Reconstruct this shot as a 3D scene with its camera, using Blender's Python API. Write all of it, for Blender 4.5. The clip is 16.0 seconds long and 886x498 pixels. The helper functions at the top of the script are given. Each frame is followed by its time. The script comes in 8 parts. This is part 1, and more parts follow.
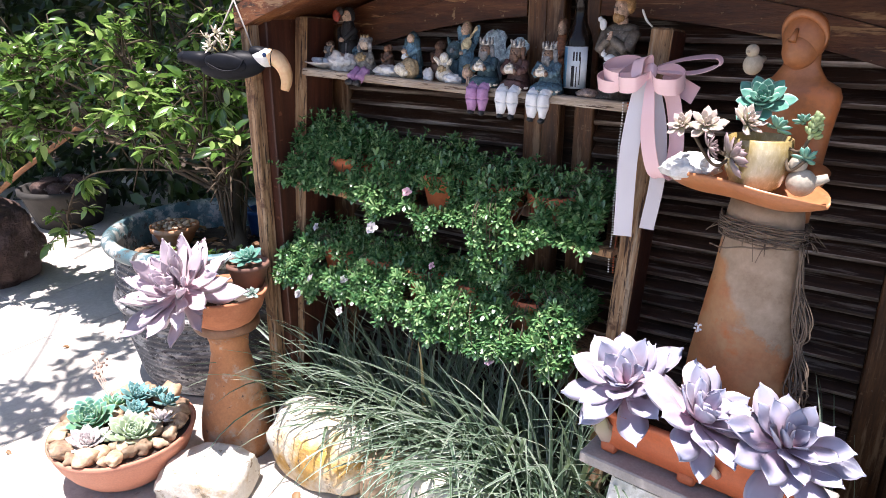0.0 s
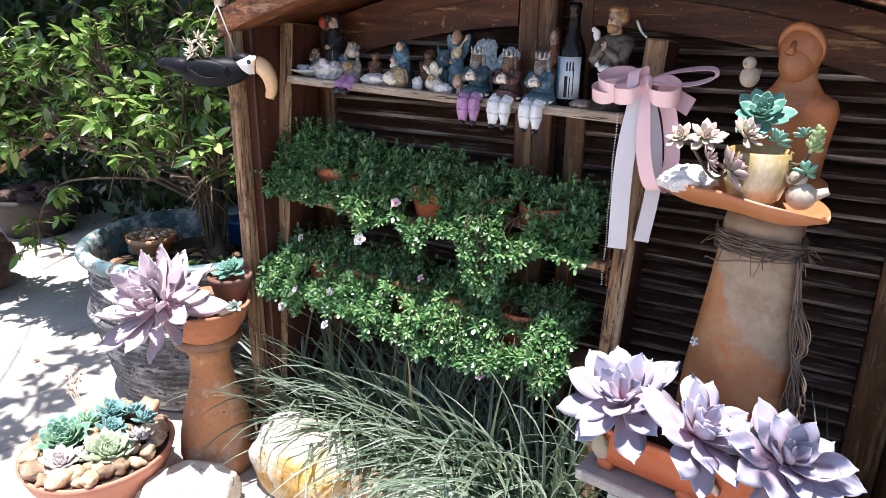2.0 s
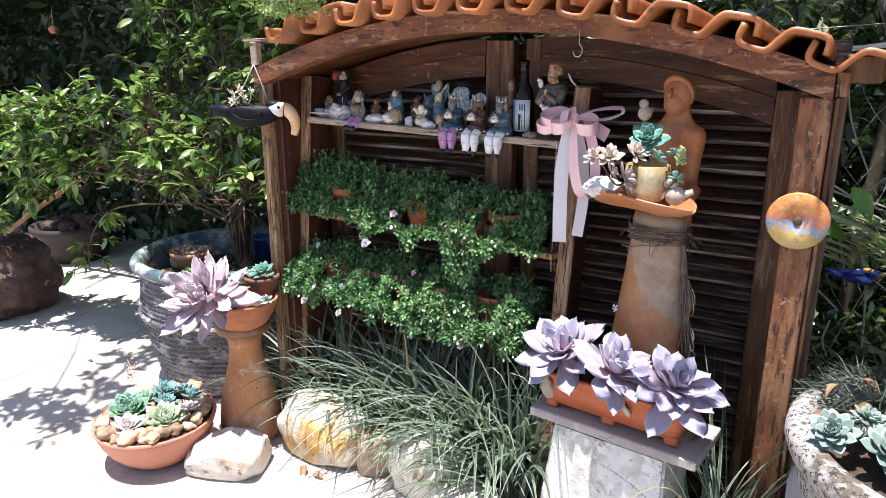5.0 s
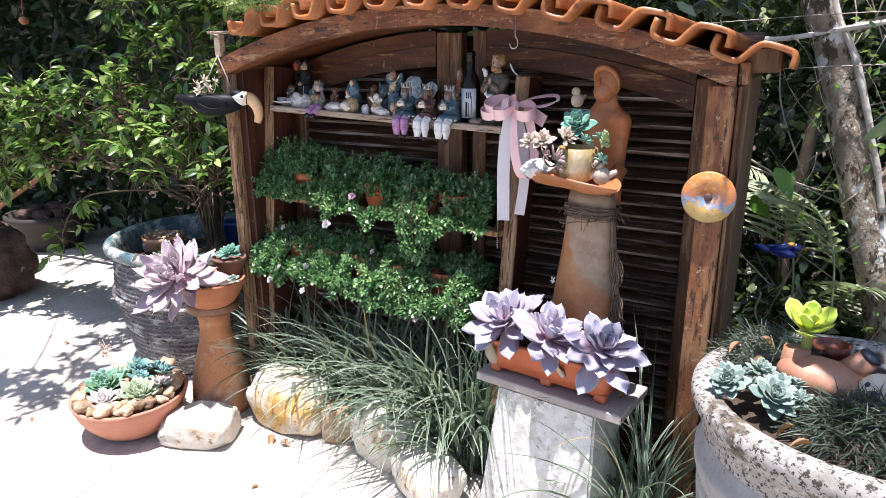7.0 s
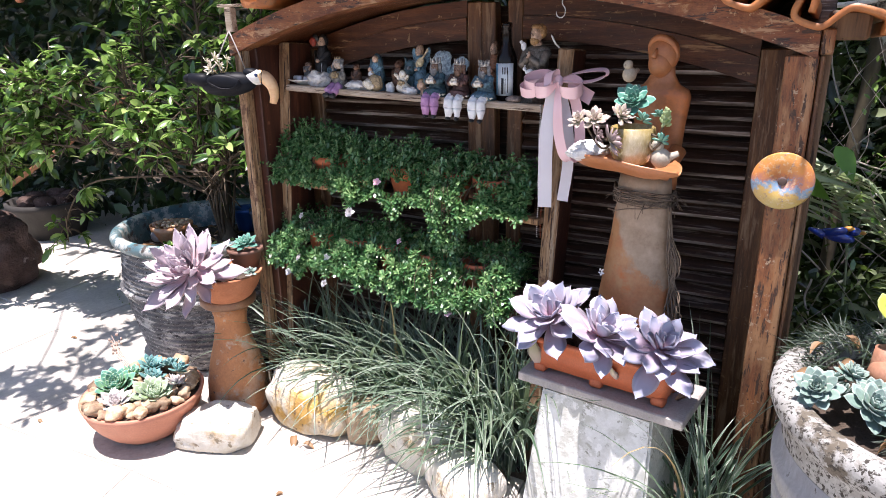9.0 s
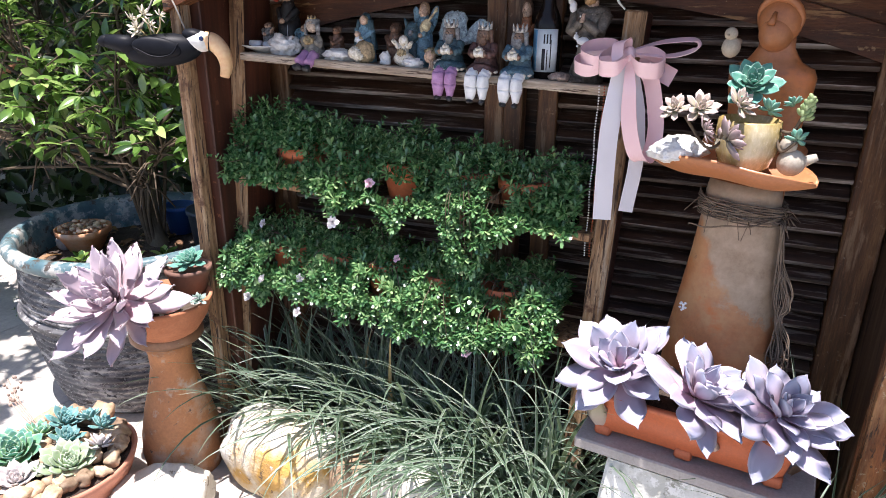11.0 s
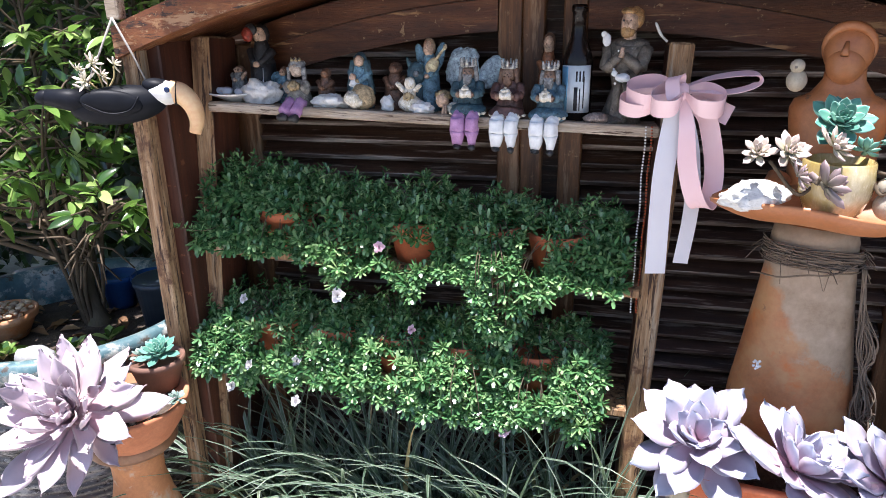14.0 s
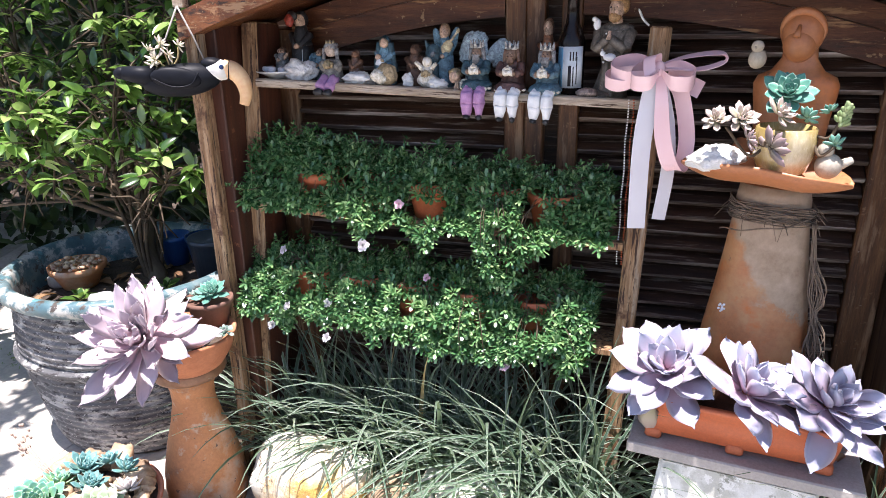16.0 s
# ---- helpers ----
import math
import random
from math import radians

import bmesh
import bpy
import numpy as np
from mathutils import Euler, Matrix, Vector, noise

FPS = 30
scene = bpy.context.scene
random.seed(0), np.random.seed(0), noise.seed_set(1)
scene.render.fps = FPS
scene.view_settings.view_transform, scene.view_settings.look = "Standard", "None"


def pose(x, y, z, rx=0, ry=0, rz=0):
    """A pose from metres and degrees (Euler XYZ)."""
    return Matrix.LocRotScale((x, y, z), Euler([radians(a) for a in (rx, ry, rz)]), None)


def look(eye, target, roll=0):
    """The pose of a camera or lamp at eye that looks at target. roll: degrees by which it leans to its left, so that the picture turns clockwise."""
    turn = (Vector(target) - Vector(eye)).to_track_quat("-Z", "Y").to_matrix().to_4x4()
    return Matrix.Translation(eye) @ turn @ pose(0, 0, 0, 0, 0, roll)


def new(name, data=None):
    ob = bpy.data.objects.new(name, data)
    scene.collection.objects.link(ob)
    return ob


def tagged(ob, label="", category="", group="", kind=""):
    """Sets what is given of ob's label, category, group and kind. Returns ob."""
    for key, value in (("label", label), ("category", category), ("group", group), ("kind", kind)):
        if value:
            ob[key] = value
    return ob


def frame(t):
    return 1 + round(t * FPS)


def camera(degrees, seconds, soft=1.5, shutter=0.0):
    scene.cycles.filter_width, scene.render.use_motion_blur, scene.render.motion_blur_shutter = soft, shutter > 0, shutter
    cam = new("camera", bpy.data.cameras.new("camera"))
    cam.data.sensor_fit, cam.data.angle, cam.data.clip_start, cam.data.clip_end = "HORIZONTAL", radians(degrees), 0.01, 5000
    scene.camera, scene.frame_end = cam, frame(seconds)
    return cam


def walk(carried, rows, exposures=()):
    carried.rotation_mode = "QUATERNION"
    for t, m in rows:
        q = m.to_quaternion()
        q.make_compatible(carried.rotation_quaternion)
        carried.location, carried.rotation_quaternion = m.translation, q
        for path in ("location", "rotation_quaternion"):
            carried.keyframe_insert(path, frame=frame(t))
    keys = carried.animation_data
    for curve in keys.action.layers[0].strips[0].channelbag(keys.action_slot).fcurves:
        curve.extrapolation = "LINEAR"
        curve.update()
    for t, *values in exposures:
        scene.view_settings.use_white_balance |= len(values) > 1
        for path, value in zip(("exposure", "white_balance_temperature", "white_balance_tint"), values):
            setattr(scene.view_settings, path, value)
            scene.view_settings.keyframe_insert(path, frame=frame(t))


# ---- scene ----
cam = camera(66.3, 16.0, 0.3)
PATH = [
    (0, (0.075, 0.026, 1.22), (-0.941, 1.617, 0.558), 0.1),
    (0.5, (0.02, 0.058, 1.211), (-0.951, 1.683, 0.566), -0.4),
    (1, (-0.032, 0.092, 1.222), (-0.929, 1.754, 0.563), -0.8),
    (1.5, (-0.03, 0.088, 1.231), (-0.958, 1.747, 0.61), -1.1),
    (2, (0.029, 0.035, 1.22), (-0.928, 1.671, 0.579), 0.8),
    (2.5, (0.077, -0.038, 1.232), (-0.885, 1.627, 0.679), -0.7),
    (3, (0.129, -0.146, 1.252), (-0.81, 1.541, 0.728), -1.5),
    (3.2, (0.143, -0.181, 1.262), (-0.783, 1.511, 0.731), -1.6),
    (5.3, (0.332, -0.338, 1.266), (-0.656, 1.311, 0.716), -0.3),
    (5.5, (0.356, -0.345, 1.264), (-0.629, 1.305, 0.71), -0.6),
    (6, (0.404, -0.38, 1.276), (-0.507, 1.318, 0.739), -0.3),
    (6.5, (0.436, -0.402, 1.273), (-0.467, 1.286, 0.695), -0.2),
    (7, (0.44, -0.409, 1.277), (-0.49, 1.264, 0.698), -0.4),
    (7.5, (0.427, -0.408, 1.276), (-0.491, 1.269, 0.687), 0.1),
    (8, (0.393, -0.381, 1.274), (-0.531, 1.286, 0.668), -0.3),
    (8.5, (0.346, -0.354, 1.267), (-0.574, 1.303, 0.629), -0.1),
    (9, (0.288, -0.32, 1.262), (-0.639, 1.333, 0.625), -1.1),
    (9.5, (0.217, -0.277, 1.259), (-0.681, 1.393, 0.625), -2.1),
    (9.7, (0.185, -0.257, 1.256), (-0.709, 1.412, 0.614), -1.9),
    (11.8, (-0.319, 0.115, 1.22), (-0.894, 1.883, 0.483), 0.6),
    (12, (-0.359, 0.129, 1.225), (-0.909, 1.908, 0.495), 0.2),
    (12.5, (-0.427, 0.152, 1.216), (-0.862, 1.956, 0.472), -1.1),
    (13, (-0.432, 0.16, 1.234), (-0.835, 1.978, 0.505), -1.2),
    (13.5, (-0.4, 0.124, 1.245), (-0.906, 1.952, 0.611), -1.2),
    (14, (-0.415, 0.112, 1.248), (-0.867, 1.944, 0.586), -0.9),
    (14.5, (-0.371, 0.029, 1.249), (-0.792, 1.868, 0.585), -0.1),
    (15, (-0.329, -0.059, 1.25), (-0.787, 1.781, 0.613), -0.5),
    (15.5, (-0.308, -0.101, 1.253), (-0.819, 1.707, 0.569), -0.8),
    (16, (-0.305, -0.084, 1.249), (-0.861, 1.708, 0.558), -1.1),
]
walk(cam, [(t, look(eye, target, roll)) for t, eye, target, roll in PATH], [(0.0, 1.23, 6450, 19), (3.0, 1.23, 6380, 17), (5.5, 1.10, 6450, 19), (9.5, 1.13, 6450, 19), (12.0, 1.17, 6400, 17), (13.5, 1.24, 6350, 17), (14.0, 1.36, 6200, 15), (14.5, 1.41, 6100, 15), (15.5, 1.45, 6100, 15), (16.0, 1.36, 6400, 18)])

# ---- light ----
SUN_TILT = (-0.03, -0.15)          # how far the sun stands off the zenith, per metre of height
sun_way = Vector((SUN_TILT[0], SUN_TILT[1], 1.0)).normalized()
world = bpy.data.worlds.new("world")
scene.world = world
world.use_nodes = True
wn = world.node_tree.nodes
sky = wn.new("ShaderNodeTexSky")
sky.sky_type = "NISHITA"
sky.sun_disc = False
sky.sun_elevation = math.asin(sun_way.z)
sky.sun_rotation = math.atan2(sun_way.x, sun_way.y)
world.node_tree.links.new(sky.outputs[0], wn["Background"].inputs[0])
wn["Background"].inputs[1].default_value = 0.095
sun = new("sun", bpy.data.lights.new("sun", "SUN"))
sun.data.energy = 5.0
sun.data.angle = radians(0.53)
sun.data.color = (1.0, 0.965, 0.92)
sun.matrix_world = look(sun_way * 20, (0, 0, 0))


# ---- materials ----
def start_material(name):
    mat = bpy.data.materials.new(name)
    mat.use_nodes = True
    nt = mat.node_tree
    return mat, nt, nt.nodes["Principled BSDF"]


def ramp(nt, fac, cols, spots=None):
    r = nt.nodes.new("ShaderNodeValToRGB")
    n = len(cols)
    while len(r.color_ramp.elements) < n:
        r.color_ramp.elements.new(0.5)
    for i, c in enumerate(cols):
        r.color_ramp.elements[i].position = spots[i] if spots else i / max(1, n - 1)
    for i, c in enumerate(cols):
        r.color_ramp.elements[i].color = (*c, 1)
    nt.links.new(fac, r.inputs[0])
    return r.outputs[0]


def mixed(nt, fac, a, b, how="MIX"):
    m = nt.nodes.new("ShaderNodeMix")
    m.data_type, m.blend_type = "RGBA", how
    for sock, v in ((m.inputs[0], fac), (m.inputs[6], a), (m.inputs[7], b)):
        if isinstance(v, (int, float)):
            sock.default_value = v
        elif isinstance(v, tuple):
            sock.default_value = (*v, 1)
        else:
            nt.links.new(v, sock)
    return m.outputs[2]


def noise_of(nt, vec, scale, detail=4.0, rough=0.6):
    n = nt.nodes.new("ShaderNodeTexNoise")
    n.inputs["Scale"].default_value, n.inputs["Detail"].default_value, n.inputs["Roughness"].default_value = scale, detail, rough
    nt.links.new(vec, n.inputs["Vector"])
    return n.outputs[0]


def stretch(nt, vec, scale):
    m = nt.nodes.new("ShaderNodeMapping")
    m.inputs["Scale"].default_value = scale
    nt.links.new(vec, m.inputs[0])
    return m.outputs[0]


def coarse(name, cols, scale=10, fine=120, rough=0.7, bump=0.35, depth=0.002, axis=(1, 1, 1), spots=None,
           specks=None, rand=0.0, metal=0.0, coat=0.0, grain=0.35, bumpscale=None, chips=None):
    """A surface with large blotches of cols, fine grain, and specks of (colour, scale, from, to)."""
    mat, nt, p = start_material(name)
    co = nt.nodes.new("ShaderNodeTexCoord").outputs["Object"]
    vec = stretch(nt, co, axis)
    if rand:
        info = nt.nodes.new("ShaderNodeObjectInfo").outputs["Random"]
        sh = nt.nodes.new("ShaderNodeVectorMath")
        sh.operation = "MULTIPLY_ADD"
        nt.links.new(info, sh.inputs[0])
        sh.inputs[1].default_value = (37, 17, 23)
        nt.links.new(vec, sh.inputs[2])
        vec = sh.outputs[0]
    big = noise_of(nt, vec, scale, 5)
    small = noise_of(nt, vec, fine, 4, 0.7)
    col = ramp(nt, big, cols, spots or [0.3 + 0.4 * i / max(1, len(cols) - 1) for i in range(len(cols))])
    dark = ramp(nt, small, [(0.25, 0.25, 0.25), (0.75, 0.75, 0.75)], [0.25, 0.75])
    col = mixed(nt, grain, col, dark, "OVERLAY")
    for c, sc, lo, hi in specks or ():
        f = ramp(nt, noise_of(nt, vec, sc, 6, 0.65), [(0, 0, 0), (1, 1, 1)], [lo, hi])
        col = mixed(nt, f, col, c)
    for c, sc, lo, hi in chips or ():
        f = ramp(nt, noise_of(nt, co, sc, 7, 0.7), [(0, 0, 0), (1, 1, 1)], [lo, hi])
        col = mixed(nt, f, col, c)
    if rand:
        hsv = nt.nodes.new("ShaderNodeHueSaturation")
        mr = nt.nodes.new("ShaderNodeMapRange")
        mr.inputs[3].default_value, mr.inputs[4].default_value = 1 - rand, 1 + rand
        nt.links.new(info, mr.inputs[0])
        nt.links.new(mr.outputs[0], hsv.inputs["Value"])
        nt.links.new(col, hsv.inputs["Color"])
        col = hsv.outputs[0]
    nt.links.new(col, p.inputs["Base Color"])
    rr = nt.nodes.new("ShaderNodeMapRange")
    rr.inputs[3].default_value, rr.inputs[4].default_value = max(0.02, rough - 0.12), min(1, rough + 0.12)
    nt.links.new(small, rr.inputs[0])
    nt.links.new(rr.outputs[0], p.inputs["Roughness"])
    p.inputs["Metallic"].default_value = metal
    p.inputs["Coat Weight"].default_value = coat
    if bump:
        b = nt.nodes.new("ShaderNodeBump")
        b.inputs["Strength"].default_value, b.inputs["Distance"].default_value = bump, depth
        h = noise_of(nt, vec, bumpscale, 5, 0.65) if bumpscale else small
        nt.links.new(h, b.inputs["Height"])
        nt.links.new(b.outputs[0], p.inputs["Normal"])
    return mat


def leafy(name, cols, rough=0.45, light=0.3, tint=None, spec=0.5):
    """Leaves: colour by leaf, a finer mottle, and light shining through."""
    mat, nt, p = start_material(name)
    rnd = nt.nodes.new("ShaderNodeNewGeometry").outputs["Random Per Island"]
    col = ramp(nt, rnd, cols)
    co = nt.nodes.new("ShaderNodeTexCoord").outputs["Object"]
    col = mixed(nt, 0.35, col, ramp(nt, noise_of(nt, co, 60, 3), [(0.3, 0.3, 0.3), (0.7, 0.7, 0.7)]), "OVERLAY")
    nt.links.new(col, p.inputs["Base Color"])
    p.inputs["Roughness"].default_value = rough
    p.inputs["Specular IOR Level"].default_value = spec
    tr = nt.nodes.new("ShaderNodeBsdfTranslucent")
    nt.links.new(mixed(nt, 0.5, col, tint or (0.25, 0.4, 0.05)), tr.inputs[0])
    mx = nt.nodes.new("ShaderNodeMixShader")
    mx.inputs[0].default_value = light
    nt.links.new(p.outputs[0], mx.inputs[1])
    nt.links.new(tr.outputs[0], mx.inputs[2])
    nt.links.new(mx.outputs[0], nt.nodes["Material Output"].inputs[0])
    return mat


def petal(name, base, mid, tip, edge, rough=0.5):
    """Fleshy rosette leaf: colour runs from its foot to its tip, with a paler rim (leaf is 1 long along y)."""
    mat, nt, p = start_material(name)
    co = nt.nodes.new("ShaderNodeTexCoord").outputs["UV"]
    sep = nt.nodes.new("ShaderNodeSeparateXYZ")
    nt.links.new(co, sep.inputs[0])
    col = ramp(nt, sep.outputs[1], [base, mid, tip], [0.1, 0.55, 0.98])
    rim = ramp(nt, sep.outputs[0], [(0, 0, 0), (1, 1, 1)], [0.75, 1.0])
    col = mixed(nt, rim, col, edge)
    ob = nt.nodes.new("ShaderNodeTexCoord").outputs["Object"]
    info = nt.nodes.new("ShaderNodeObjectInfo").outputs["Random"]
    rnd = nt.nodes.new("ShaderNodeNewGeometry").outputs["Random Per Island"]
    add = nt.nodes.new("ShaderNodeMath")
    add.operation = "ADD"
    nt.links.new(info, add.inputs[0])
    nt.links.new(rnd, add.inputs[1])
    fr = nt.nodes.new("ShaderNodeMath")
    fr.operation = "FRACT"
    nt.links.new(add.outputs[0], fr.inputs[0])
    hsv = nt.nodes.new("ShaderNodeHueSaturation")
    mr = nt.nodes.new("ShaderNodeMapRange")
    mr.inputs[3].default_value, mr.inputs[4].default_value = 0.8, 1.15
    nt.links.new(fr.outputs[0], mr.inputs[0])
    nt.links.new(mr.outputs[0], hsv.inputs["Value"])
    nt.links.new(mixed(nt, 0.25, col, ramp(nt, noise_of(nt, ob, 7, 5), [(0.3, 0.3, 0.3), (0.7, 0.7, 0.7)]), "OVERLAY"), hsv.inputs["Color"])
    nt.links.new(hsv.outputs[0], p.inputs["Base Color"])
    p.inputs["Roughness"].default_value = rough
    p.inputs["Specular IOR Level"].default_value = 0.3
    p.inputs["Subsurface Weight"].default_value = 0.04
    p.inputs["Subsurface Radius"].default_value = (0.006, 0.004, 0.004)
    return mat


def plain(name, c, rough=0.5, metal=0.0, coat=0.0):
    lo = tuple(v * 0.82 for v in c)
    hi = tuple(min(1, v * 1.12) for v in c)
    return coarse(name, [lo, hi], 40, 400, rough, 0.15, 0.0006, metal=metal, coat=coat, grain=0.2)


WOOD = coarse("peeling brown wood", [(0.085, 0.027, 0.010), (0.195, 0.066, 0.022), (0.285, 0.115, 0.040)], 60, 420, 0.55, 0.8, 0.0018,
              (1.0, 1.0, 0.16), rand=0.12, grain=0.8, specks=[((0.32, 0.165, 0.075), 24, 0.50, 0.60), ((0.045, 0.020, 0.011), 110, 0.54, 0.59)],
              chips=[((0.22, 0.100, 0.040), 14, 0.55, 0.66), ((0.36, 0.26, 0.17), 60, 0.60, 0.64), ((0.05, 0.022, 0.012), 46, 0.61, 0.65)])
WOOD_X = coarse("worn red-brown beam", [(0.090, 0.024, 0.008), (0.165, 0.052, 0.016), (0.235, 0.088, 0.030)], 40, 380, 0.55, 0.8, 0.0018,
                (0.2, 1.0, 1.0), rand=0.05, grain=0.75, specks=[((0.35, 0.20, 0.105), 44, 0.565, 0.62), ((0.035, 0.016, 0.010), 90, 0.57, 0.62)],
                chips=[((0.26, 0.105, 0.035), 9, 0.54, 0.66), ((0.34, 0.22, 0.12), 70, 0.60, 0.65), ((0.30, 0.16, 0.075), 24, 0.62, 0.67)])
WOOD_XR = coarse("glossy red-brown board", [(0.034, 0.0095, 0.0035), (0.076, 0.0225, 0.0078), (0.135, 0.048, 0.018)], 44, 380, 0.42, 0.7, 0.0015,
                 (0.12, 1.0, 1.0), rand=0.1, grain=0.75, specks=[((0.30, 0.165, 0.075), 50, 0.59, 0.65)], chips=[((0.26, 0.16, 0.085), 50, 0.62, 0.66)])
WOOD_XR.node_tree.nodes["Principled BSDF"].inputs["Specular IOR Level"].default_value = 0.4
# pale specks also stand in for the grey sheen on the slats
WOOD_DARK = coarse("dark stained shutter wood", [(0.019, 0.0085, 0.0055), (0.048, 0.0225, 0.0135), (0.090, 0.047, 0.029)], 60, 420, 0.42, 0.8, 0.0015,
                   (0.08, 1.0, 1.0), rand=0.2, grain=0.75, specks=[((0.22, 0.175, 0.145), 90, 0.55, 0.63)])
WOOD_DARK_Z = coarse("dark stained stile wood", [(0.045, 0.016, 0.0065), (0.105, 0.042, 0.015), (0.19, 0.090, 0.034)], 60, 420, 0.5, 0.8, 0.0015,
                     (1, 1.0, 0.10), rand=0.15, grain=0.75, specks=[((0.25, 0.15, 0.085), 46, 0.54, 0.62)], chips=[((0.21, 0.12, 0.06), 46, 0.60, 0.66), ((0.30, 0.24, 0.19), 80, 0.66, 0.70)])
# wear, its pale grey raised to paint highlights along the slat edges
WOOD_WORN_LIT = coarse("worn slat edge with highlights", [(0.024, 0.012, 0.009), (0.085, 0.058, 0.044), (0.44, 0.385, 0.34)], 60, 420, 0.40, 0.7, 0.001, (0.08, 1, 1), rand=0.25, grain=0.7)
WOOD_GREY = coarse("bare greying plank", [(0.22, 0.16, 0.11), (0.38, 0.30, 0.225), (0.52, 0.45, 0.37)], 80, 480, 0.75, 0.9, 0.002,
                   (0.08, 1, 1), rand=0.1, grain=0.8, specks=[((0.07, 0.04, 0.024), 110, 0.56, 0.61)], chips=[((0.46, 0.38, 0.29), 40, 0.58, 0.66)])
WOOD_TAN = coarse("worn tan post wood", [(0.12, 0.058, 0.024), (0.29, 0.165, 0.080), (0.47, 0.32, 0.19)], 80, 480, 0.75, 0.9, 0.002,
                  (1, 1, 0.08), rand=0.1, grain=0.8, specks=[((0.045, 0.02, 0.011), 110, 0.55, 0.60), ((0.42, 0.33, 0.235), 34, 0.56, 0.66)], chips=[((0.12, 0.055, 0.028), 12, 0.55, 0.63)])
WOOD_MID = coarse("smooth grey-brown wood", [(0.075, 0.038, 0.018), (0.14, 0.078, 0.040), (0.21, 0.13, 0.075)], 30, 200, 0.7, 0.6, 0.0012, (1, 1, 0.08), rand=0.1, grain=0.6, specks=[((0.035, 0.016, 0.009), 45, 0.58, 0.64)])
WOOD_RED = coarse("dark red-brown jamb paint and side shade", [(0.030, 0.010, 0.006), (0.065, 0.020, 0.011), (0.12, 0.042, 0.022)], 30, 200, 0.5, 0.6, 0.0012, (1, 1, 0.08), grain=0.5, chips=[((0.20, 0.085, 0.04), 40, 0.62, 0.67)])
CLAY = coarse("terracotta", [(0.34, 0.115, 0.050), (0.45, 0.17, 0.08), (0.52, 0.23, 0.125)], 9, 160, 0.8, 0.25, 0.0008, rand=0.08,
              specks=[((0.24, 0.085, 0.045), 22, 0.64, 0.72)])
CLAY_NEW = coarse("smooth salmon terracotta", [(0.43, 0.17, 0.105), (0.50, 0.21, 0.135), (0.54, 0.25, 0.165)], 6, 200, 0.65, 0.12, 0.0005, rand=0.06,
                  specks=[((0.58, 0.34, 0.25), 9, 0.6, 0.8)])
CLAY_OLD = coarse("stained old terracotta", [(0.36, 0.145, 0.060), (0.47, 0.205, 0.085), (0.53, 0.27, 0.135)], 5, 130, 0.75, 0.35, 0.001,
                  specks=[((0.26, 0.125, 0.07), 14, 0.60, 0.70), ((0.58, 0.42, 0.31), 5, 0.50, 0.64), ((0.46, 0.34, 0.25), 22, 0.56, 0.66), ((0.14, 0.085, 0.06), 40, 0.63, 0.67)])
CLAY_FIG = coarse("polished figure terracotta", [(0.27, 0.090, 0.032), (0.38, 0.145, 0.055), (0.44, 0.185, 0.08)], 6, 120, 0.42, 0.2, 0.0008,
                  specks=[((0.48, 0.15, 0.04), 8, 0.60, 0.68), ((0.14, 0.08, 0.05), 26, 0.66, 0.72)])
CLAY_STAIN = coarse("limescale-stained terracotta", [(0.27, 0.090, 0.032), (0.38, 0.145, 0.055), (0.44, 0.185, 0.08)], 6, 120, 0.5, 0.2, 0.0008,
                    specks=[((0.46, 0.26, 0.12), 5, 0.48, 0.66), ((0.48, 0.15, 0.04), 8, 0.60, 0.68), ((0.14, 0.08, 0.05), 26, 0.66, 0.72)])
# a grey crust with a ragged slanting edge covers the shoulder of the shaft
nt = CLAY_STAIN.node_tree
p = nt.nodes["Principled BSDF"]
co = nt.nodes.new("ShaderNodeTexCoord").outputs["Object"]
slant = nt.nodes.new("ShaderNodeVectorMath")
slant.operation = "DOT_PRODUCT"
nt.links.new(co, slant.inputs[0])
slant.inputs[1].default_value = (2.0, 0.3, 1.0)
edge = nt.nodes.new("ShaderNodeMath")
edge.operation = "MULTIPLY_ADD"
nt.links.new(noise_of(nt, co, 16, 6, 0.6), edge.inputs[0])
edge.inputs[1].default_value = 0.26
nt.links.new(slant.outputs["Value"], edge.inputs[2])
crust = ramp(nt, noise_of(nt, co, 30, 6, 0.7), [(0.22, 0.165, 0.11), (0.32, 0.25, 0.175), (0.42, 0.33, 0.24)], [0.3, 0.5, 0.7])
old = p.inputs["Base Color"].links[0].from_socket
foot = nt.nodes.new("ShaderNodeVectorMath")
foot.operation = "DOT_PRODUCT"
nt.links.new(co, foot.inputs[0])
foot.inputs[1].default_value = (0.25, 0.0, 1.0)
ragged = nt.nodes.new("ShaderNodeMath")
ragged.operation = "MULTIPLY_ADD"
nt.links.new(noise_of(nt, co, 26, 6, 0.65), ragged.inputs[0])
ragged.inputs[1].default_value = 0.16
nt.links.new(foot.outputs["Value"], ragged.inputs[2])
both = nt.nodes.new("ShaderNodeMath")
both.operation = "MULTIPLY"
nt.links.new(ramp(nt, edge.outputs[0], [(0, 0, 0), (0.85, 0.85, 0.85)], [0.800, 0.835]), both.inputs[0])
nt.links.new(ramp(nt, ragged.outputs[0], [(0, 0, 0), (1, 1, 1)], [0.745, 0.760]), both.inputs[1])
nt.links.new(mixed(nt, both.outputs[0], old, crust), p.inputs["Base Color"])
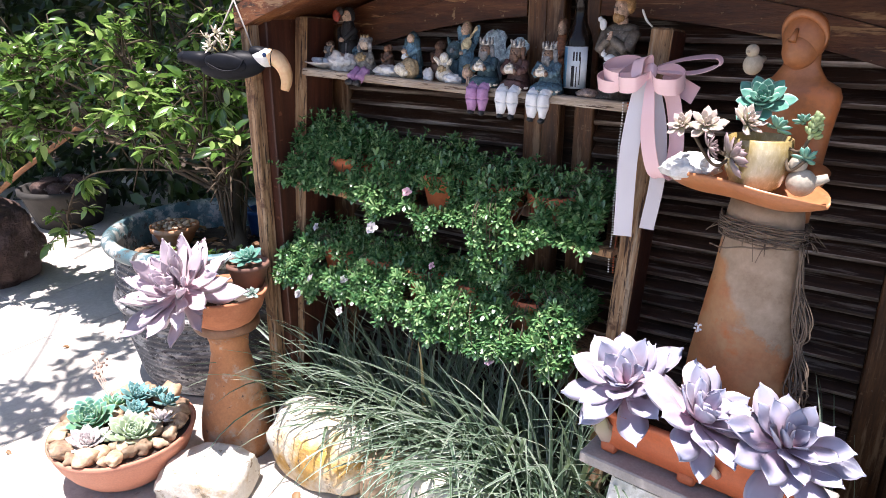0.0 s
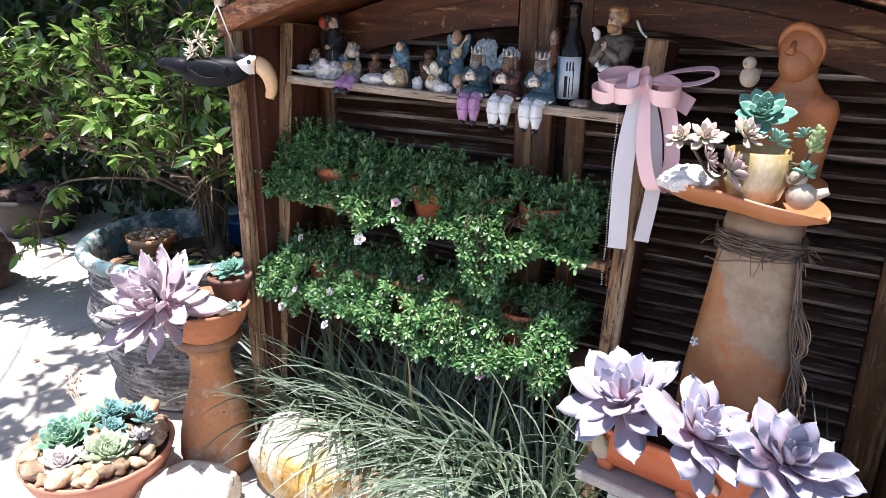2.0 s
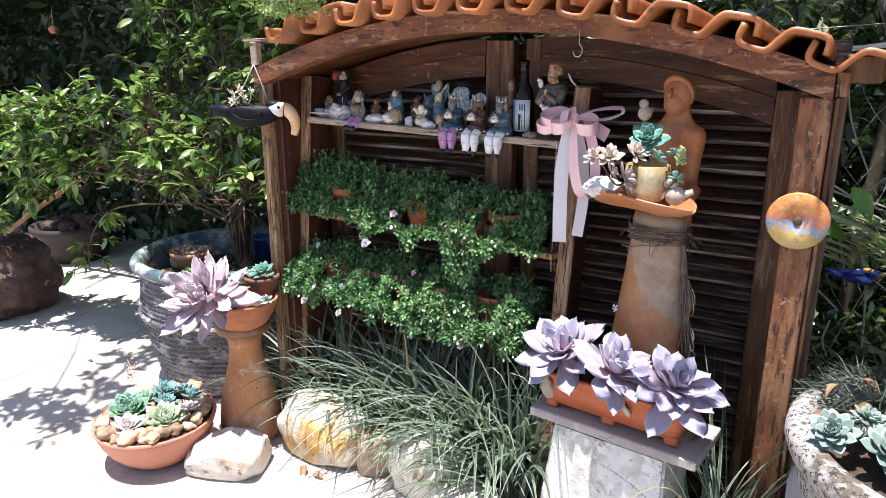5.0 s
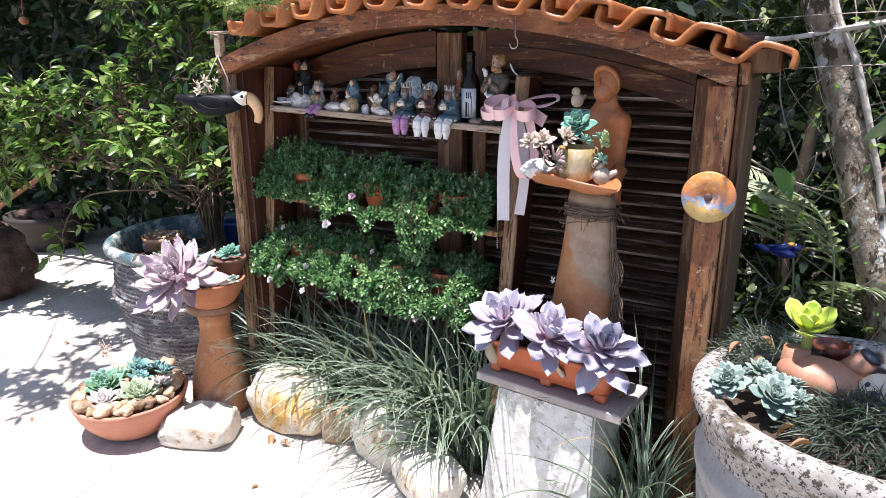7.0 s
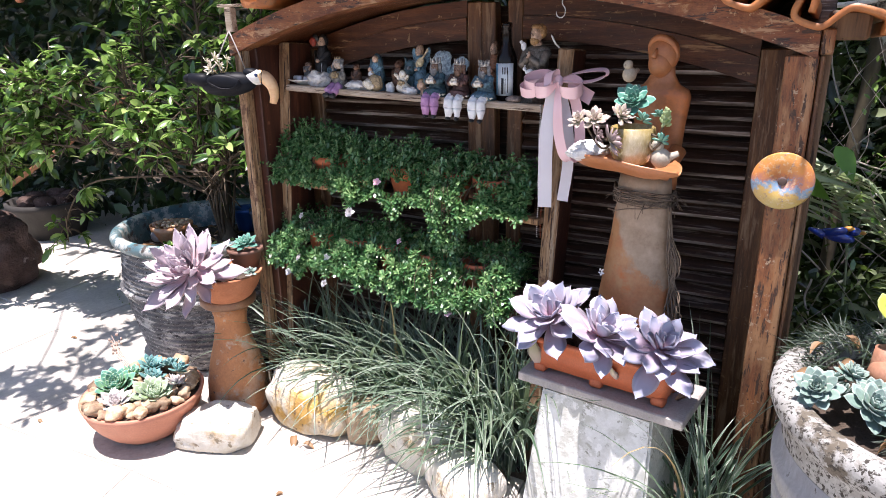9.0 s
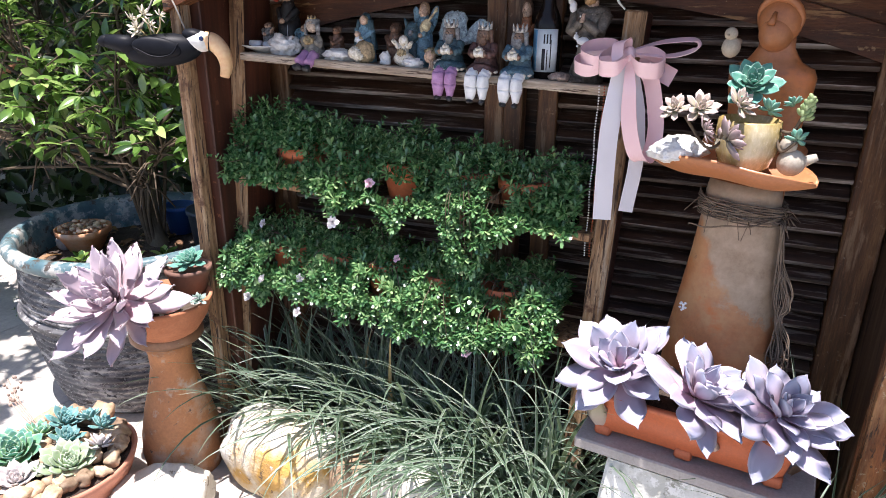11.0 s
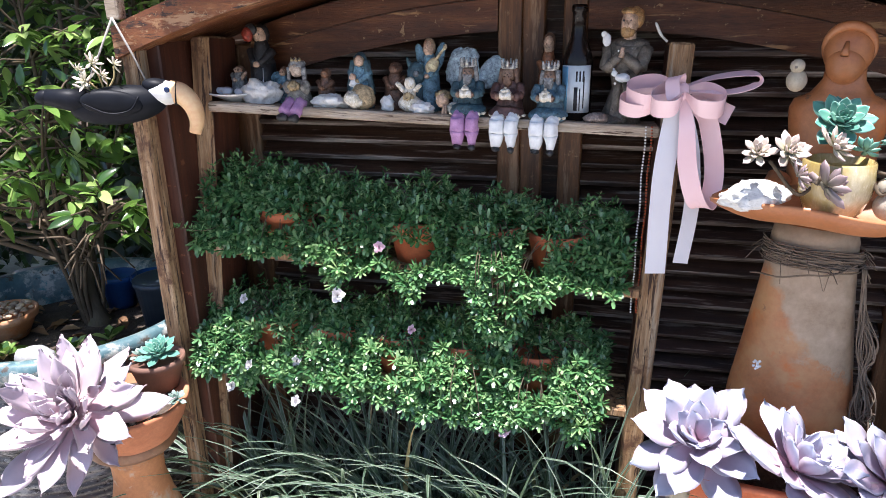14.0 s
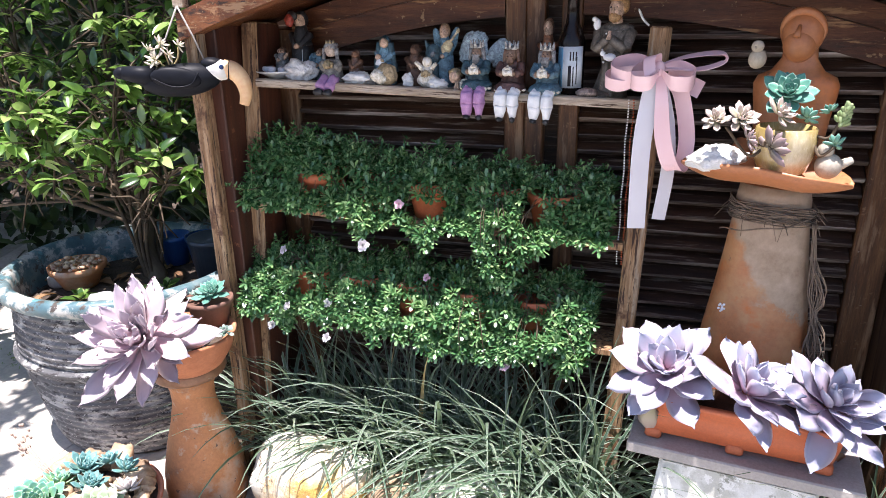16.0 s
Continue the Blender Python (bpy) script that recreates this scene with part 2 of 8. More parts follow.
TILE = coarse("orange roof clay", [(0.20, 0.060, 0.016), (0.34, 0.115, 0.030), (0.44, 0.17, 0.052)], 11, 150, 0.45, 0.35, 0.001, rand=0.1,
              specks=[((0.13, 0.05, 0.025), 30, 0.60, 0.68), ((0.10, 0.085, 0.05), 9, 0.62, 0.72)])
GLAZE = coarse("weathered grey pot glaze", [(0.060, 0.058, 0.062), (0.11, 0.108, 0.112), (0.20, 0.195, 0.195)], 5, 70, 0.65, 0.6, 0.003,
               (1, 1, 2.4), specks=[((0.40, 0.39, 0.37), 9, 0.52, 0.60), ((0.034, 0.029, 0.030), 34, 0.55, 0.60), ((0.40, 0.39, 0.37), 80, 0.60, 0.64)])
TURQ = coarse("worn turquoise glaze", [(0.05, 0.10, 0.12), (0.08, 0.15, 0.17), (0.18, 0.22, 0.22)], 16, 90, 0.4, 0.4, 0.0015,
              specks=[((0.44, 0.44, 0.41), 12, 0.50, 0.57), ((0.07, 0.055, 0.045), 26, 0.56, 0.62), ((0.10, 0.24, 0.27), 18, 0.60, 0.66)])
CEMENT = coarse("pale grey cement", [(0.25, 0.25, 0.26), (0.32, 0.32, 0.325), (0.38, 0.38, 0.38)], 5, 120, 0.85, 0.4, 0.0015, (1, 1, 0.5),
                specks=[((0.10, 0.09, 0.08), 60, 0.64, 0.70), ((0.19, 0.175, 0.155), 6, 0.56, 0.72)])
CEMENT_RIM = coarse("black-speckled mossy cement", [(0.20, 0.19, 0.17), (0.34, 0.335, 0.32), (0.46, 0.455, 0.44)], 12, 120, 0.9, 0.6, 0.002,
                    specks=[((0.12, 0.10, 0.075), 12, 0.52, 0.60), ((0.040, 0.034, 0.028), 100, 0.54, 0.59), ((0.045, 0.038, 0.030), 30, 0.57, 0.62), ((0.40, 0.39, 0.37), 46, 0.62, 0.68)])
WHITEWASH = coarse("flaking whitewash", [(0.52, 0.52, 0.50), (0.62, 0.62, 0.60), (0.70, 0.70, 0.68)], 8, 90, 0.85, 0.7, 0.003,
                   specks=[((0.46, 0.46, 0.42), 11, 0.50, 0.60), ((0.70, 0.70, 0.68), 34, 0.55, 0.60), ((0.36, 0.36, 0.32), 60, 0.59, 0.65), ((0.27, 0.27, 0.23), 26, 0.63, 0.68)])
SLATE = coarse("warm grey slab", [(0.27, 0.24, 0.225), (0.34, 0.31, 0.295), (0.40, 0.37, 0.345)], 8, 160, 0.8, 0.3, 0.001, specks=[((0.22, 0.20, 0.18), 26, 0.62, 0.72)])
CLAY_RED = coarse("smooth red-orange terracotta", [(0.40, 0.095, 0.036), (0.47, 0.125, 0.050), (0.50, 0.15, 0.065)], 6, 200, 0.6, 0.12, 0.0005, specks=[((0.34, 0.09, 0.04), 14, 0.6, 0.75)])
PAVING = coarse("pale dusty paving", [(0.37, 0.335, 0.29), (0.47, 0.435, 0.39), (0.53, 0.50, 0.46)], 3.5, 60, 0.9, 0.5, 0.003, rand=0.06,
                specks=[((0.25, 0.22, 0.19), 25, 0.66, 0.74)])
SOIL = coarse("dark garden soil", [(0.035, 0.024, 0.018), (0.075, 0.052, 0.038), (0.12, 0.09, 0.065)], 14, 90, 0.95, 1.0, 0.012)
ROCK_Y = coarse("ochre and white field stone", [(0.64, 0.60, 0.53), (0.60, 0.52, 0.40), (0.52, 0.30, 0.075), (0.38, 0.21, 0.09)], 5, 60, 0.85, 0.8, 0.007,
                spots=[0.40, 0.50, 0.60, 0.74], specks=[((0.15, 0.10, 0.06), 36, 0.60, 0.66), ((0.70, 0.68, 0.64), 20, 0.62, 0.68)])
ROCK_B = coarse("tan-brown field stone", [(0.22, 0.14, 0.085), (0.33, 0.225, 0.14), (0.45, 0.35, 0.24)], 8, 60, 0.85, 0.8, 0.006, specks=[((0.12, 0.08, 0.05), 36, 0.60, 0.66)])
ROCK_W = coarse("pale quartz stone", [(0.52, 0.46, 0.37), (0.62, 0.58, 0.51), (0.70, 0.68, 0.64)], 9, 60, 0.8, 0.8, 0.006,
                specks=[((0.46, 0.33, 0.18), 7, 0.56, 0.66), ((0.24, 0.19, 0.13), 30, 0.59, 0.65), ((0.36, 0.35, 0.33), 9, 0.58, 0.68)])
ROCK_R = coarse("reddish brown boulder", [(0.040, 0.021, 0.017), (0.080, 0.045, 0.036), (0.14, 0.09, 0.076)], 7, 30, 0.9, 1.0, 0.022,
                specks=[((0.36, 0.29, 0.26), 20, 0.62, 0.72)])
PEBBLE = coarse("mixed brown pebbles", [(0.20, 0.11, 0.07), (0.42, 0.29, 0.18), (0.64, 0.53, 0.38)], 22, 120, 0.7, 0.5, 0.002, rand=0.5)
BARK = coarse("lichened grey bark", [(0.15, 0.11, 0.075), (0.30, 0.245, 0.185), (0.48, 0.43, 0.36)], 16, 70, 0.9, 1.0, 0.010, (1, 1, 0.6),
              specks=[((0.075, 0.055, 0.036), 26, 0.53, 0.58), ((0.62, 0.62, 0.57), 14, 0.57, 0.60), ((0.20, 0.16, 0.07), 12, 0.64, 0.70)])
BARK_D = coarse("brown mossy bark", [(0.05, 0.038, 0.025), (0.09, 0.07, 0.045), (0.13, 0.11, 0.07)], 9, 60, 0.9, 0.8, 0.005, (1, 1, 0.4))
TWIG = coarse("thin brown twigs", [(0.050, 0.035, 0.022), (0.13, 0.092, 0.056)], 20, 90, 0.85, 0.4, 0.001)
TWINE = coarse("frayed grey-brown twine", [(0.10, 0.070, 0.048), (0.21, 0.155, 0.11)], 30, 200, 0.9, 0.5, 0.001)
WIRE = plain("rusty galvanised wire", (0.30, 0.26, 0.22), 0.55, 0.4)
LEAF_SHRUB = leafy("glossy shrub leaves", [(0.012, 0.034, 0.009), (0.045, 0.110, 0.022), (0.15, 0.28, 0.060), (0.44, 0.56, 0.20)], 0.16, 0.34, (0.30, 0.50, 0.10), spec=1.0)
# hedge greens taken near black to hold its shade
LEAF_DARK = leafy("hedge leaves with shade in colour", [(0.004, 0.011, 0.005), (0.010, 0.026, 0.009), (0.028, 0.062, 0.018)], 0.4, 0.12)
# near-black greens carry deep shade, the pale last colour carries sun flecks
LEAF_WOOD = leafy("woodland leaves, shade and sun flecks in colour", [(0.006, 0.012, 0.005), (0.014, 0.026, 0.010), (0.026, 0.046, 0.017), (0.045, 0.075, 0.026), (0.40, 0.46, 0.28)], 0.25, 0.25, spec=1.0)
LEAF_MOSS = leafy("small fleshy trailing leaves", [(0.036, 0.120, 0.046), (0.085, 0.215, 0.080), (0.16, 0.32, 0.125), (0.34, 0.49, 0.22)], 0.25, 0.25, (0.20, 0.38, 0.10), spec=1.0)
LEAF_SEDUM = leafy("yellow-green sedum leaves", [(0.07, 0.14, 0.04), (0.14, 0.22, 0.07), (0.22, 0.28, 0.12)], 0.45, 0.25)
# paler than palm leaf is: strong sun is put into the colour
LEAF_PALM = leafy("palm leaflets with sunlight in colour", [(0.34, 0.45, 0.24), (0.66, 0.72, 0.54)], 0.2, 0.35, spec=1.0)
LEAF_DRY = leafy("dry orange-brown leaves", [(0.19, 0.095, 0.045), (0.28, 0.16, 0.08), (0.36, 0.25, 0.15)], 0.6, 0.2, (0.4, 0.2, 0.05))
LILAC = petal("lilac-grey rosette leaf", (0.48, 0.29, 0.345), (0.385, 0.33, 0.415), (0.33, 0.35, 0.455), (0.58, 0.51, 0.58), 0.34)
PINKISH = petal("pink-lilac rosette leaf", (0.54, 0.35, 0.38), (0.50, 0.39, 0.43), (0.46, 0.39, 0.45), (0.64, 0.54, 0.56), 0.38)
BLUEGREEN = petal("blue-green rosette leaf", (0.16, 0.30, 0.22), (0.11, 0.28, 0.21), (0.09, 0.25, 0.20), (0.34, 0.48, 0.40))
JADE = petal("jade green rosette leaf", (0.36, 0.42, 0.12), (0.18, 0.35, 0.17), (0.11, 0.29, 0.25), (0.48, 0.57, 0.44))
MINT = petal("teal-grey rosette leaf", (0.13, 0.20, 0.15), (0.19, 0.275, 0.235), (0.235, 0.315, 0.285), (0.44, 0.50, 0.46))
JADE_PALE = petal("pale green rosette leaf", (0.30, 0.38, 0.16), (0.30, 0.39, 0.22), (0.32, 0.41, 0.30), (0.58, 0.62, 0.50))
TEAL_LIGHT = petal("light teal rosette leaf", (0.20, 0.34, 0.26), (0.13, 0.29, 0.27), (0.11, 0.26, 0.28), (0.36, 0.48, 0.44))
CREAMY = petal("cream and mauve rosette leaf", (0.30, 0.30, 0.16), (0.46, 0.39, 0.31), (0.50, 0.38, 0.35), (0.64, 0.55, 0.50))
STARCREAM = petal("pale cream star leaf", (0.50, 0.48, 0.30), (0.62, 0.56, 0.44), (0.60, 0.50, 0.42), (0.70, 0.62, 0.54))
MAUVE = petal("dusky mauve rosette leaf", (0.17, 0.15, 0.11), (0.22, 0.17, 0.165), (0.26, 0.18, 0.19), (0.42, 0.33, 0.33))
LIME = petal("lime green paddle leaf", (0.52, 0.56, 0.08), (0.46, 0.58, 0.08), (0.42, 0.58, 0.09), (0.58, 0.64, 0.20))
GREYROS = petal("silver grey rosette leaf", (0.42, 0.41, 0.40), (0.52, 0.48, 0.47), (0.52, 0.45, 0.44), (0.64, 0.60, 0.58))


# ---- shapes ----
def thing(name, m=None, label="", category="", group="", kind=""):
    ob = tagged(new(name), label, category, group, kind)
    ob.empty_display_size = 0.05
    if m is not None:
        ob.matrix_basis = m
    return ob


def finish(bm, name, mats, smooth=True):
    me = bpy.data.meshes.new(name)
    bmesh.ops.recalc_face_normals(bm, faces=bm.faces)
    bm.to_mesh(me)
    bm.free()
    for mt in mats if isinstance(mats, (list, tuple)) else [mats]:
        me.materials.append(mt)
    if smooth:
        me.shade_smooth()
    return me


def part(name, bm, material, parent=None, label="", m=None, smooth=True, kind=""):
    me = bm if isinstance(bm, bpy.types.Mesh) else finish(bm, name, material, smooth)
    ob = new(name, me)
    if parent is not None:
        ob.parent = parent
    if m is not None:
        ob.matrix_basis = m
    return tagged(ob, label, kind=kind)


def box(bm, x0, x1, y0, y1, z0, z1, bevel=0.003, m=None, cuts=0, wob=0.0):
    """A bevelled box between two corners."""
    made = bmesh.ops.create_cube(bm, size=1)["verts"]
    mt = Matrix.Translation(((x0 + x1) / 2, (y0 + y1) / 2, (z0 + z1) / 2)) @ Matrix.Diagonal((x1 - x0, y1 - y0, z1 - z0, 1))
    bmesh.ops.transform(bm, matrix=(m @ mt) if m is not None else mt, verts=made)
    if bevel:
        edges = list({e for v in made for e in v.link_edges})
        bmesh.ops.bevel(bm, geom=edges, offset=bevel, segments=1, affect="EDGES", profile=0.5)


def boxmesh(name, mat, *dims, bevel=0.003):
    bm = bmesh.new()
    box(bm, *dims, bevel=bevel)
    return finish(bm, name, mat, False)


def lathe(bm, profile, n=40, m=None, wob=0.0, seed=0.0):
    """Turns (radius, height) pairs round z; closes the ends that lie on the axis."""
    rings = []
    for k, (r, z) in enumerate(profile):
        if r < 1e-5:
            rings.append([bm.verts.new((0, 0, z))])
            continue
        ring = []
        for i in range(n):
            a = 2 * math.pi * i / n
            rr = r * (1 + wob * noise.noise(Vector((math.cos(a) * 2 + seed, math.sin(a) * 2, z * 8))))
            ring.append(bm.verts.new((rr * math.cos(a), rr * math.sin(a), z)))
        rings.append(ring)
    for a, b in zip(rings, rings[1:]):
        for i in range(n):
            j = (i + 1) % n
            if len(a) == 1 and len(b) == 1:
                continue
            if len(a) == 1:
                bm.faces.new((a[0], b[i], b[j]))
            elif len(b) == 1:
                bm.faces.new((a[i], a[j], b[0]))
            else:
                bm.faces.new((a[i], a[j], b[j], b[i]))
    if m is not None:
        bmesh.ops.transform(bm, matrix=m, verts=[v for r in rings for v in r])


def tube(bm, pts, radii, n=7, caps=True):
    """A round tube along points."""
    pts = [Vector(p) for p in pts]
    if isinstance(radii, (int, float)):
        radii = [radii] * len(pts)
    up, rings = None, []
    for i, p in enumerate(pts):
        d = (pts[min(i + 1, len(pts) - 1)] - pts[max(i - 1, 0)]).normalized()
        if up is None:
            up = d.orthogonal().normalized()
        up = (up - d * up.dot(d)).normalized()
        side = d.cross(up)
        rings.append([bm.verts.new(p + radii[i] * (math.cos(2 * math.pi * k / n) * up + math.sin(2 * math.pi * k / n) * side)) for k in range(n)])
    for a, b in zip(rings, rings[1:]):
        for k in range(n):
            bm.faces.new((a[k], a[(k + 1) % n], b[(k + 1) % n], b[k]))
    if caps:
        bm.faces.new(rings[0][::-1])
        bm.faces.new(rings[-1])


def curve_pts(ctrl, n=24):
    """Catmull-Rom through the control points."""
    c = [Vector(p) for p in ctrl]
    c = [2 * c[0] - c[1]] + c + [2 * c[-1] - c[-2]]
    out = []
    for i in range(1, len(c) - 2):
        for k in range(n):
            t = k / n
            a, b, d, e = c[i - 1], c[i], c[i + 1], c[i + 2]
            out.append(0.5 * ((2 * b) + (d - a) * t + (2 * a - 5 * b + 4 * d - e) * t * t + (3 * b - a - 3 * d + e) * t ** 3))
    out.append(c[-2])
    return out


def blob(bm, loc, size, rot=(0, 0, 0), mat=0, u=14, v=9, rough=0.0, seed=0.0):
    """An ellipsoid, lumpy if rough."""
    before = set(bm.faces)
    verts = bmesh.ops.create_uvsphere(bm, u_segments=u, v_segments=v, radius=1)["verts"]
    if rough:
        for w in verts:
            q = w.co * 1.6 + Vector((seed, seed * 0.7, 0))
            w.co *= 1 + rough * (noise.noise(q) + 0.5 * noise.noise(q * 2.3))
    bmesh.ops.transform(bm, matrix=pose(*loc, *rot) @ Matrix.Diagonal((*size, 1)), verts=verts)
    for f in set(bm.faces) - before:
        f.material_index = mat


def limb(bm, a, b, r0, r1, mat=0, n=9):
    before = set(bm.faces)
    a, b = Vector(a), Vector(b)
    tube(bm, [a, a.lerp(b, 0.5), b], [r0, (r0 + r1) / 2, r1], n)
    for f in set(bm.faces) - before:
        f.material_index = mat


def np_mesh(name, verts, faces, mats, uv=None, smooth=True):
    """A mesh from arrays; all faces have the same number of corners."""
    verts, faces = np.asarray(verts, np.float32), np.asarray(faces, np.int32)
    me = bpy.data.meshes.new(name)
    k = faces.shape[1]
    me.vertices.add(len(verts))
    me.vertices.foreach_set("co", verts.ravel())
    me.loops.add(faces.size)
    me.loops.foreach_set("vertex_index", faces.ravel())
    me.polygons.add(len(faces))
    me.polygons.foreach_set("loop_start", np.arange(0, faces.size, k, dtype=np.int32))
    if uv is not None:
        lay = me.uv_layers.new(name="uv")
        lay.data.foreach_set("uv", np.asarray(uv, np.float32)[faces.ravel()].ravel())
    me.update(calc_edges=True)
    for mt in mats if isinstance(mats, (list, tuple)) else [mats]:
        me.materials.append(mt)
    if smooth:
        me.shade_smooth()
    return me


def leaf_base(rows=4, width=0.3, fold=0.12, droop=0.15, peak=0.45):
    """A thin leaf 1 long along y with a folded midrib."""
    v, f, uv = [], [], []
    for i in range(rows + 1):
        t = i / rows
        w = width * 0.5 * (math.sin(math.pi * t ** (math.log(0.5) / math.log(peak))) ** 0.8 if 0 < t < 1 else 0.04)
        z = -droop * t * t
        v += [(-w, t, z + fold * w * 2), (0, t, z), (w, t, z + fold * w * 2)]
        uv += [(1, t), (0, t), (1, t)]
        if i:
            a = 3 * (i - 1)
            f += [(a, a + 1, a + 4, a + 3), (a + 1, a + 2, a + 5, a + 4)]
    return np.array(v), np.array(f), np.array(uv)


def fleshy_base(width=0.42, thick=0.09, cup=0.12, peak=0.62, tip=0.10, rows=7, curl=0.06, sharp=0.62, wave=0.0, side=0.0, ph=0.0, foot=0.42, bow=1.7, point=0.0):
    """A thick rosette leaf, 1 long along y, cupped upward (z), closed all round."""
    v, f, uv = [], [], []
    for i in range(rows + 1 + (point > 0)):
        t = min(1.0, i / rows)
        w = width * 0.5 * (foot + (1 - foot) * math.sin(math.pi * 0.5 * min(1, t / peak)) ** 1.3 if t < peak else
                           max(0.0, 1 - ((t - peak) / (1 - peak)) ** bow) ** sharp)
        w = max(w, 0.006 + (0.05 * width if point and i == rows else 0))
        th = thick * (0.5 if i == 0 else 1) * (1 - 0.75 * t ** 3)
        zc = curl * math.sin(math.pi * t) * -0.4 + tip * t ** 3
        t = t + (point if i > rows else 0)
        e0, e1, sx = wave * math.sin(t * 8 + ph), wave * math.sin(t * 7 + ph * 2 + 1), side * t * t
        v += [(sx - w, t, zc + cup * w * 1.3 + e0), (sx - w * 0.45, t, zc + 0.25 * th + e0 * 0.3), (sx + w * 0.45, t, zc + 0.25 * th + e1 * 0.3), (sx + w, t, zc + cup * w * 1.3 + e1),
              (sx + w * 0.5, t, zc - th * 0.7), (sx - w * 0.5, t, zc - th * 0.7)]
        uv += [(1, t), (0.45, t), (0.45, t), (1, t), (0.5, t), (0.5, t)]
        if i:
            a, b = 6 * (i - 1), 6 * i
            f += [(a + k, a + (k + 1) % 6, b + (k + 1) % 6, b + k) for k in range(6)]
    f += [(0, 5, 2, 1), (2, 5, 4, 3)]
    e = 6 * (rows + (point > 0))
    f += [(e, e + 1, e + 2, e + 5), (e + 2, e + 3, e + 4, e + 5)]
    return np.array(v), np.array(f), np.array(uv)


def scatter(base, mats4):
    """Copies a base (verts, faces, uv) by many 4x4 matrices into one set of arrays."""
    v, f, uv = base
    m = np.asarray(mats4)
    vv = np.einsum("nij,kj->nki", m[:, :3, :3], v) + m[:, None, :3, 3]
    ff = f[None] + (np.arange(len(m)) * len(v))[:, None, None]
    return vv.reshape(-1, 3), ff.reshape(-1, f.shape[1]), np.tile(uv, (len(m), 1))


def joined(*sets):
    vs, fs, us, n = [], [], [], 0
    for v, f, u in sets:
        vs.append(v), fs.append(f + n), us.append(u)
        n += len(v)
    return np.vstack(vs), np.vstack(fs), np.vstack(us)


def aim(at, way, size, spin=0.0, wide=1.0):
    """A matrix that lays a leaf (long y, up z) at a place along a way."""
    y = Vector(way).normalized()
    z = Vector((0, 0, 1)) - y * y.z
    z = z.normalized() if z.length > 0.05 else y.orthogonal().normalized()
    x = y.cross(z)
    m = Matrix((x, y, z)).transposed().to_4x4() @ Matrix.Rotation(spin, 4, "Y") @ Matrix.Diagonal((size * wide, size, size, 1))
    m.translation = Vector(at)
    return m


def rosette_mats(n, radius, flat=-8, steep=78, inner=0.3, seed=1, turn=0.0, jitter=6, wide=1.0, core=0.10, vary=0.08):
    """Poses of rosette leaves, outermost first, about the origin with z as its axis."""
    rg = random.Random(seed)
    out = []
    for i in range(n):
        t = i / max(1, n - 1)
        a = radians(i * 137.5 + turn + rg.uniform(-jitter, jitter))
        el = radians(flat + (steep - flat) * t ** 0.85 + rg.uniform(-jitter, jitter))
        ln = radius * (1 - (1 - inner) * t ** 1.2) * rg.uniform(1 - vary, 1 + vary * 0.8)
        m = Matrix.Rotation(a, 4, "Z") @ Matrix.Translation((0, core * radius * (1 - t), radius * 0.18 * t)) @ Matrix.Rotation(el, 4, "X") @ Matrix.Diagonal((ln * wide, ln, ln, 1))
        out.append(m)
    return out


FLESHY_WIDE = fleshy_base(0.60, 0.07, 0.16, 0.60, 0.14, 9, sharp=0.85)
ECH = [fleshy_base(0.52, 0.042, c, 0.62, tp, 11, 0.04, 0.70, 0.034, sd * 1.6, p0, 0.27, 2.0, 0.05) for c, tp, sd, p0 in ((0.12, 0.02, 0.0, 0.0), (0.28, 0.08, 0.05, 1.3), (0.02, -0.06, -0.05, 2.9), (0.20, -0.02, 0.03, 4.4))]
ECH_LONG = [fleshy_base(0.33, 0.045, c, 0.62, tp, 11, 0.10, 0.70, 0.055, sd * 1.8, p0, 0.36, 2.0, 0.05) for c, tp, sd, p0 in ((0.20, 0.12, 0.0, 0.0), (0.45, 0.24, 0.06, 1.3), (0.05, -0.05, -0.06, 2.9), (0.30, 0.03, 0.04, 4.4))]
FLESHY_THIN = fleshy_base(0.30, 0.13, 0.05, 0.55, 0.05, 5)
FLESHY_LOW = fleshy_base(0.46, 0.14, 0.14, 0.66, 0.1, 4)


def rosette(name, m, n, radius, base, mat, label, category="succulent", parts=True, group="", **kw):
    """A succulent rosette: a thing whose leaves are parts, or one mesh where it is small."""
    if not parts:
        v, f, u = scatter(base, [np.array(x) for x in rosette_mats(n, radius, **kw)])
        ob = part(name, np_mesh(name, v, f, mat, u), None, None, m=m)
        return tagged(ob, label, category, group)
    top = thing(name, m, label, category, group)
    mes = [np_mesh("leaf", b[0], b[1], mat, b[2]) for b in (base if isinstance(base, list) else [base])]
    for i, x in enumerate(rosette_mats(n, radius, **kw)):
        part("leaf", mes[i * 7 % len(mes)], None, top, m=x)
    return top


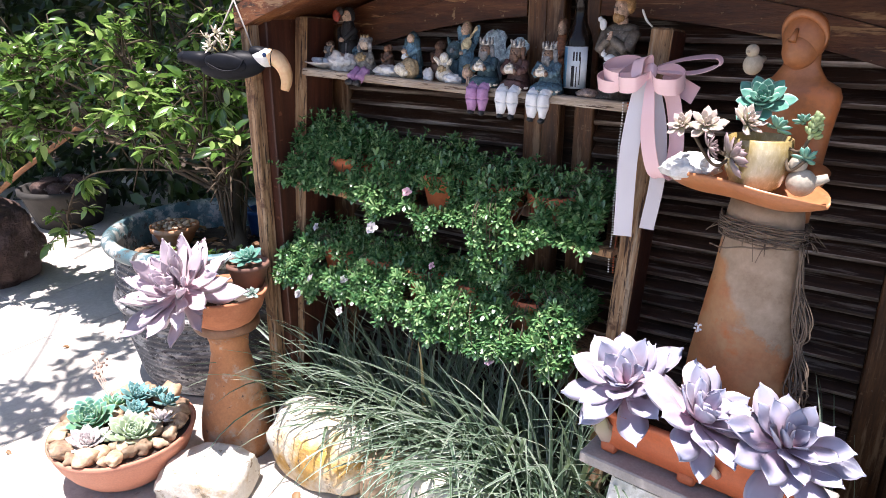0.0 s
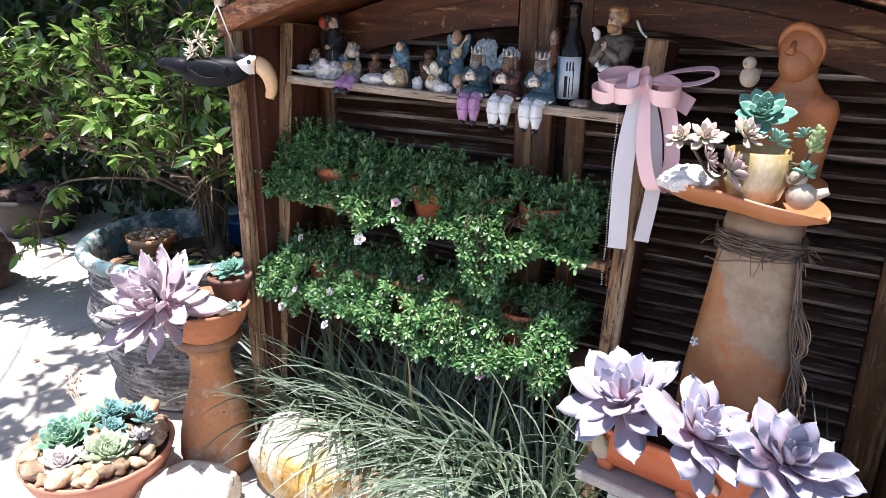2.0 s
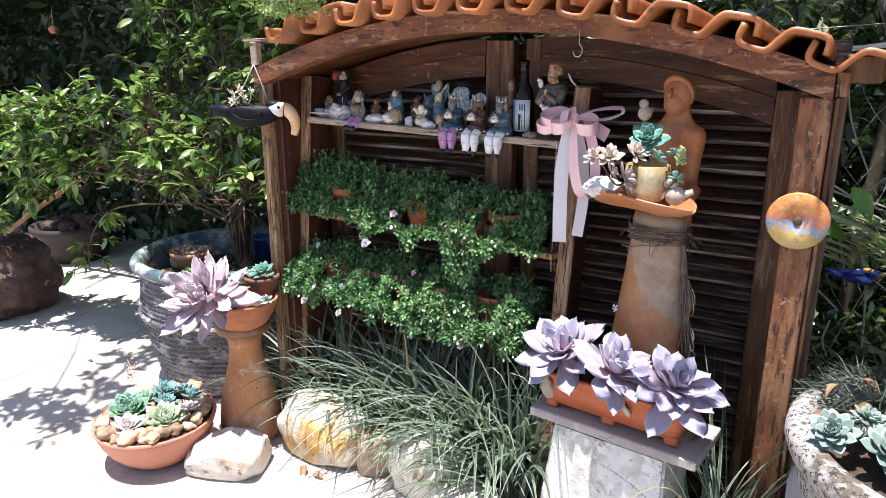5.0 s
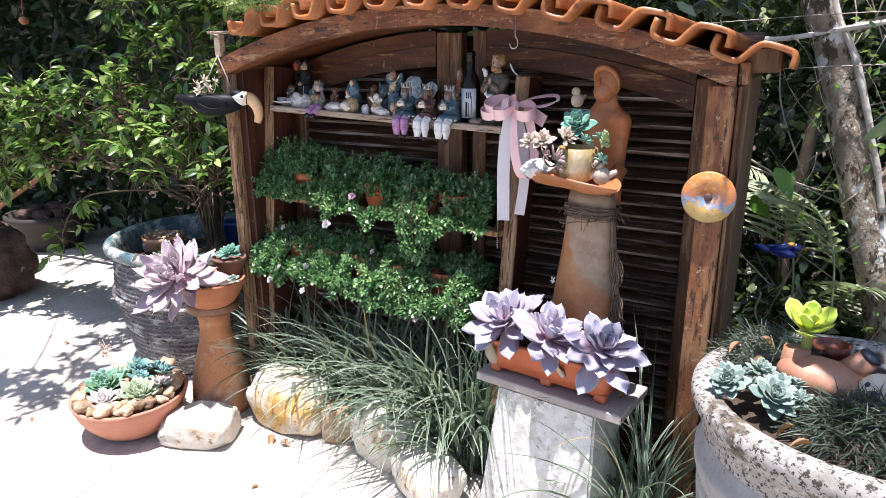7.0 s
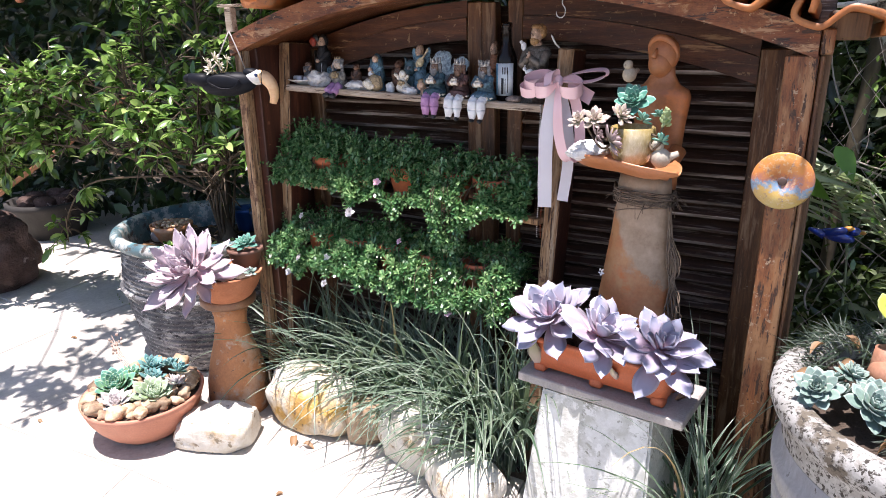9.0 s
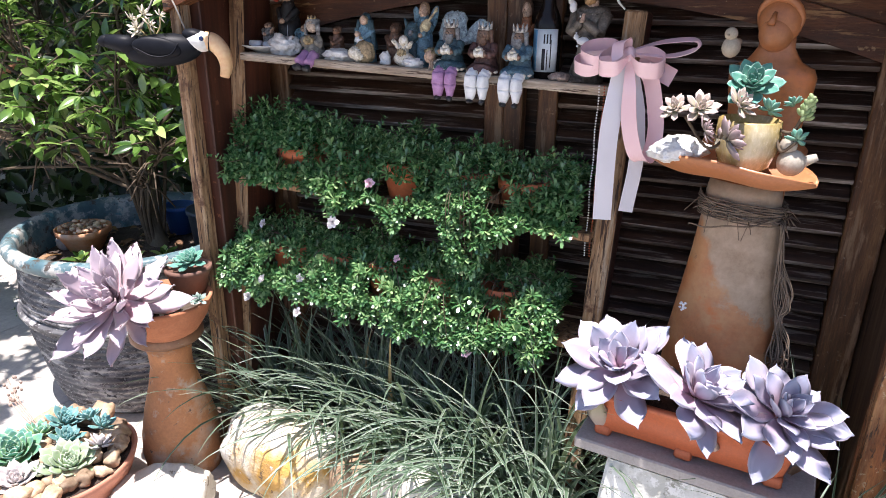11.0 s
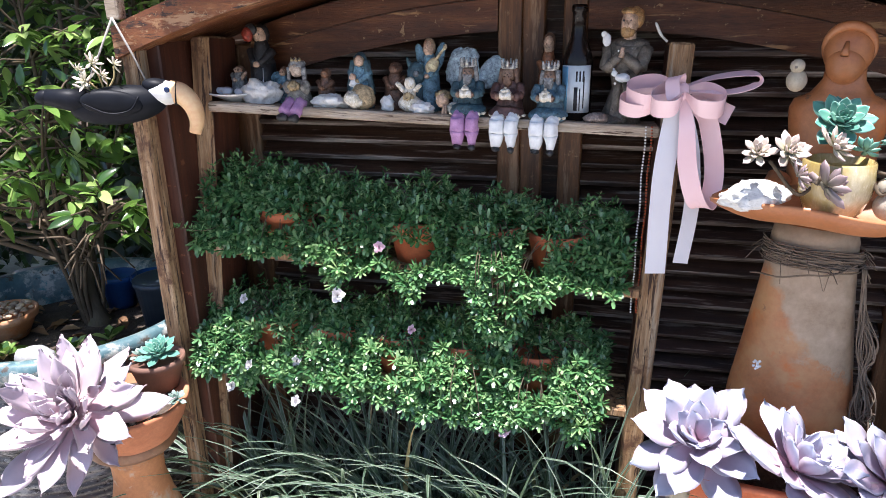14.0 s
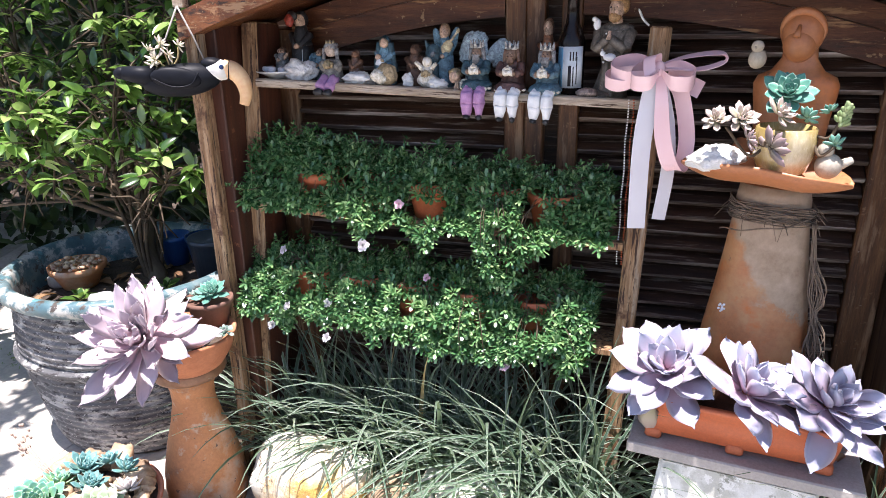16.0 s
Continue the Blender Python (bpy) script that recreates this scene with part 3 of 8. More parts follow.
def rock(name, m, size, mat, label, seed, category="stone", rough=0.22, sub=4, facets=False, square=0.6):
    bm = bmesh.new()
    bmesh.ops.create_icosphere(bm, subdivisions=sub, radius=1)
    for v in bm.verts:
        q = v.co * 1.1 + Vector((seed * 3.1, seed * 1.7, seed))
        d = noise.noise(q) + 0.45 * noise.noise(q * 2.2) + 0.2 * noise.noise(q * 5)
        v.co *= 1 + rough * d
        if facets:
            v.co *= 1 + 0.22 * noise.noise(q * 2.6) + 0.10 * noise.noise(q * 6) + 0.03 * noise.noise(q * 13)
            continue
        p = Vector((max(-0.78, min(0.78, v.co.x)), max(-0.78, min(0.78, v.co.y)), max(-0.8, min(0.75, v.co.z))))
        v.co = v.co.lerp(p, square)
    bmesh.ops.scale(bm, vec=size, verts=bm.verts)
    return tagged(part(name, bm, mat, None, m=m), label, category)


# ---- ground ----
bm = bmesh.new()
bmesh.ops.create_grid(bm, x_segments=60, y_segments=60, size=40)
for v in bm.verts:
    v.co.z = -0.014
tagged(part("ground", bm, SOIL, None, "dark garden soil under the paving", smooth=True), category="ground", kind="structure")
pavement = thing("pavement", None, "pale dusty stone paving flooded with sun", "pavement", kind="structure")
PX, PY, STEP = -6.4, -2.6, 0.56
rg = random.Random(5)
corner = {(i, j): Vector((PX + STEP * (i + rg.uniform(-0.2, 0.2)), PY + STEP * (j + rg.uniform(-0.2, 0.2)), 0)) for i in range(17) for j in range(14)}
for i in range(16):
    for j in range(13):
        q = [corner[i, j], corner[i + 1, j], corner[i + 1, j + 1], corner[i, j + 1]]
        mid = sum(q, Vector()) / 4
        if mid.y > 1.36 and mid.x > -1.75 or mid.y > 2.9 or (mid.y > 0.9 and mid.x > 0.35):
            continue
        bm = bmesh.new()
        up = rg.uniform(-0.0015, 0.0015)
        ins = [p + (mid - p).normalized() * 0.0008 for p in q]
        top = [bm.verts.new((p.x, p.y, up)) for p in [a + (mid - a).normalized() * 0.003 for a in ins]]
        low = [bm.verts.new((p.x, p.y, up - 0.005)) for p in ins]
        bot = [bm.verts.new((p.x, p.y, -0.03)) for p in ins]
        bm.faces.new(top)
        for a, b in ((low, top), (bot, low)):
            for k in range(4):
                bm.faces.new((a[k], a[(k + 1) % 4], b[(k + 1) % 4], b[k]))
        part("paving_stone", bm, PAVING, pavement, smooth=False)

# ---- arched display ----
CX, RO, RI, ZC = -0.52, 2.2, 2.147, 1.378 - 2.2


def arc_band(r0, r1, y0, y1, x0, x1, n=36, bevel=0.003):
    """A curved beam between two radii about the arch's centre."""
    bm = bmesh.new()
    rings = []
    for i in range(n + 1):
        x = x0 + (x1 - x0) * i / n
        ring = []
        for r, y in ((r0, y0), (r1, y0), (r1, y1), (r0, y1)):
            ring.append(bm.verts.new((x, y, ZC + math.sqrt(r * r - (x - CX) ** 2))))
        rings.append(ring)
    for a, b in zip(rings, rings[1:]):
        for k in range(4):
            bm.faces.new((a[k], a[(k + 1) % 4], b[(k + 1) % 4], b[k]))
    bm.faces.new(rings[0][::-1])
    bm.faces.new(rings[-1])
    if bevel:
        bmesh.ops.bevel(bm, geom=[e for e in bm.edges if len(e.link_faces) == 2 and e.calc_face_angle(0) > 0.7], offset=bevel, segments=1, affect="EDGES")
    return bm


arch = thing("wooden_arch", None, "weathered red-brown arched wooden window frame standing on the ground", "window frame")
part("post", boxmesh("post", WOOD, 0.205, 0.265, 1.240, 1.285, 0, 1.184), None, arch, "worn post with flaking brown paint")
part("post", boxmesh("post", WOOD_TAN, -1.312, -1.279, 1.252, 1.287, 0, 1.19), None, arch, "bare tan front post")
part("jamb", boxmesh("jamb", WOOD_MID, 0.213, 0.287, 1.289, 1.56, 0, 1.20), None, arch)
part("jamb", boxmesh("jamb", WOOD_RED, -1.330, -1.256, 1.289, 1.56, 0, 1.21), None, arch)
part("bead_strip", boxmesh("bead_strip", WOOD_DARK_Z, 0.267, 0.276, 1.250, 1.2885, 0, 1.184, bevel=0.002), None, arch)
part("arch_beam", arc_band(RI, RO, 1.240, 1.300, -1.315, 0.262), WOOD_X, arch, "curved beam with chipped brown paint", smooth=False)
part("arch_lining", arc_band(RI + 0.004, RO - 0.003, 1.302, 1.56, -1.325, 0.283), WOOD_XR, arch, smooth=False)
# panel added behind the slats to keep the gaps between them dark
part("back_panel", boxmesh("back_panel", WOOD_DARK, -1.32, 0.28, 1.57, 1.59, 0.0, 1.30), None, arch)
part("cornice_block", boxmesh("cornice_block", WOOD_MID, 0.270, 0.345, 1.262, 1.50, 1.212, 1.268, bevel=0.006), None, arch)
part("end_block", boxmesh("end_block", WOOD, 0.2635, 0.288, 1.246, 1.300, 1.186, 1.235), None, arch)
part("bracket", boxmesh("bracket", WOOD_GREY, -1.318, -1.292, 1.236, 1.262, 1.242, 1.312, bevel=0.003), None, arch, "grey wooden peg")
part("bracket_arm", boxmesh("bracket_arm", WOOD_GREY, -1.350, -1.255, 1.240, 1.262, 1.3125, 1.321, bevel=0.002), None, arch)


def shutter(x0, x1, label, wl=0.072, wr=0.072):
    """One louvred leaf: two stiles, an arched head rail, a foot rail and slats."""
    top = thing("louvred_shutter", None, label, "shutter", "pair of shutters")
    zt = lambda x: ZC + math.sqrt((RI - 0.006) ** 2 - (x - CX) ** 2)
    for a, b in ((x0, x0 + wl), (x1 - wr, x1)):
        me = boxmesh("stile", WOOD_DARK_Z, a, b, 1.497, 1.532, 0.04, min(zt(a), zt(b)) - 0.004)
        part("stile", me, None, top)
    inner0, inner1 = x0 + wl + 0.001, x1 - wr - 0.001
    part("head_rail", arc_band(RI - 0.112, RI - 0.052, 1.494, 1.53, inner0, inner1, 18), WOOD_XR, top, smooth=False)
    part("head_panel", arc_band(RI - 0.051, RI - 0.006, 1.499, 1.53, inner0, inner1, 18), WOOD_XR, top, smooth=False)
    part("foot_rail", boxmesh("foot_rail", WOOD_DARK, inner0, inner1, 1.497, 1.532, 0.04, 0.14), None, top)
    w = inner1 - inner0
    me = bpy.data.meshes.new("slat")
    bm = bmesh.new()
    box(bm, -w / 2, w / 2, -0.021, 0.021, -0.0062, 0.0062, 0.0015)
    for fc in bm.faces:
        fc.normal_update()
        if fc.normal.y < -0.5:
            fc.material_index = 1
    me = finish(bm, "slat", [WOOD_DARK, WOOD_WORN_LIT], False)
    rr = random.Random(int(x0 * 100))
    z = 0.155
    while z < 1.195:
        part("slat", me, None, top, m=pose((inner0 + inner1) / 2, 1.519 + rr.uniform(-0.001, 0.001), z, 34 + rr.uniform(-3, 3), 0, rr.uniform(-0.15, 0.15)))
        z += 0.0365
    return top


shutter(-1.25, -0.590, "dark brown louvred shutter leaf under the arch, closed", 0.072, 0.048)
shutter(-0.512, 0.21, "dark brown louvred shutter leaf behind the clay figure, closed", 0.046, 0.072)
tagged(part("shutter_astragal", boxmesh("astragal", WOOD_DARK_Z, -0.589, -0.546, 1.490, 1.53, 0.05, 1.31), None), "dark wooden strip covering the shutters' meeting edge", "wood strip")


def tile_mesh():
    """An S-profile clay roof tile, hollow to the left and raised to the right, 0.42 deep."""
    ctrl = [(-0.064, 0.032), (-0.066, 0.006), (-0.056, -0.007), (-0.022, -0.010), (-0.006, -0.005), (0.008, 0.018), (0.020, 0.035), (0.036, 0.042), (0.084, 0.042), (0.094, 0.034), (0.097, 0.010)]
    prof = [(q.x, q.z) for q in curve_pts([(a, 0, b) for a, b in ctrl], 3)]
    bm = bmesh.new()
    th = 0.012
    rows = []
    for y, dz in ((0, 0), (0.14, -0.008), (0.28, -0.016), (0.42, -0.024)):
        up, dn = [], []
        for i, (x, z) in enumerate(prof):
            a, b = Vector(prof[max(i - 1, 0)]), Vector(prof[min(i + 1, len(prof) - 1)])
            d = (b - a).normalized()
            nrm = Vector((-d.y, d.x))
            up.append(bm.verts.new((x + nrm.x * th / 2, y, z + nrm.y * th / 2 + dz)))
            dn.append(bm.verts.new((x - nrm.x * th / 2, y, z - nrm.y * th / 2 + dz)))
        rows.append(up + dn[::-1])
    n = len(rows[0])
    for a, b in zip(rows, rows[1:]):
        for k in range(n):
            bm.faces.new((a[k], a[(k + 1) % n], b[(k + 1) % n], b[k]))
    h = n // 2
    for r in (rows[0], rows[-1]):
        for k in range(h - 1):
            bm.faces.new((r[k], r[k + 1], r[n - 2 - k], r[n - 1 - k]))
    bmesh.ops.bevel(bm, geom=[e for e in bm.edges if len(e.link_faces) == 2 and e.calc_face_angle(0) > 1.2], offset=0.0025, segments=2, affect="EDGES")
    return finish(bm, "roof_tile", TILE, True)


tile_me = tile_mesh()
rg = random.Random(9)
for i in range(12):
    x = -1.135 + i * 0.128
    dx = x + 0.60
    z = 1.383 - dx * dx / (2 * 2.75)
    slope = math.degrees(math.atan2(-dx, 2.75))
    ob = part("roof_tile", tile_me, None, None, m=pose(x, 1.196 + rg.uniform(-0.006, 0.006), z + rg.uniform(-0.002, 0.002), 1, -slope, rg.uniform(-1.2, 1.2)))
    tagged(ob, "orange clay S-shaped roof tile on the wooden arch", "roof tile", "row of roof tiles")

# ---- plant shelf ----
SH = pose(-0.79, 1.372, 1.066, -4, 2, 0)      # the middle of the upper shelf's front edge


def on_shelf(x, back, up, level=0):
    """World place of a spot on a shelf: x across (world), back from its front edge."""
    lz = (0.0, -0.298, -0.545)[level]
    return SH @ Vector((x + 0.79 - 0.05 * (0.0 if level == 0 else 0.2 * level), back, lz + up))


shelf = thing("plant_shelf", SH, "rustic three-tier wooden plant shelf leaning back inside the arch", "shelf")
for x0, x1, top_z in ((-0.462, -0.420, 0.128), (0.463, 0.505, 0.143)):
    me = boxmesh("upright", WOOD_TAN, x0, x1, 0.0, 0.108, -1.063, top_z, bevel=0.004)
    # side faces take the dark colour to carry their shade
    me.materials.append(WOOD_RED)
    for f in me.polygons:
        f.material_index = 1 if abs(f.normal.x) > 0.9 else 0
    part("upright", me, None, shelf, "worn upright board, bare in front, shade coloured into its sides")
part("shelf_board", boxmesh("shelf_board", WOOD_GREY, -0.418, 0.4625, -0.018, 0.106, -0.019, 0.0, bevel=0.003), None, shelf, "bare greying plank")
for lz in (-0.298, -0.545):
    part("shelf_board", boxmesh("shelf_board", WOOD_TAN, -0.419, 0.4625, -0.030, 0.105, lz - 0.017, lz, bevel=0.003), None, shelf)

# ---- clay figure ----
bm = bmesh.new()
prof = [(0.0, 0.0), (0.108, 0.0), (0.110, 0.02), (0.114, 0.25), (0.114, 0.42), (0.103, 0.58), (0.089, 0.68), (0.078, 0.76), (0.070, 0.83), (0.067, 0.88), (0.062, 0.905), (0.0, 0.906)]
lathe(bm, prof, 44, wob=0.03)
for v in bm.verts:
    v.co.y *= 0.72
# arms forming a shallow dish
nx, ny = 30, 10
grid = {}
for side in (0, 1):
    for i in range(nx + 1):
        for j in range(ny + 1):
            u, w = i / nx * 2 - 1, j / ny * 2 - 1
            half = 0.072 * math.sqrt(max(0.012, 1 - abs(u) ** 2.3))
            z = 0.930 - 0.004 * u + 0.034 * w * w * (1 - 0.85 * u ** 4) + 0.010 * u * u + 0.004 * math.cos(u * 5) - (0.012 if side else 0) * (1 - 0.45 * w * w) * (1 - 0.72 * u * u)
            grid[side, i, j] = bm.verts.new((0.146 * u - 0.010, -0.085 + half * w, z))
for i in range(nx):
    for j in range(ny):
        bm.faces.new([grid[0, i + a, j + b] for a, b in ((0, 0), (1, 0), (1, 1), (0, 1))])
        bm.faces.new([grid[1, i + a, j + b] for a, b in ((0, 0), (0, 1), (1, 1), (1, 0))])
for i in range(nx):
    for j in (0, ny):
        bm.faces.new([grid[0, i, j], grid[0, i + 1, j], grid[1, i + 1, j], grid[1, i, j]])
for j in range(ny):
    for i in (0, nx):
        bm.faces.new([grid[0, i, j], grid[0, i, j + 1], grid[1, i, j + 1], grid[1, i, j]])
# torso, shoulders, neck and hooded head
torso = [(0.058, 0.87), (0.060, 0.93), (0.063, 0.98), (0.067, 1.03), (0.073, 1.070), (0.074, 1.088), (0.068, 1.102), (0.046, 1.113), (0.038, 1.124), (0.031, 1.135), (0.029, 1.155), (0.0, 1.156)]
n2 = len(bm.verts)
lathe(bm, torso, 36)
bm.verts.ensure_lookup_table()
for v in list(bm.verts)[n2:]:
    v.co.y = 0.040 + v.co.y * 0.5
blob(bm, (0.0, 0.038, 1.180), (0.0365, 0.030, 0.043), (-4, 0, 0), u=30, v=22)
blob(bm, (-0.001, 0.030, 1.160), (0.029, 0.029, 0.033), (0, 0, 0), u=26, v=18)
ridge = [(0.0345 * math.cos(t), 0.020 + 0.016 * (1 - math.sin(max(0.0, t if t < 1.571 else math.pi - t))), 1.182 + 0.036 * math.sin(t)) for t in [-0.55 + k * (math.pi + 1.1) / 26 for k in range(27)]]
tube(bm, ridge, [0.0030 + 0.0048 * math.sin(math.pi * k / 26) for k in range(27)], 12)
limb(bm, (-0.002, 0.010, 1.194), (-0.003, -0.001, 1.174), 0.0030, 0.0065, n=12)
limb(bm, (-0.070, 0.02, 0.97), (-0.085, -0.035, 0.925), 0.020, 0.017, n=14)
limb(bm, (0.068, 0.02, 0.97), (0.064, -0.035, 0.915), 0.020, 0.017, n=14)
for fc in bm.faces:
    fc.material_index = 1 if fc.calc_center_median().z < 0.90 else 0
tagged(part("clay_figure", bm, [CLAY_FIG, CLAY_STAIN], None, m=pose(-0.066, 1.312, 0.0, 0, 0, -20)), "tall terracotta garden figure holding out a shallow dish", "garden figure")

# ---- column, slab and planter ----
SLAB = pose(-0.093, 1.075, 0.42, 0, 0, -7)     # middle of the slab's front upper edge
bm = bmesh.new()
box(bm, -0.207, 0.207, 0.0, 0.185, -0.024, 0.0, 0.003)
tagged(part("stone_slab", bm, SLATE, None, m=SLAB, smooth=False), "thin grey stone slab lying on the white column", "slab")
bm = bmesh.new()
vs = [bm.verts.new(c) for c in ((-0.180, -0.030, -0.419), (0.150, -0.030, -0.419), (0.150, 0.185, -0.419), (-0.180, 0.185, -0.419),
                                (-0.142, 0.010, -0.0255), (0.138, 0.010, -0.0255), (0.138, 0.170, -0.0255), (-0.142, 0.170, -0.0255))]
for f in ((0, 1, 5, 4), (1, 2, 6, 5), (2, 3, 7, 6), (3, 0, 4, 7), (4, 5, 6, 7), (3, 2, 1, 0)):
    bm.faces.new([vs[k] for k in f])
bmesh.ops.bevel(bm, geom=bm.edges[:], offset=0.006, segments=2, affect="EDGES")
tagged(part("cement_column", bm, WHITEWASH, None, m=SLAB, smooth=False), "squat tapering whitewashed column with flaking paint", "column")

PLANTER = SLAB @ pose(-0.012, 0.022, 0.003, 0, 0, 0)
trough = thing("trough_planter", PLANTER, "long smooth terracotta trough planter on the slab", "planter")
bm = bmesh.new()
L, D, HH = 0.178, 0.115, 0.095
rings = []
for z, gx, gy in ((0.014, -0.012, -0.008), (0.05, -0.005, -0.003), (0.083, 0, 0), (0.084, 0.006, 0.006), (HH, 0.007, 0.007), (HH, -0.004, -0.004), (0.075, -0.006, -0.006)):
    ring = []
    for cx, cy in ((-1, 0), (1, 0), (1, 1), (-1, 1)):
        for k in range(5):
            a = math.pi / 2 * k / 4 + {(-1, 0): math.pi, (1, 0): 1.5 * math.pi, (1, 1): 0, (-1, 1): 0.5 * math.pi}[cx, cy]
            r = 0.02
            ring.append(bm.verts.new((cx * (L + gx - r) + r * math.cos(a), (D + gy - r if cy else -gy + r) + r * math.sin(a), z)))
    rings.append(ring)
for a, b in zip(rings, rings[1:]):
    for k in range(20):
        bm.faces.new((a[k], a[(k + 1) % 20], b[(k + 1) % 20], b[k]))
bm.faces.new(rings[0][::-1])
part("trough", bm, CLAY_RED, trough)
bm = bmesh.new()
box(bm, -L + 0.008, L - 0.008, 0.010, D - 0.010, 0.060, 0.076, 0)
part("soil", bm, SOIL, trough)
bm = bmesh.new()
box(bm, -0.016, 0.016, 0, 0.030, -0.002, 0.022, 0.005)
foot = finish(bm, "foot", CLAY_RED, True)
for x in (-0.150, 0.0, 0.150):
    for y in (0.004, D - 0.034):
        part("foot", foot, None, trough, m=pose(x, y, 0))
for x, y, up, r, tilt, spin, seed in ((-0.140, 0.045, 0.124, 0.116, (32, -8), 10, 3), (0.002, 0.010, 0.130, 0.112, (30, -4), 75, 3), (0.138, 0.034, 0.120, 0.112, (30, 4), 40, 9)):
    rosette("lilac_echeveria", PLANTER @ pose(x, y, up, *tilt, spin), 33, r * 0.98, ECH, LILAC,
            "large open lilac-grey echeveria rosette in the trough", "succulent", group="echeverias in the trough", seed=seed, flat=-12, steep=74, inner=0.44, jitter=14, vary=0.14)

for k, (x, y, z, rx, s) in enumerate(((-0.158, -0.012, 0.090, -78, 0.085), (0.040, -0.012, 0.082, -70, 0.050))):
    m = PLANTER @ pose(x, y, z, rx, 0, 12 - 30 * k)
    single_old = thing("withered_leaf", m, "withered brownish pink leaf hanging over the trough's edge", "dead leaf")
    part("leaf", np_mesh("leaf", ECH[1][0] * s, ECH[1][1], CREAMY, ECH[1][2]), None, single_old)

# ---- baluster stand, bowl and big pink rosette ----
stand = thing("clay_baluster", pose(-1.357, 1.150, 0) @ Matrix.Diagonal((1, 1, 1.04, 1)), "bulging stained terracotta stand", "plant stand")
bm = bmesh.new()
lathe(bm, [(0, 0), (0.095, 0), (0.099, 0.02), (0.103, 0.06), (0.099, 0.11), (0.084, 0.18), (0.064, 0.245), (0.052, 0.30), (0.053, 0.335), (0.062, 0.366), (0, 0.366)], 48, wob=0.015)
part("shaft", bm, CLAY_OLD, stand)
bm = bmesh.new()
lathe(bm, [(0, 0.3665), (0.060, 0.367), (0.084, 0.374), (0.090, 0.382), (0.090, 0.398), (0.085, 0.405), (0, 0.405)], 48, wob=0.012)
part("top_plate", bm, coarse("brown fired clay", [(0.10, 0.045, 0.024), (0.18, 0.085, 0.045), (0.25, 0.13, 0.07)], 14, 140, 0.45, 0.25, 0.0008), stand, "dark brown top plate")
BOWL2 = pose(-1.328, 1.125, 0.4218) @ Matrix.Diagonal((0.97, 0.97, 0.85, 1))
bowl2 = thing("clay_bowl", BOWL2, "wide terracotta bowl on the clay stand", "plant pot")
bm = bmesh.new()
lathe(bm, [(0, 0), (0.064, 0), (0.080, 0.012), (0.104, 0.054), (0.118, 0.100), (0.120, 0.108), (0.113, 0.110), (0.107, 0.098), (0.085, 0.090), (0, 0.086)], 48, wob=0.012)
part("bowl", bm, CLAY, bowl2)
bm = bmesh.new()
lathe(bm, [(0.108, 0.092), (0.06, 0.096), (0, 0.098)], 32)
part("soil", bm, coarse("soil with white grit", [(0.05, 0.034, 0.025), (0.11, 0.08, 0.06)], 30, 160, 0.95, 1.0, 0.006, specks=[((0.62, 0.58, 0.54), 45, 0.56, 0.60)]), bowl2)
rosette("pink_echeveria", pose(-1.358, 1.020, 0.536, 44, -8, 20), 62, 0.150, ECH_LONG, PINKISH, "huge pink-lilac echeveria rosette hanging over the bowl's rim", seed=12, flat=-26, steep=78, inner=0.36, jitter=17, vary=0.22)
small = thing("small_clay_pot", pose(-1.307, 1.200, 0.505) @ Matrix.Scale(0.92, 4), "small brown clay pot in the bowl", "plant pot")
bm = bmesh.new()
lathe(bm, [(0, 0), (0.042, 0), (0.058, 0.06), (0.063, 0.062), (0.063, 0.075), (0.056, 0.075), (0.053, 0.066), (0, 0.064)], 32)
part("pot", bm, coarse("brown clay", [(0.14, 0.070, 0.050), (0.20, 0.105, 0.075)], 10, 120, 0.75), small)
rosette("small_echeveria", pose(-1.288, 1.188, 0.590, 20, 4, 0), 32, 0.044, FLESHY_LOW, BLUEGREEN, "small blue-green rosette in the clay pot", seed=2)
rosette("tiny_sedum", pose(-1.219, 1.130, 0.525, 20, 20, 0), 18, 0.022, FLESHY_LOW, MINT, "tiny mint rosette at the bowl's rim", seed=5)
rosette("tiny_sedum", pose(-1.332, 1.188, 0.580, 8, 0, 0), 16, 0.024, FLESHY_LOW, MINT, "tiny mint rosette in the clay pot", seed=6)

# ---- low bowl of succulents ----
BOWL = pose(-1.523, 0.898, 0) @ Matrix.Scale(0.96, 4)
low = thing("low_bowl", BOWL, "wide low salmon terracotta bowl on the paving", "plant pot")
bm = bmesh.new()
lathe(bm, [(0, 0.0), (0.092, 0.0), (0.104, 0.006), (0.132, 0.028), (0.158, 0.058), (0.178, 0.092), (0.191, 0.128), (0.197, 0.146), (0.189, 0.149), (0.180, 0.138), (0.160, 0.128), (0, 0.12)], 56, wob=0.008)
part("bowl", bm, CLAY_NEW, low)
bm = bmesh.new()
lathe(bm, [(0.184, 0.139), (0.10, 0.150), (0, 0.154)], 40)
part("soil", bm, SOIL, low)
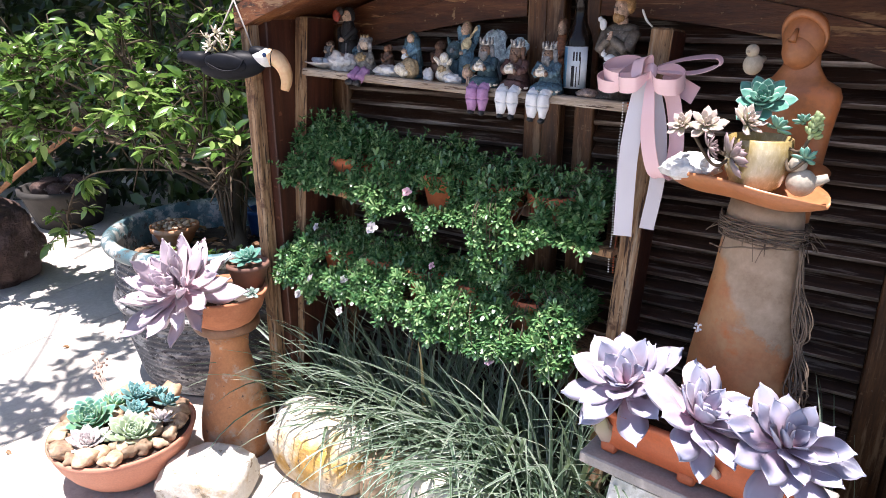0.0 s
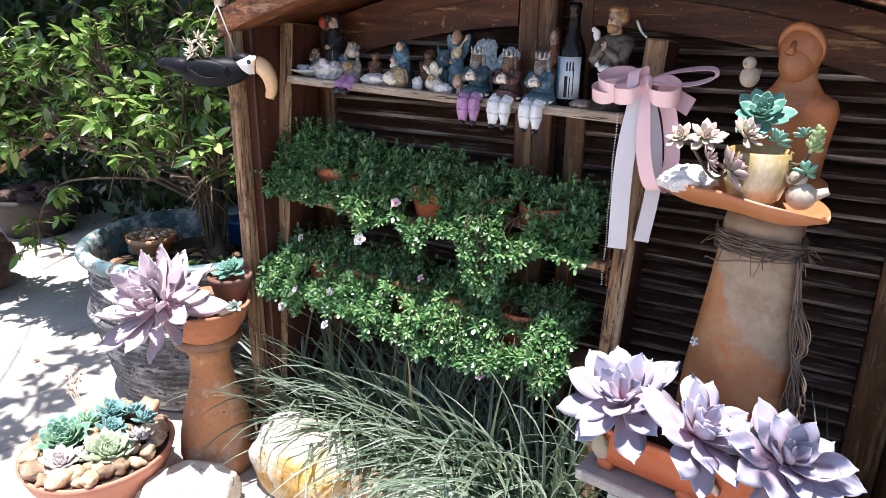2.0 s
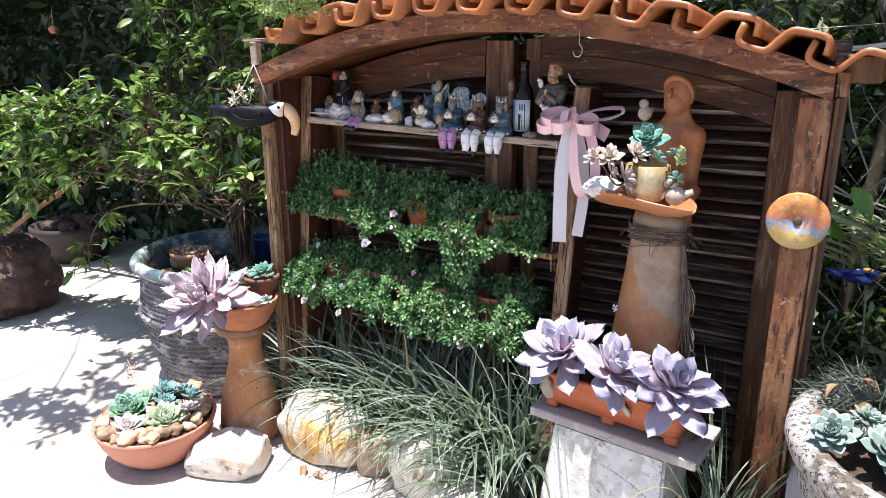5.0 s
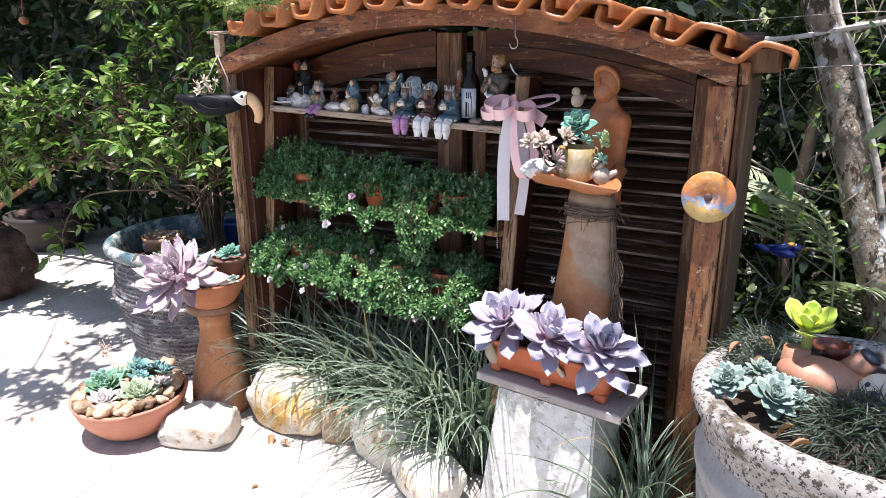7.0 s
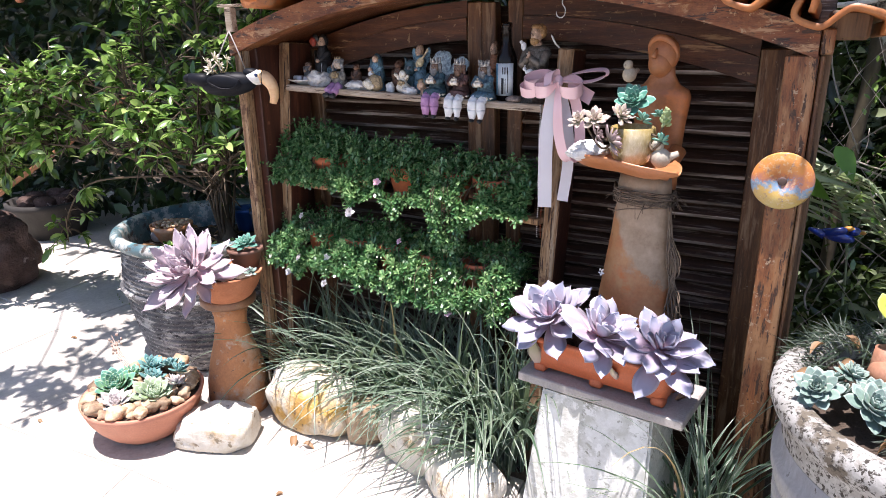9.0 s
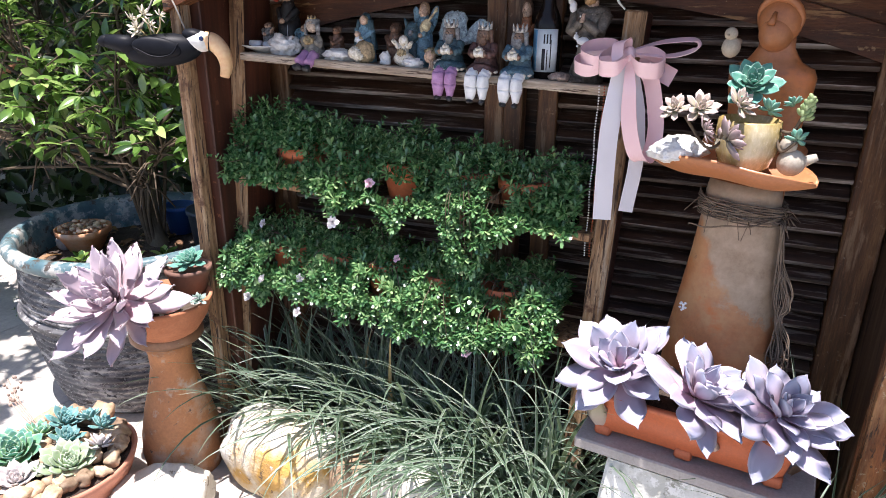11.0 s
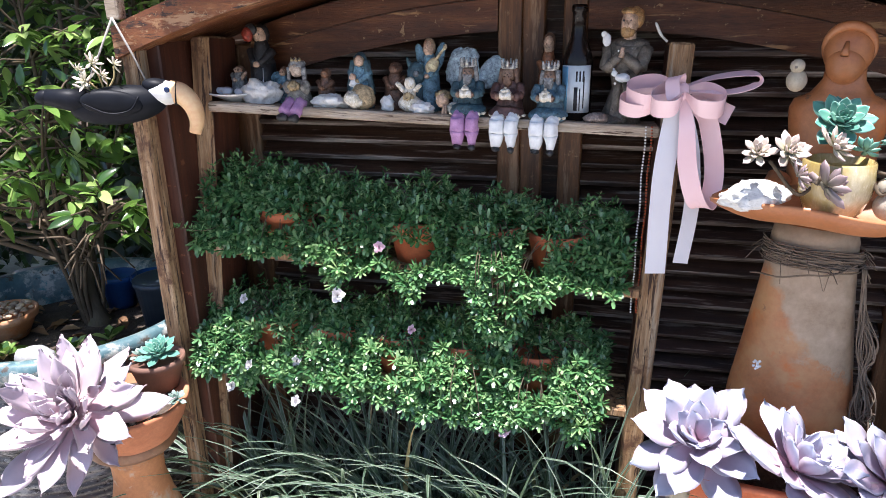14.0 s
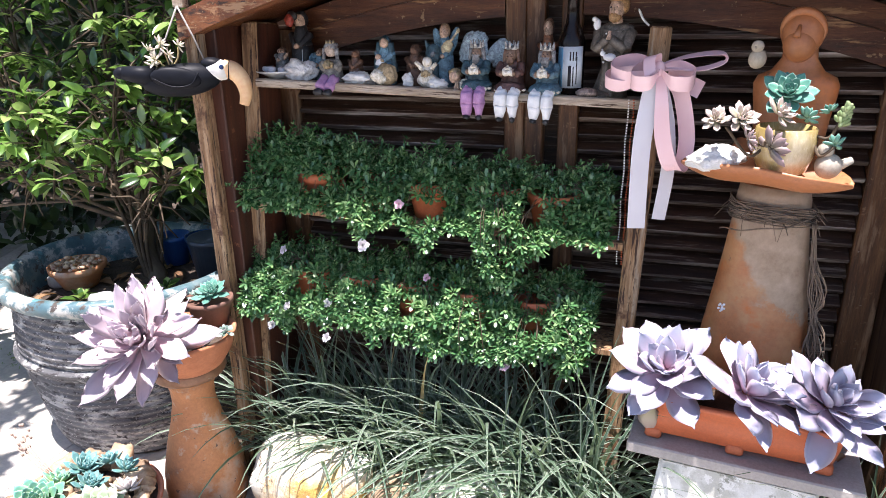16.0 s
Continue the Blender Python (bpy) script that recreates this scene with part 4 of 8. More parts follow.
for nm, x, y, up, r, n, base, mt, lb, seed in (
        ("jade_echeveria", -0.074, -0.046, 0.158, 0.062, 54, FLESHY_WIDE, JADE, "jade green rosette in the low bowl", 21),
        ("grey_echeveria", 0.010, -0.110, 0.150, 0.052, 42, FLESHY_LOW, GREYROS, "small silver-grey rosette in the low bowl", 22),
        ("pale_echeveria", 0.080, -0.020, 0.150, 0.066, 50, FLESHY_LOW, JADE_PALE, "pale green rosette in the low bowl", 23),
        ("blue_echeveria", -0.055, 0.085, 0.175, 0.046, 32, FLESHY_LOW, TEAL_LIGHT, "blue-green rosette in the low bowl", 24),
        ("blue_echeveria", 0.005, 0.040, 0.168, 0.040, 30, FLESHY_LOW, TEAL_LIGHT, "blue-green rosette in the low bowl", 25),
        ("blue_echeveria", 0.055, 0.110, 0.178, 0.036, 28, FLESHY_LOW, TEAL_LIGHT, "blue-green rosette in the low bowl", 26),
        ("lime_sedum", -0.090, 0.035, 0.158, 0.044, 26, FLESHY_LOW, JADE, "small green rosette in the low bowl", 27),
        ("pale_echeveria", 0.100, 0.060, 0.165, 0.040, 26, FLESHY_LOW, GREYROS, "small grey rosette in the low bowl", 28),
        ("lime_sedum", 0.040, -0.065, 0.152, 0.034, 24, FLESHY_LOW, JADE_PALE, "small pale green rosette in the low bowl", 29),
        ("blue_echeveria", -0.010, 0.125, 0.175, 0.036, 28, FLESHY_LOW, TEAL_LIGHT, "blue-green rosette in the low bowl", 30),
        ("lime_sedum", -0.120, 0.010, 0.150, 0.034, 24, FLESHY_LOW, JADE_PALE, "small pale green rosette in the low bowl", 33)):
    rosette(nm, BOWL @ pose(x, y, up + 0.006, 22, -6, seed * 20), n, r * 1.14, base, mt, lb, seed=seed, flat=10, steep=82, group="succulents in the low bowl")
rg = random.Random(31)
for i in range(27):
    a = radians(i * 13.3 - 10 + rg.uniform(-5, 5))
    d = rg.uniform(0.145, 0.176)
    s = rg.uniform(0.014, 0.034)
    x, y = d * math.cos(a), d * math.sin(a)
    rock("pebble", BOWL @ pose(x, y, 0.151 + s * 0.3, rg.uniform(-30, 30), rg.uniform(-30, 30), rg.uniform(0, 360)), (s * 1.3, s, s * 0.8), PEBBLE, "brown river pebble in the low bowl", i + 40, "pebble", 0.55, 3, square=0.3)
for i in range(34):
    s = rg.uniform(0.010, 0.020)
    rock("pebble", BOWL @ pose(rg.uniform(-0.11, 0.12), rg.uniform(-0.13, 0.11), 0.157, 0, 0, rg.uniform(0, 360)), (s * 1.6, s * 1.35, s), PEBBLE, "tan river pebble in the low bowl", i + 80, "pebble", 0.15, 2)
bm = bmesh.new()
for k in range(4):
    p = [(-0.11 + 0.01 * k, 0.05, 0.15), (-0.18 - 0.012 * k, 0.06 + 0.008 * k, 0.185 + 0.008 * k), (-0.26 - 0.022 * k, 0.08 + 0.018 * k, 0.205 + 0.006 * k)]
    tube(bm, curve_pts(p, 6), 0.0017, 5)
    for j in range(5):
        blob(bm, (p[2][0] + rg.uniform(0, 0.04), p[2][1] + rg.uniform(-0.02, 0.02), p[2][2] + rg.uniform(-0.02, 0.008)), (0.005, 0.004, 0.006), u=6, v=4)
tagged(part("dry_flower_stalk", bm, coarse("faded pink-brown stalk", [(0.34, 0.24, 0.19), (0.45, 0.34, 0.28)], 30, 200, 0.8), None, m=BOWL), "dried pinkish flower stalk of a succulent", "flower stalk")

# ---- stones by the bed ----
rock("white_stone", pose(-1.268, 0.960, 0.048, 0, 0, 24), (0.150, 0.108, 0.066), ROCK_W, "smooth pale quartz stone on the paving", 1, rough=0.28, square=0.9)
rock("ochre_stone", pose(-1.060, 1.195, 0.080, 0, 0, -4), (0.185, 0.120, 0.118), ROCK_Y, "rounded white and ochre field stone", 2, rough=0.2)
rock("brown_stone", pose(-0.845, 1.205, 0.06, 0, 0, 30), (0.085, 0.075, 0.085), ROCK_B, "brown field stone half under the grass", 3, rough=0.2)
rock("pale_stone", pose(-0.640, 1.180, 0.085, 0, 0, -10), (0.155, 0.105, 0.122), ROCK_W, "pale rough field stone under the grass", 4, rough=0.22)
rock("pale_stone", pose(-0.455, 1.085, 0.055, 0, 0, -30), (0.140, 0.095, 0.085), ROCK_W, "pale rough field stone beside the column", 5, rough=0.22)

# ---- big glazed pot ----
BARREL = pose(-1.800, 1.500, 0)
barrel = thing("glazed_tub", BARREL, "big weathered ribbed pot with a turquoise glazed rim", "plant pot")
prof = [(0, 0.0), (0.272, 0.0), (0.282, 0.01)]
for i in range(133):
    t = i / 132
    z = 0.012 + 0.465 * t
    r = 0.283 + 0.060 * math.sin(math.pi * 0.5 * min(1, t * 1.25)) ** 0.9 - 0.012 * max(0, t - 0.7) / 0.3
    r += 0.0030 * math.cos(t * math.pi * 2 * 22) + (0.013 if 0.60 < t < 0.655 else 0)
    prof.append((r, z))
bm = bmesh.new()
lathe(bm, prof, 72, wob=0.008)
part("tub", bm, GLAZE, barrel)
bm = bmesh.new()
lathe(bm, [(0.326, 0.474), (0.350, 0.478), (0.362, 0.490), (0.366, 0.506), (0.360, 0.520), (0.346, 0.527), (0.331, 0.524), (0.322, 0.510), (0.318, 0.44), (0.316, 0.40)], 72, wob=0.01)
part("rim", bm, TURQ, barrel, "thick worn turquoise rim")
bm = bmesh.new()
lathe(bm, [(0.317, 0.415), (0.2, 0.425), (0, 0.43)], 40)
part("soil", bm, SOIL, barrel)

# ---- grey cement pot ----
GPOT = pose(0.592, 1.010, 0)
gpot = thing("cement_pot", GPOT, "big grey-white cement pot stained with moss", "plant pot")
bm = bmesh.new()
lathe(bm, [(0, 0), (0.22, 0), (0.232, 0.015), (0.262, 0.15), (0.286, 0.30), (0.293, 0.36), (0.289, 0.365), (0.294, 0.37), (0.296, 0.40), (0.292, 0.405), (0.297, 0.41), (0.297, 0.43), (0.306, 0.440), (0.306, 0.462), (0.298, 0.472), (0.292, 0.50)], 80, wob=0.01)
part("pot", bm, CEMENT, gpot)
bm = bmesh.new()
lathe(bm, [(0.2925, 0.501), (0.298, 0.545), (0.316, 0.565), (0.324, 0.585), (0.322, 0.605), (0.306, 0.618), (0.284, 0.616), (0.272, 0.600), (0.268, 0.55), (0.26, 0.53)], 80, wob=0.012)
part("rim", bm, CEMENT_RIM, gpot, "rounded rim speckled black with moss")
bm = bmesh.new()
lathe(bm, [(0.270, 0.572), (0.18, 0.582), (0, 0.588)], 40)
part("soil", bm, SOIL, gpot)

# ---- left boulder ----
rock("boulder", pose(-3.43, 1.40, 0.17, 0, 0, 20), (0.33, 0.27, 0.25), ROCK_R, "big rough reddish brown boulder on the paving", 7, "boulder", 0.3, 5)

# ---- trailing plants on the shelf ----
MOSS_LEAF = (np.array([(-0.05, 0, 0), (0.05, 0, 0), (-0.175, 0.66, 0.03), (0.175, 0.66, 0.03), (-0.10, 0.97, 0.0), (0.10, 0.97, 0.0)]),
             np.array([(0, 1, 3, 2), (2, 3, 5, 4)]),
             np.array([(1, 0), (1, 0), (1, 0.5), (1, 0.5), (1, 1), (1, 1)]))
rgp = random.Random(77)


def sprig(mats, at, way, size, n=8):
    """A tip with a whorl of small leaves: an open outer ring and a few inner ones."""
    way = Vector(way).normalized()
    side = way.orthogonal().normalized()
    inner = n // 3
    for k in range(n):
        a = k * 6.283 / max(1, n - inner) + rgp.uniform(-0.3, 0.3)
        q = Matrix.Rotation(a, 3, way) @ side
        if k < n - inner:
            rise, s = rgp.uniform(0.25, 0.7), rgp.uniform(0.85, 1.15)
        else:
            rise, s = rgp.uniform(1.0, 1.8), rgp.uniform(0.5, 0.8)
        mats.append(np.array(aim(Vector(at), way * rise + q, size * s, rgp.uniform(-0.35, 0.35))))


def bump(x, at, wide):
    return math.exp(-((x - at) / wide) ** 2)


def crest(x, level):
    """Height of the foliage over its board."""
    lumps = 0.026 * noise.noise(Vector((x * 13, level * 5, 0))) + 0.016 * noise.noise(Vector((x * 31, level * 9, 3)))
    return (0.138 + 0.022 * bump(x, -1.10, 0.10) - 0.045 * max(0.0, x + 0.85) if level == 1 else 0.120 - 0.030 * max(0.0, x + 0.80)) + lumps


def fall_of(x, level):
    """How far the foliage hangs below the front edge of its board."""
    if level == 1:
        return -0.040 + 0.075 * bump(x, -0.90, 0.055) + 0.02 * noise.noise(Vector((x * 22, 3, 0))) + 0.095 * bump(x, -0.755, 0.045) + 0.165 * bump(x, -0.565, 0.065) + 0.030 * bump(x, -0.46, 0.05)
    return 0.028 + 0.020 * noise.noise(Vector((x * 16, 7, 0))) + 0.030 * bump(x, -0.62, 0.12) + 0.004 * bump(x, -0.44, 0.06)


TIPS = []    # where the leafy tips of all the shelf's plants are


def trailing_plant(x, x0, x1, level, label, bare=()):
    """A terracotta pot with a mound of leafy tips that covers its stretch of the board and spills over the edge."""
    org = on_shelf(x, 0.030, 0.001, level)
    top = thing("trailing_plant", Matrix.Translation(org), label, "potted plant", "trailing plants on the shelf")
    bm = bmesh.new()
    lathe(bm, [(0, 0), (0.044, 0), (0.057, 0.066), (0.062, 0.067), (0.063, 0.088), (0.057, 0.088), (0.054, 0.074), (0, 0.073)], 28)
    part("pot", bm, CLAY_RED, top)
    mats, stems = [], bmesh.new()

    def tip(wx, back, up, way, size, n=8):
        for bx, bz, bw, bh in bare:
            if back < 0.03 and ((wx - bx) / bw) ** 2 + ((up - bz) / bh) ** 2 < 1 + 0.5 * noise.noise(Vector((wx * 60, up * 60, 0))):
                return
        p = on_shelf(wx, back, up, level) - org
        if p.x * p.x + p.y * p.y < 0.062 ** 2 and p.z < 0.086:
            return
        sprig(mats, p, way, size, n)
        TIPS.append(p + org)
        if rgp.random() < 0.035:
            root = Vector((p.x * 0.2, min(0.0, p.y * 0.2), 0.080))
            mid = root.lerp(p, 0.5) + Vector((0, 0, 0.035))
            if p.z < 0.0:
                mid = Vector((p.x * 0.8, min(p.y, -0.062), 0.055))
            tube(stems, curve_pts([root, mid, p], 4), 0.0011, 4)

    w = x1 - x0
    for k in range(int(w * 5200)):
        wx = rgp.uniform(x0, x1)
        h, low = crest(wx, level), -fall_of(wx, level)
        # the outline of the mound from its back, over the top, down its front
        line = [(0.095, 0.03), (0.085, h * 0.80), (0.045, h), (-0.005, h * 0.86), (-0.052, h * 0.56), (-0.078, h * 0.22), (-0.082, min(0.0, low + 0.03)), (-0.072, low)]
        reach = 0.66 + 0.34 * max(0.0, min(1.0, (0.02 - low) / 0.06))
        line = [(p * reach if p < 0 else p, q) for p, q in line]
        t = rgp.random() ** 0.85 * (len(line) - 1)
        i = min(len(line) - 2, int(t))
        f = t - i
        b = line[i][0] + (line[i + 1][0] - line[i][0]) * f
        u = line[i][1] + (line[i + 1][1] - line[i][1]) * f
        if u < 0.012 and b > -0.04:
            continue
        lump = noise.noise(Vector((wx * 26, u * 24, level * 4 + b * 18)))
        if lump < -0.22 and rgp.random() < 0.75:
            continue
        deep = 0.040 * rgp.random() ** 2 - 0.020 * lump - (0.016 if rgp.random() < 0.10 else 0)
        cb, cu = 0.02 - b, max(0.02, h * 0.4) - u
        ln = math.hypot(cb, cu) + 1e-6
        b, u = b + cb / ln * deep, u + cu / ln * deep
        out = Vector((rgp.gauss(0, 0.30), (b - 0.02) / 0.11 - 0.45, 0.75 + (u - h * 0.4) / 0.09 * 0.5))
        out += Vector((0, rgp.gauss(0, 0.25), rgp.gauss(0, 0.25)))
        tip(wx, b, u, out, rgp.uniform(0.0155, 0.0225), 10)
    # single shoots that stand out of the outline
    for k in range(int(w * 130)):
        wx = rgp.uniform(x0, x1)
        h = crest(wx, level)
        b, ln = rgp.uniform(-0.03, 0.08), rgp.uniform(0.018, 0.042)
        d = Vector((rgp.gauss(0, 0.35), rgp.gauss(-0.1, 0.3), 1)).normalized()
        for j in range(4):
            tip(wx + d.x * ln * j / 3, b, h * (0.97 if b > 0 else 0.85) + d.z * ln * j / 3, d + Vector((rgp.gauss(0, 0.3), rgp.gauss(0, 0.3), 0)), rgp.uniform(0.011, 0.016), 6)
    part("stem_tangle", stems, TWIG, top, kind="stuff")
    v, f, u = scatter(MOSS_LEAF, mats)
    part("foliage", np_mesh("foliage", v, f, LEAF_MOSS, u), None, top, "dense small glossy green leaves", kind="stuff")
    return top


LB = "terracotta pot of dense trailing green plant spilling over the shelf edge"
for x, x0, x1, bare in ((-1.045, -1.218, -0.960, [(-1.045, 0.060, 0.032, 0.022)]), (-0.895, -0.960, -0.835, []), (-0.760, -0.835, -0.680, [(-0.775, 0.030, 0.040, 0.034), (-0.725, 0.042, 0.022, 0.026)]),
                        (-0.610, -0.680, -0.540, []), (-0.475, -0.540, -0.350, [(-0.515, 0.052, 0.034, 0.036)])):
    trailing_plant(x, x0, x1, 1, LB, bare)
for x, x0, x1, bare in ((-1.060, -1.215, -0.985, [(-1.055, 0.050, 0.032, 0.028)]), (-0.915, -0.985, -0.845, []), (-0.785, -0.845, -0.705, [(-0.785, 0.035, 0.026, 0.026)]),
                        (-0.640, -0.705, -0.560, []), (-0.490, -0.560, -0.355, [(-0.480, 0.035, 0.028, 0.026)])):
    trailing_plant(x, x0, x1, 2, LB, bare)
# a thin shoot reaching out past the upright
mats, stems = [], bmesh.new()
shoot = curve_pts([(-1.185, 1.315, 0.835), (-1.215, 1.290, 0.828), (-1.262, 1.270, 0.838)], 6)
tube(stems, shoot, 0.0012, 4)
for p in shoot[2:]:
    sprig(mats, p + Vector((rgp.gauss(0, 0.004), rgp.gauss(0, 0.004), 0.003)), (-0.5, -0.4, 0.8), 0.013, 7)
shoot_top = thing("plant_shoot", None, "thin leafy shoot reaching out of the shelf's plants", "plant shoot")
part("stem", stems, TWIG, shoot_top)
v, f, u = scatter(MOSS_LEAF, mats)
part("foliage", np_mesh("foliage", v, f, LEAF_MOSS, u), None, shoot_top, kind="stuff")

FLOWER_W = plain("white petals", (0.80, 0.76, 0.76), 0.5)
FLOWER_P = plain("pale pink petals", (0.82, 0.58, 0.66), 0.5)
PETAL = leaf_base(3, 0.85, 0.25, -0.15, 0.66)
for x, z, s, mt in ((-0.836, 0.815, 0.013, FLOWER_P), (-0.898, 0.714, 0.016, FLOWER_W), (-0.997, 0.450, 0.013, FLOWER_W), (-0.777, 0.643, 0.011, FLOWER_P), (-0.573, 0.458, 0.013, FLOWER_P),
                    (-1.154, 0.670, 0.012, FLOWER_W), (-1.112, 0.553, 0.012, FLOWER_W), (-1.018, 0.562, 0.012, FLOWER_W), (-1.182, 0.482, 0.012, FLOWER_W)):
    # each flower sits on the foremost leafy tip at its spot
    near = sorted(TIPS, key=lambda q: math.hypot(q.x - x, q.z - z) + 0.25 * q.y)[0]
    x, y, z = near.x * 0.6 + x * 0.4, near.y - 0.017, near.z * 0.6 + z * 0.4
    mm = [np.array(q) for q in rosette_mats(22, s, flat=0, steep=80, inner=0.5, seed=int(z * 1000))]
    v, f, u = scatter(PETAL, mm)
    white = mt is FLOWER_W
    tagged(part("small_flower", np_mesh("small_flower", v, f, mt, u), None, None, m=pose(x, y, z, 60, 0, rgp.uniform(-40, 40))),
           ("small white double flower among the trailing leaves" if white else "small pink double flower among the trailing leaves"), "flower", "flowers of the trailing plants")

# ---- striped grass ----
STRIPE, nt, p = start_material("white-edged grass blade")
uvn = nt.nodes.new("ShaderNodeTexCoord").outputs["UV"]
sp = nt.nodes.new("ShaderNodeSeparateXYZ")
nt.links.new(uvn, sp.inputs[0])
rnd = nt.nodes.new("ShaderNodeNewGeometry").outputs["Random Per Island"]
green = ramp(nt, rnd, [(0.036, 0.078, 0.050), (0.070, 0.125, 0.080), (0.11, 0.17, 0.115), (0.18, 0.235, 0.16)])
edge = ramp(nt, sp.outputs[0], [(0, 0, 0), (1, 1, 1)], [0.55, 0.80])
nt.links.new(mixed(nt, edge, green, ramp(nt, rnd, [(0.19, 0.24, 0.19), (0.48, 0.52, 0.46)])), p.inputs["Base Color"])
p.inputs["Roughness"].default_value = 0.38
thin = nt.nodes.new("ShaderNodeBsdfTranslucent")
thin.inputs[0].default_value = (0.30, 0.42, 0.22, 1)
both = nt.nodes.new("ShaderNodeMixShader")
both.inputs[0].default_value = 0.25
nt.links.new(p.outputs[0], both.inputs[1])
nt.links.new(thin.outputs[0], both.inputs[2])
nt.links.new(both.outputs[0], nt.nodes["Material Output"].inputs[0])
STRAW = leafy("straw coloured dry blades", [(0.34, 0.24, 0.10), (0.46, 0.36, 0.19)], 0.6, 0.2, (0.36, 0.26, 0.12))


def grass_clump(x, y, z, n, length, lean, label, name="striped_grass", dry=0.010, width=0.0078, rise=0.54):
    """Long narrow blades from one foot that stand up and arch over; rise is how steeply they start."""
    sets, drys = [], []
    for k in range(n):
        a = rgp.uniform(0, 2 * math.pi)
        d = Vector((math.cos(a), math.sin(a), 0)) * rgp.uniform(0.15, 1.0) + Vector(lean)
        ln = length * rgp.uniform(0.60, 1.15)
        pos = Vector((rgp.gauss(0, 0.030), rgp.gauss(0, 0.022), 0))
        vel = Vector((d.x * rise, d.y * rise * 0.85, 1)).normalized()
        segs = 10
        step = ln / segs
        fall = rgp.uniform(0.06, 0.28)
        vv, ff, uu = [], [], []
        side = Vector((-d.y, d.x, 0))
        side = side.normalized() if side.length > 0.01 else Vector((1, 0, 0))
        side = (side + Vector((0, 0, rgp.uniform(-0.4, 0.4)))).normalized()
        wide = width * rgp.uniform(0.75, 1.2)
        for i in range(segs + 1):
            t = i / segs
            w = wide * (0.55 + 0.6 * math.sin(math.pi * min(1, t * 1.1 + 0.12))) * (1 - t ** 5) * 0.5 + 0.0003
            nrm = vel.cross(side).normalized()
            vv += [pos - side * w, pos + nrm * w * 0.35, pos + side * w]
            uu += [(1, t), (0, t), (1, t)]
            if i:
                b = 3 * (i - 1)
                ff += [(b, b + 1, b + 4, b + 3), (b + 1, b + 2, b + 5, b + 4)]
            pos = pos + vel * step
            vel = (vel + Vector((d.x * 0.07, d.y * 0.07, -fall * (0.5 + t)))).normalized()
            if pos.z + z < 0.012:
                pos.z = 0.012 - z
                vel.z = abs(vel.z) * 0.05
        (drys if rgp.random() < dry else sets).append((np.array([tuple(q) for q in vv]), np.array(ff), np.array(uu)))
    top = thing(name, pose(x, y, z), label, "grass")
    v, f, u = joined(*sets)
    part("blades", np_mesh("blades", v, f, STRIPE, u), None, top, kind="stuff")
    if drys:
        v, f, u = joined(*drys)
        part("dry_blades", np_mesh("dry_blades", v, f, STRAW, u), None, top, kind="stuff")
    return top


GL = "clump of arching white-edged grass at the foot of the shelf"
for x, y, n, ln, lean in ((-1.18, 1.33, 70, 0.46, (-0.25, -0.15, 0)), (-1.07, 1.36, 80, 0.47, (-0.12, -0.12, 0)), (-0.96, 1.37, 80, 0.48, (0.0, -0.14, 0)), (-0.84, 1.36, 85, 0.50, (-0.05, -0.18, 0)), (-0.73, 1.34, 90, 0.54, (-0.05, -0.26, 0)),
                          (-0.61, 1.35, 90, 0.54, (0.0, -0.28, 0)), (-0.50, 1.33, 95, 0.54, (-0.05, -0.32, 0)), (-0.40, 1.22, 80, 0.48, (-0.25, -0.28, 0)), (-0.36, 1.34, 75, 0.56, (-0.05, -0.20, 0)),
                          (-0.56, 1.25, 50, 0.42, (-0.1, -0.30, 0)), (-0.80, 1.28, 34, 0.34, (-0.1, -0.25, 0))):
    grass_clump(x, y, 0.0, int(n * 1.1), ln * 1.06, lean, GL, width=0.0098)
grass_clump(0.155, 1.175, 0.0, 70, 0.60, (0.05, -0.2, 0), "clump of long striped grass between column and post", width=0.008)
grass_clump(0.165, 1.070, 0.0, 46, 0.44, (-0.1, -0.25, 0), "clump of long striped grass between column and post", width=0.008)
tagged(part("soil_mound", boxmesh("soil_mound", SOIL, -1.25, 0.30, 1.22, 1.60, -0.02, 0.012, bevel=0.006), None), "dark soil bed under the shelf and grass", "soil", kind="structure")

# ---- shrub in the tub ----
SHRUB_LEAF = leaf_base(5, 0.37, 0.18, 0.22, 0.5)


def branchy(mats, stems, start, ctrl, r0, r1, leaf, count, spread, droop=0.25, owner=None):
    """A bent branch with side twigs and leaves along its outer part."""
    pts = curve_pts([start] + ctrl, 8)
    own = bmesh.new() if owner else stems
    tube(own, pts, [r0 + (r1 - r0) * i / (len(pts) - 1) for i in range(len(pts))], 7)
    if owner:
        part("branch", own, TWIG, owner)
    for k in range(count):
        t = rgp.uniform(0.35, 1.0) ** 0.8
        p = pts[min(len(pts) - 1, int(t * (len(pts) - 1)))]
        d = Vector((rgp.gauss(0, 1), rgp.gauss(0, 1), rgp.gauss(0.1, 0.8))).normalized()
        tip = p + d * rgp.uniform(0.3, 1.0) * spread
        tube(stems, [p, p.lerp(tip, 0.5) + Vector((0, 0, 0.02)), tip], [0.004, 0.0028, 0.0018], 4)
        for j in range(rgp.randint(6, 10)):
            q = p.lerp(tip, rgp.uniform(0.45, 1.0))
            w = d * 0.6 + Vector((rgp.gauss(0, 0.7), rgp.gauss(0, 0.7), rgp.gauss(0.0, 0.38) - droop * 0.6))
            mats.append(np.array(aim(q, w, leaf * rgp.uniform(0.65, 1.2), rgp.gauss(0, 0.45))))


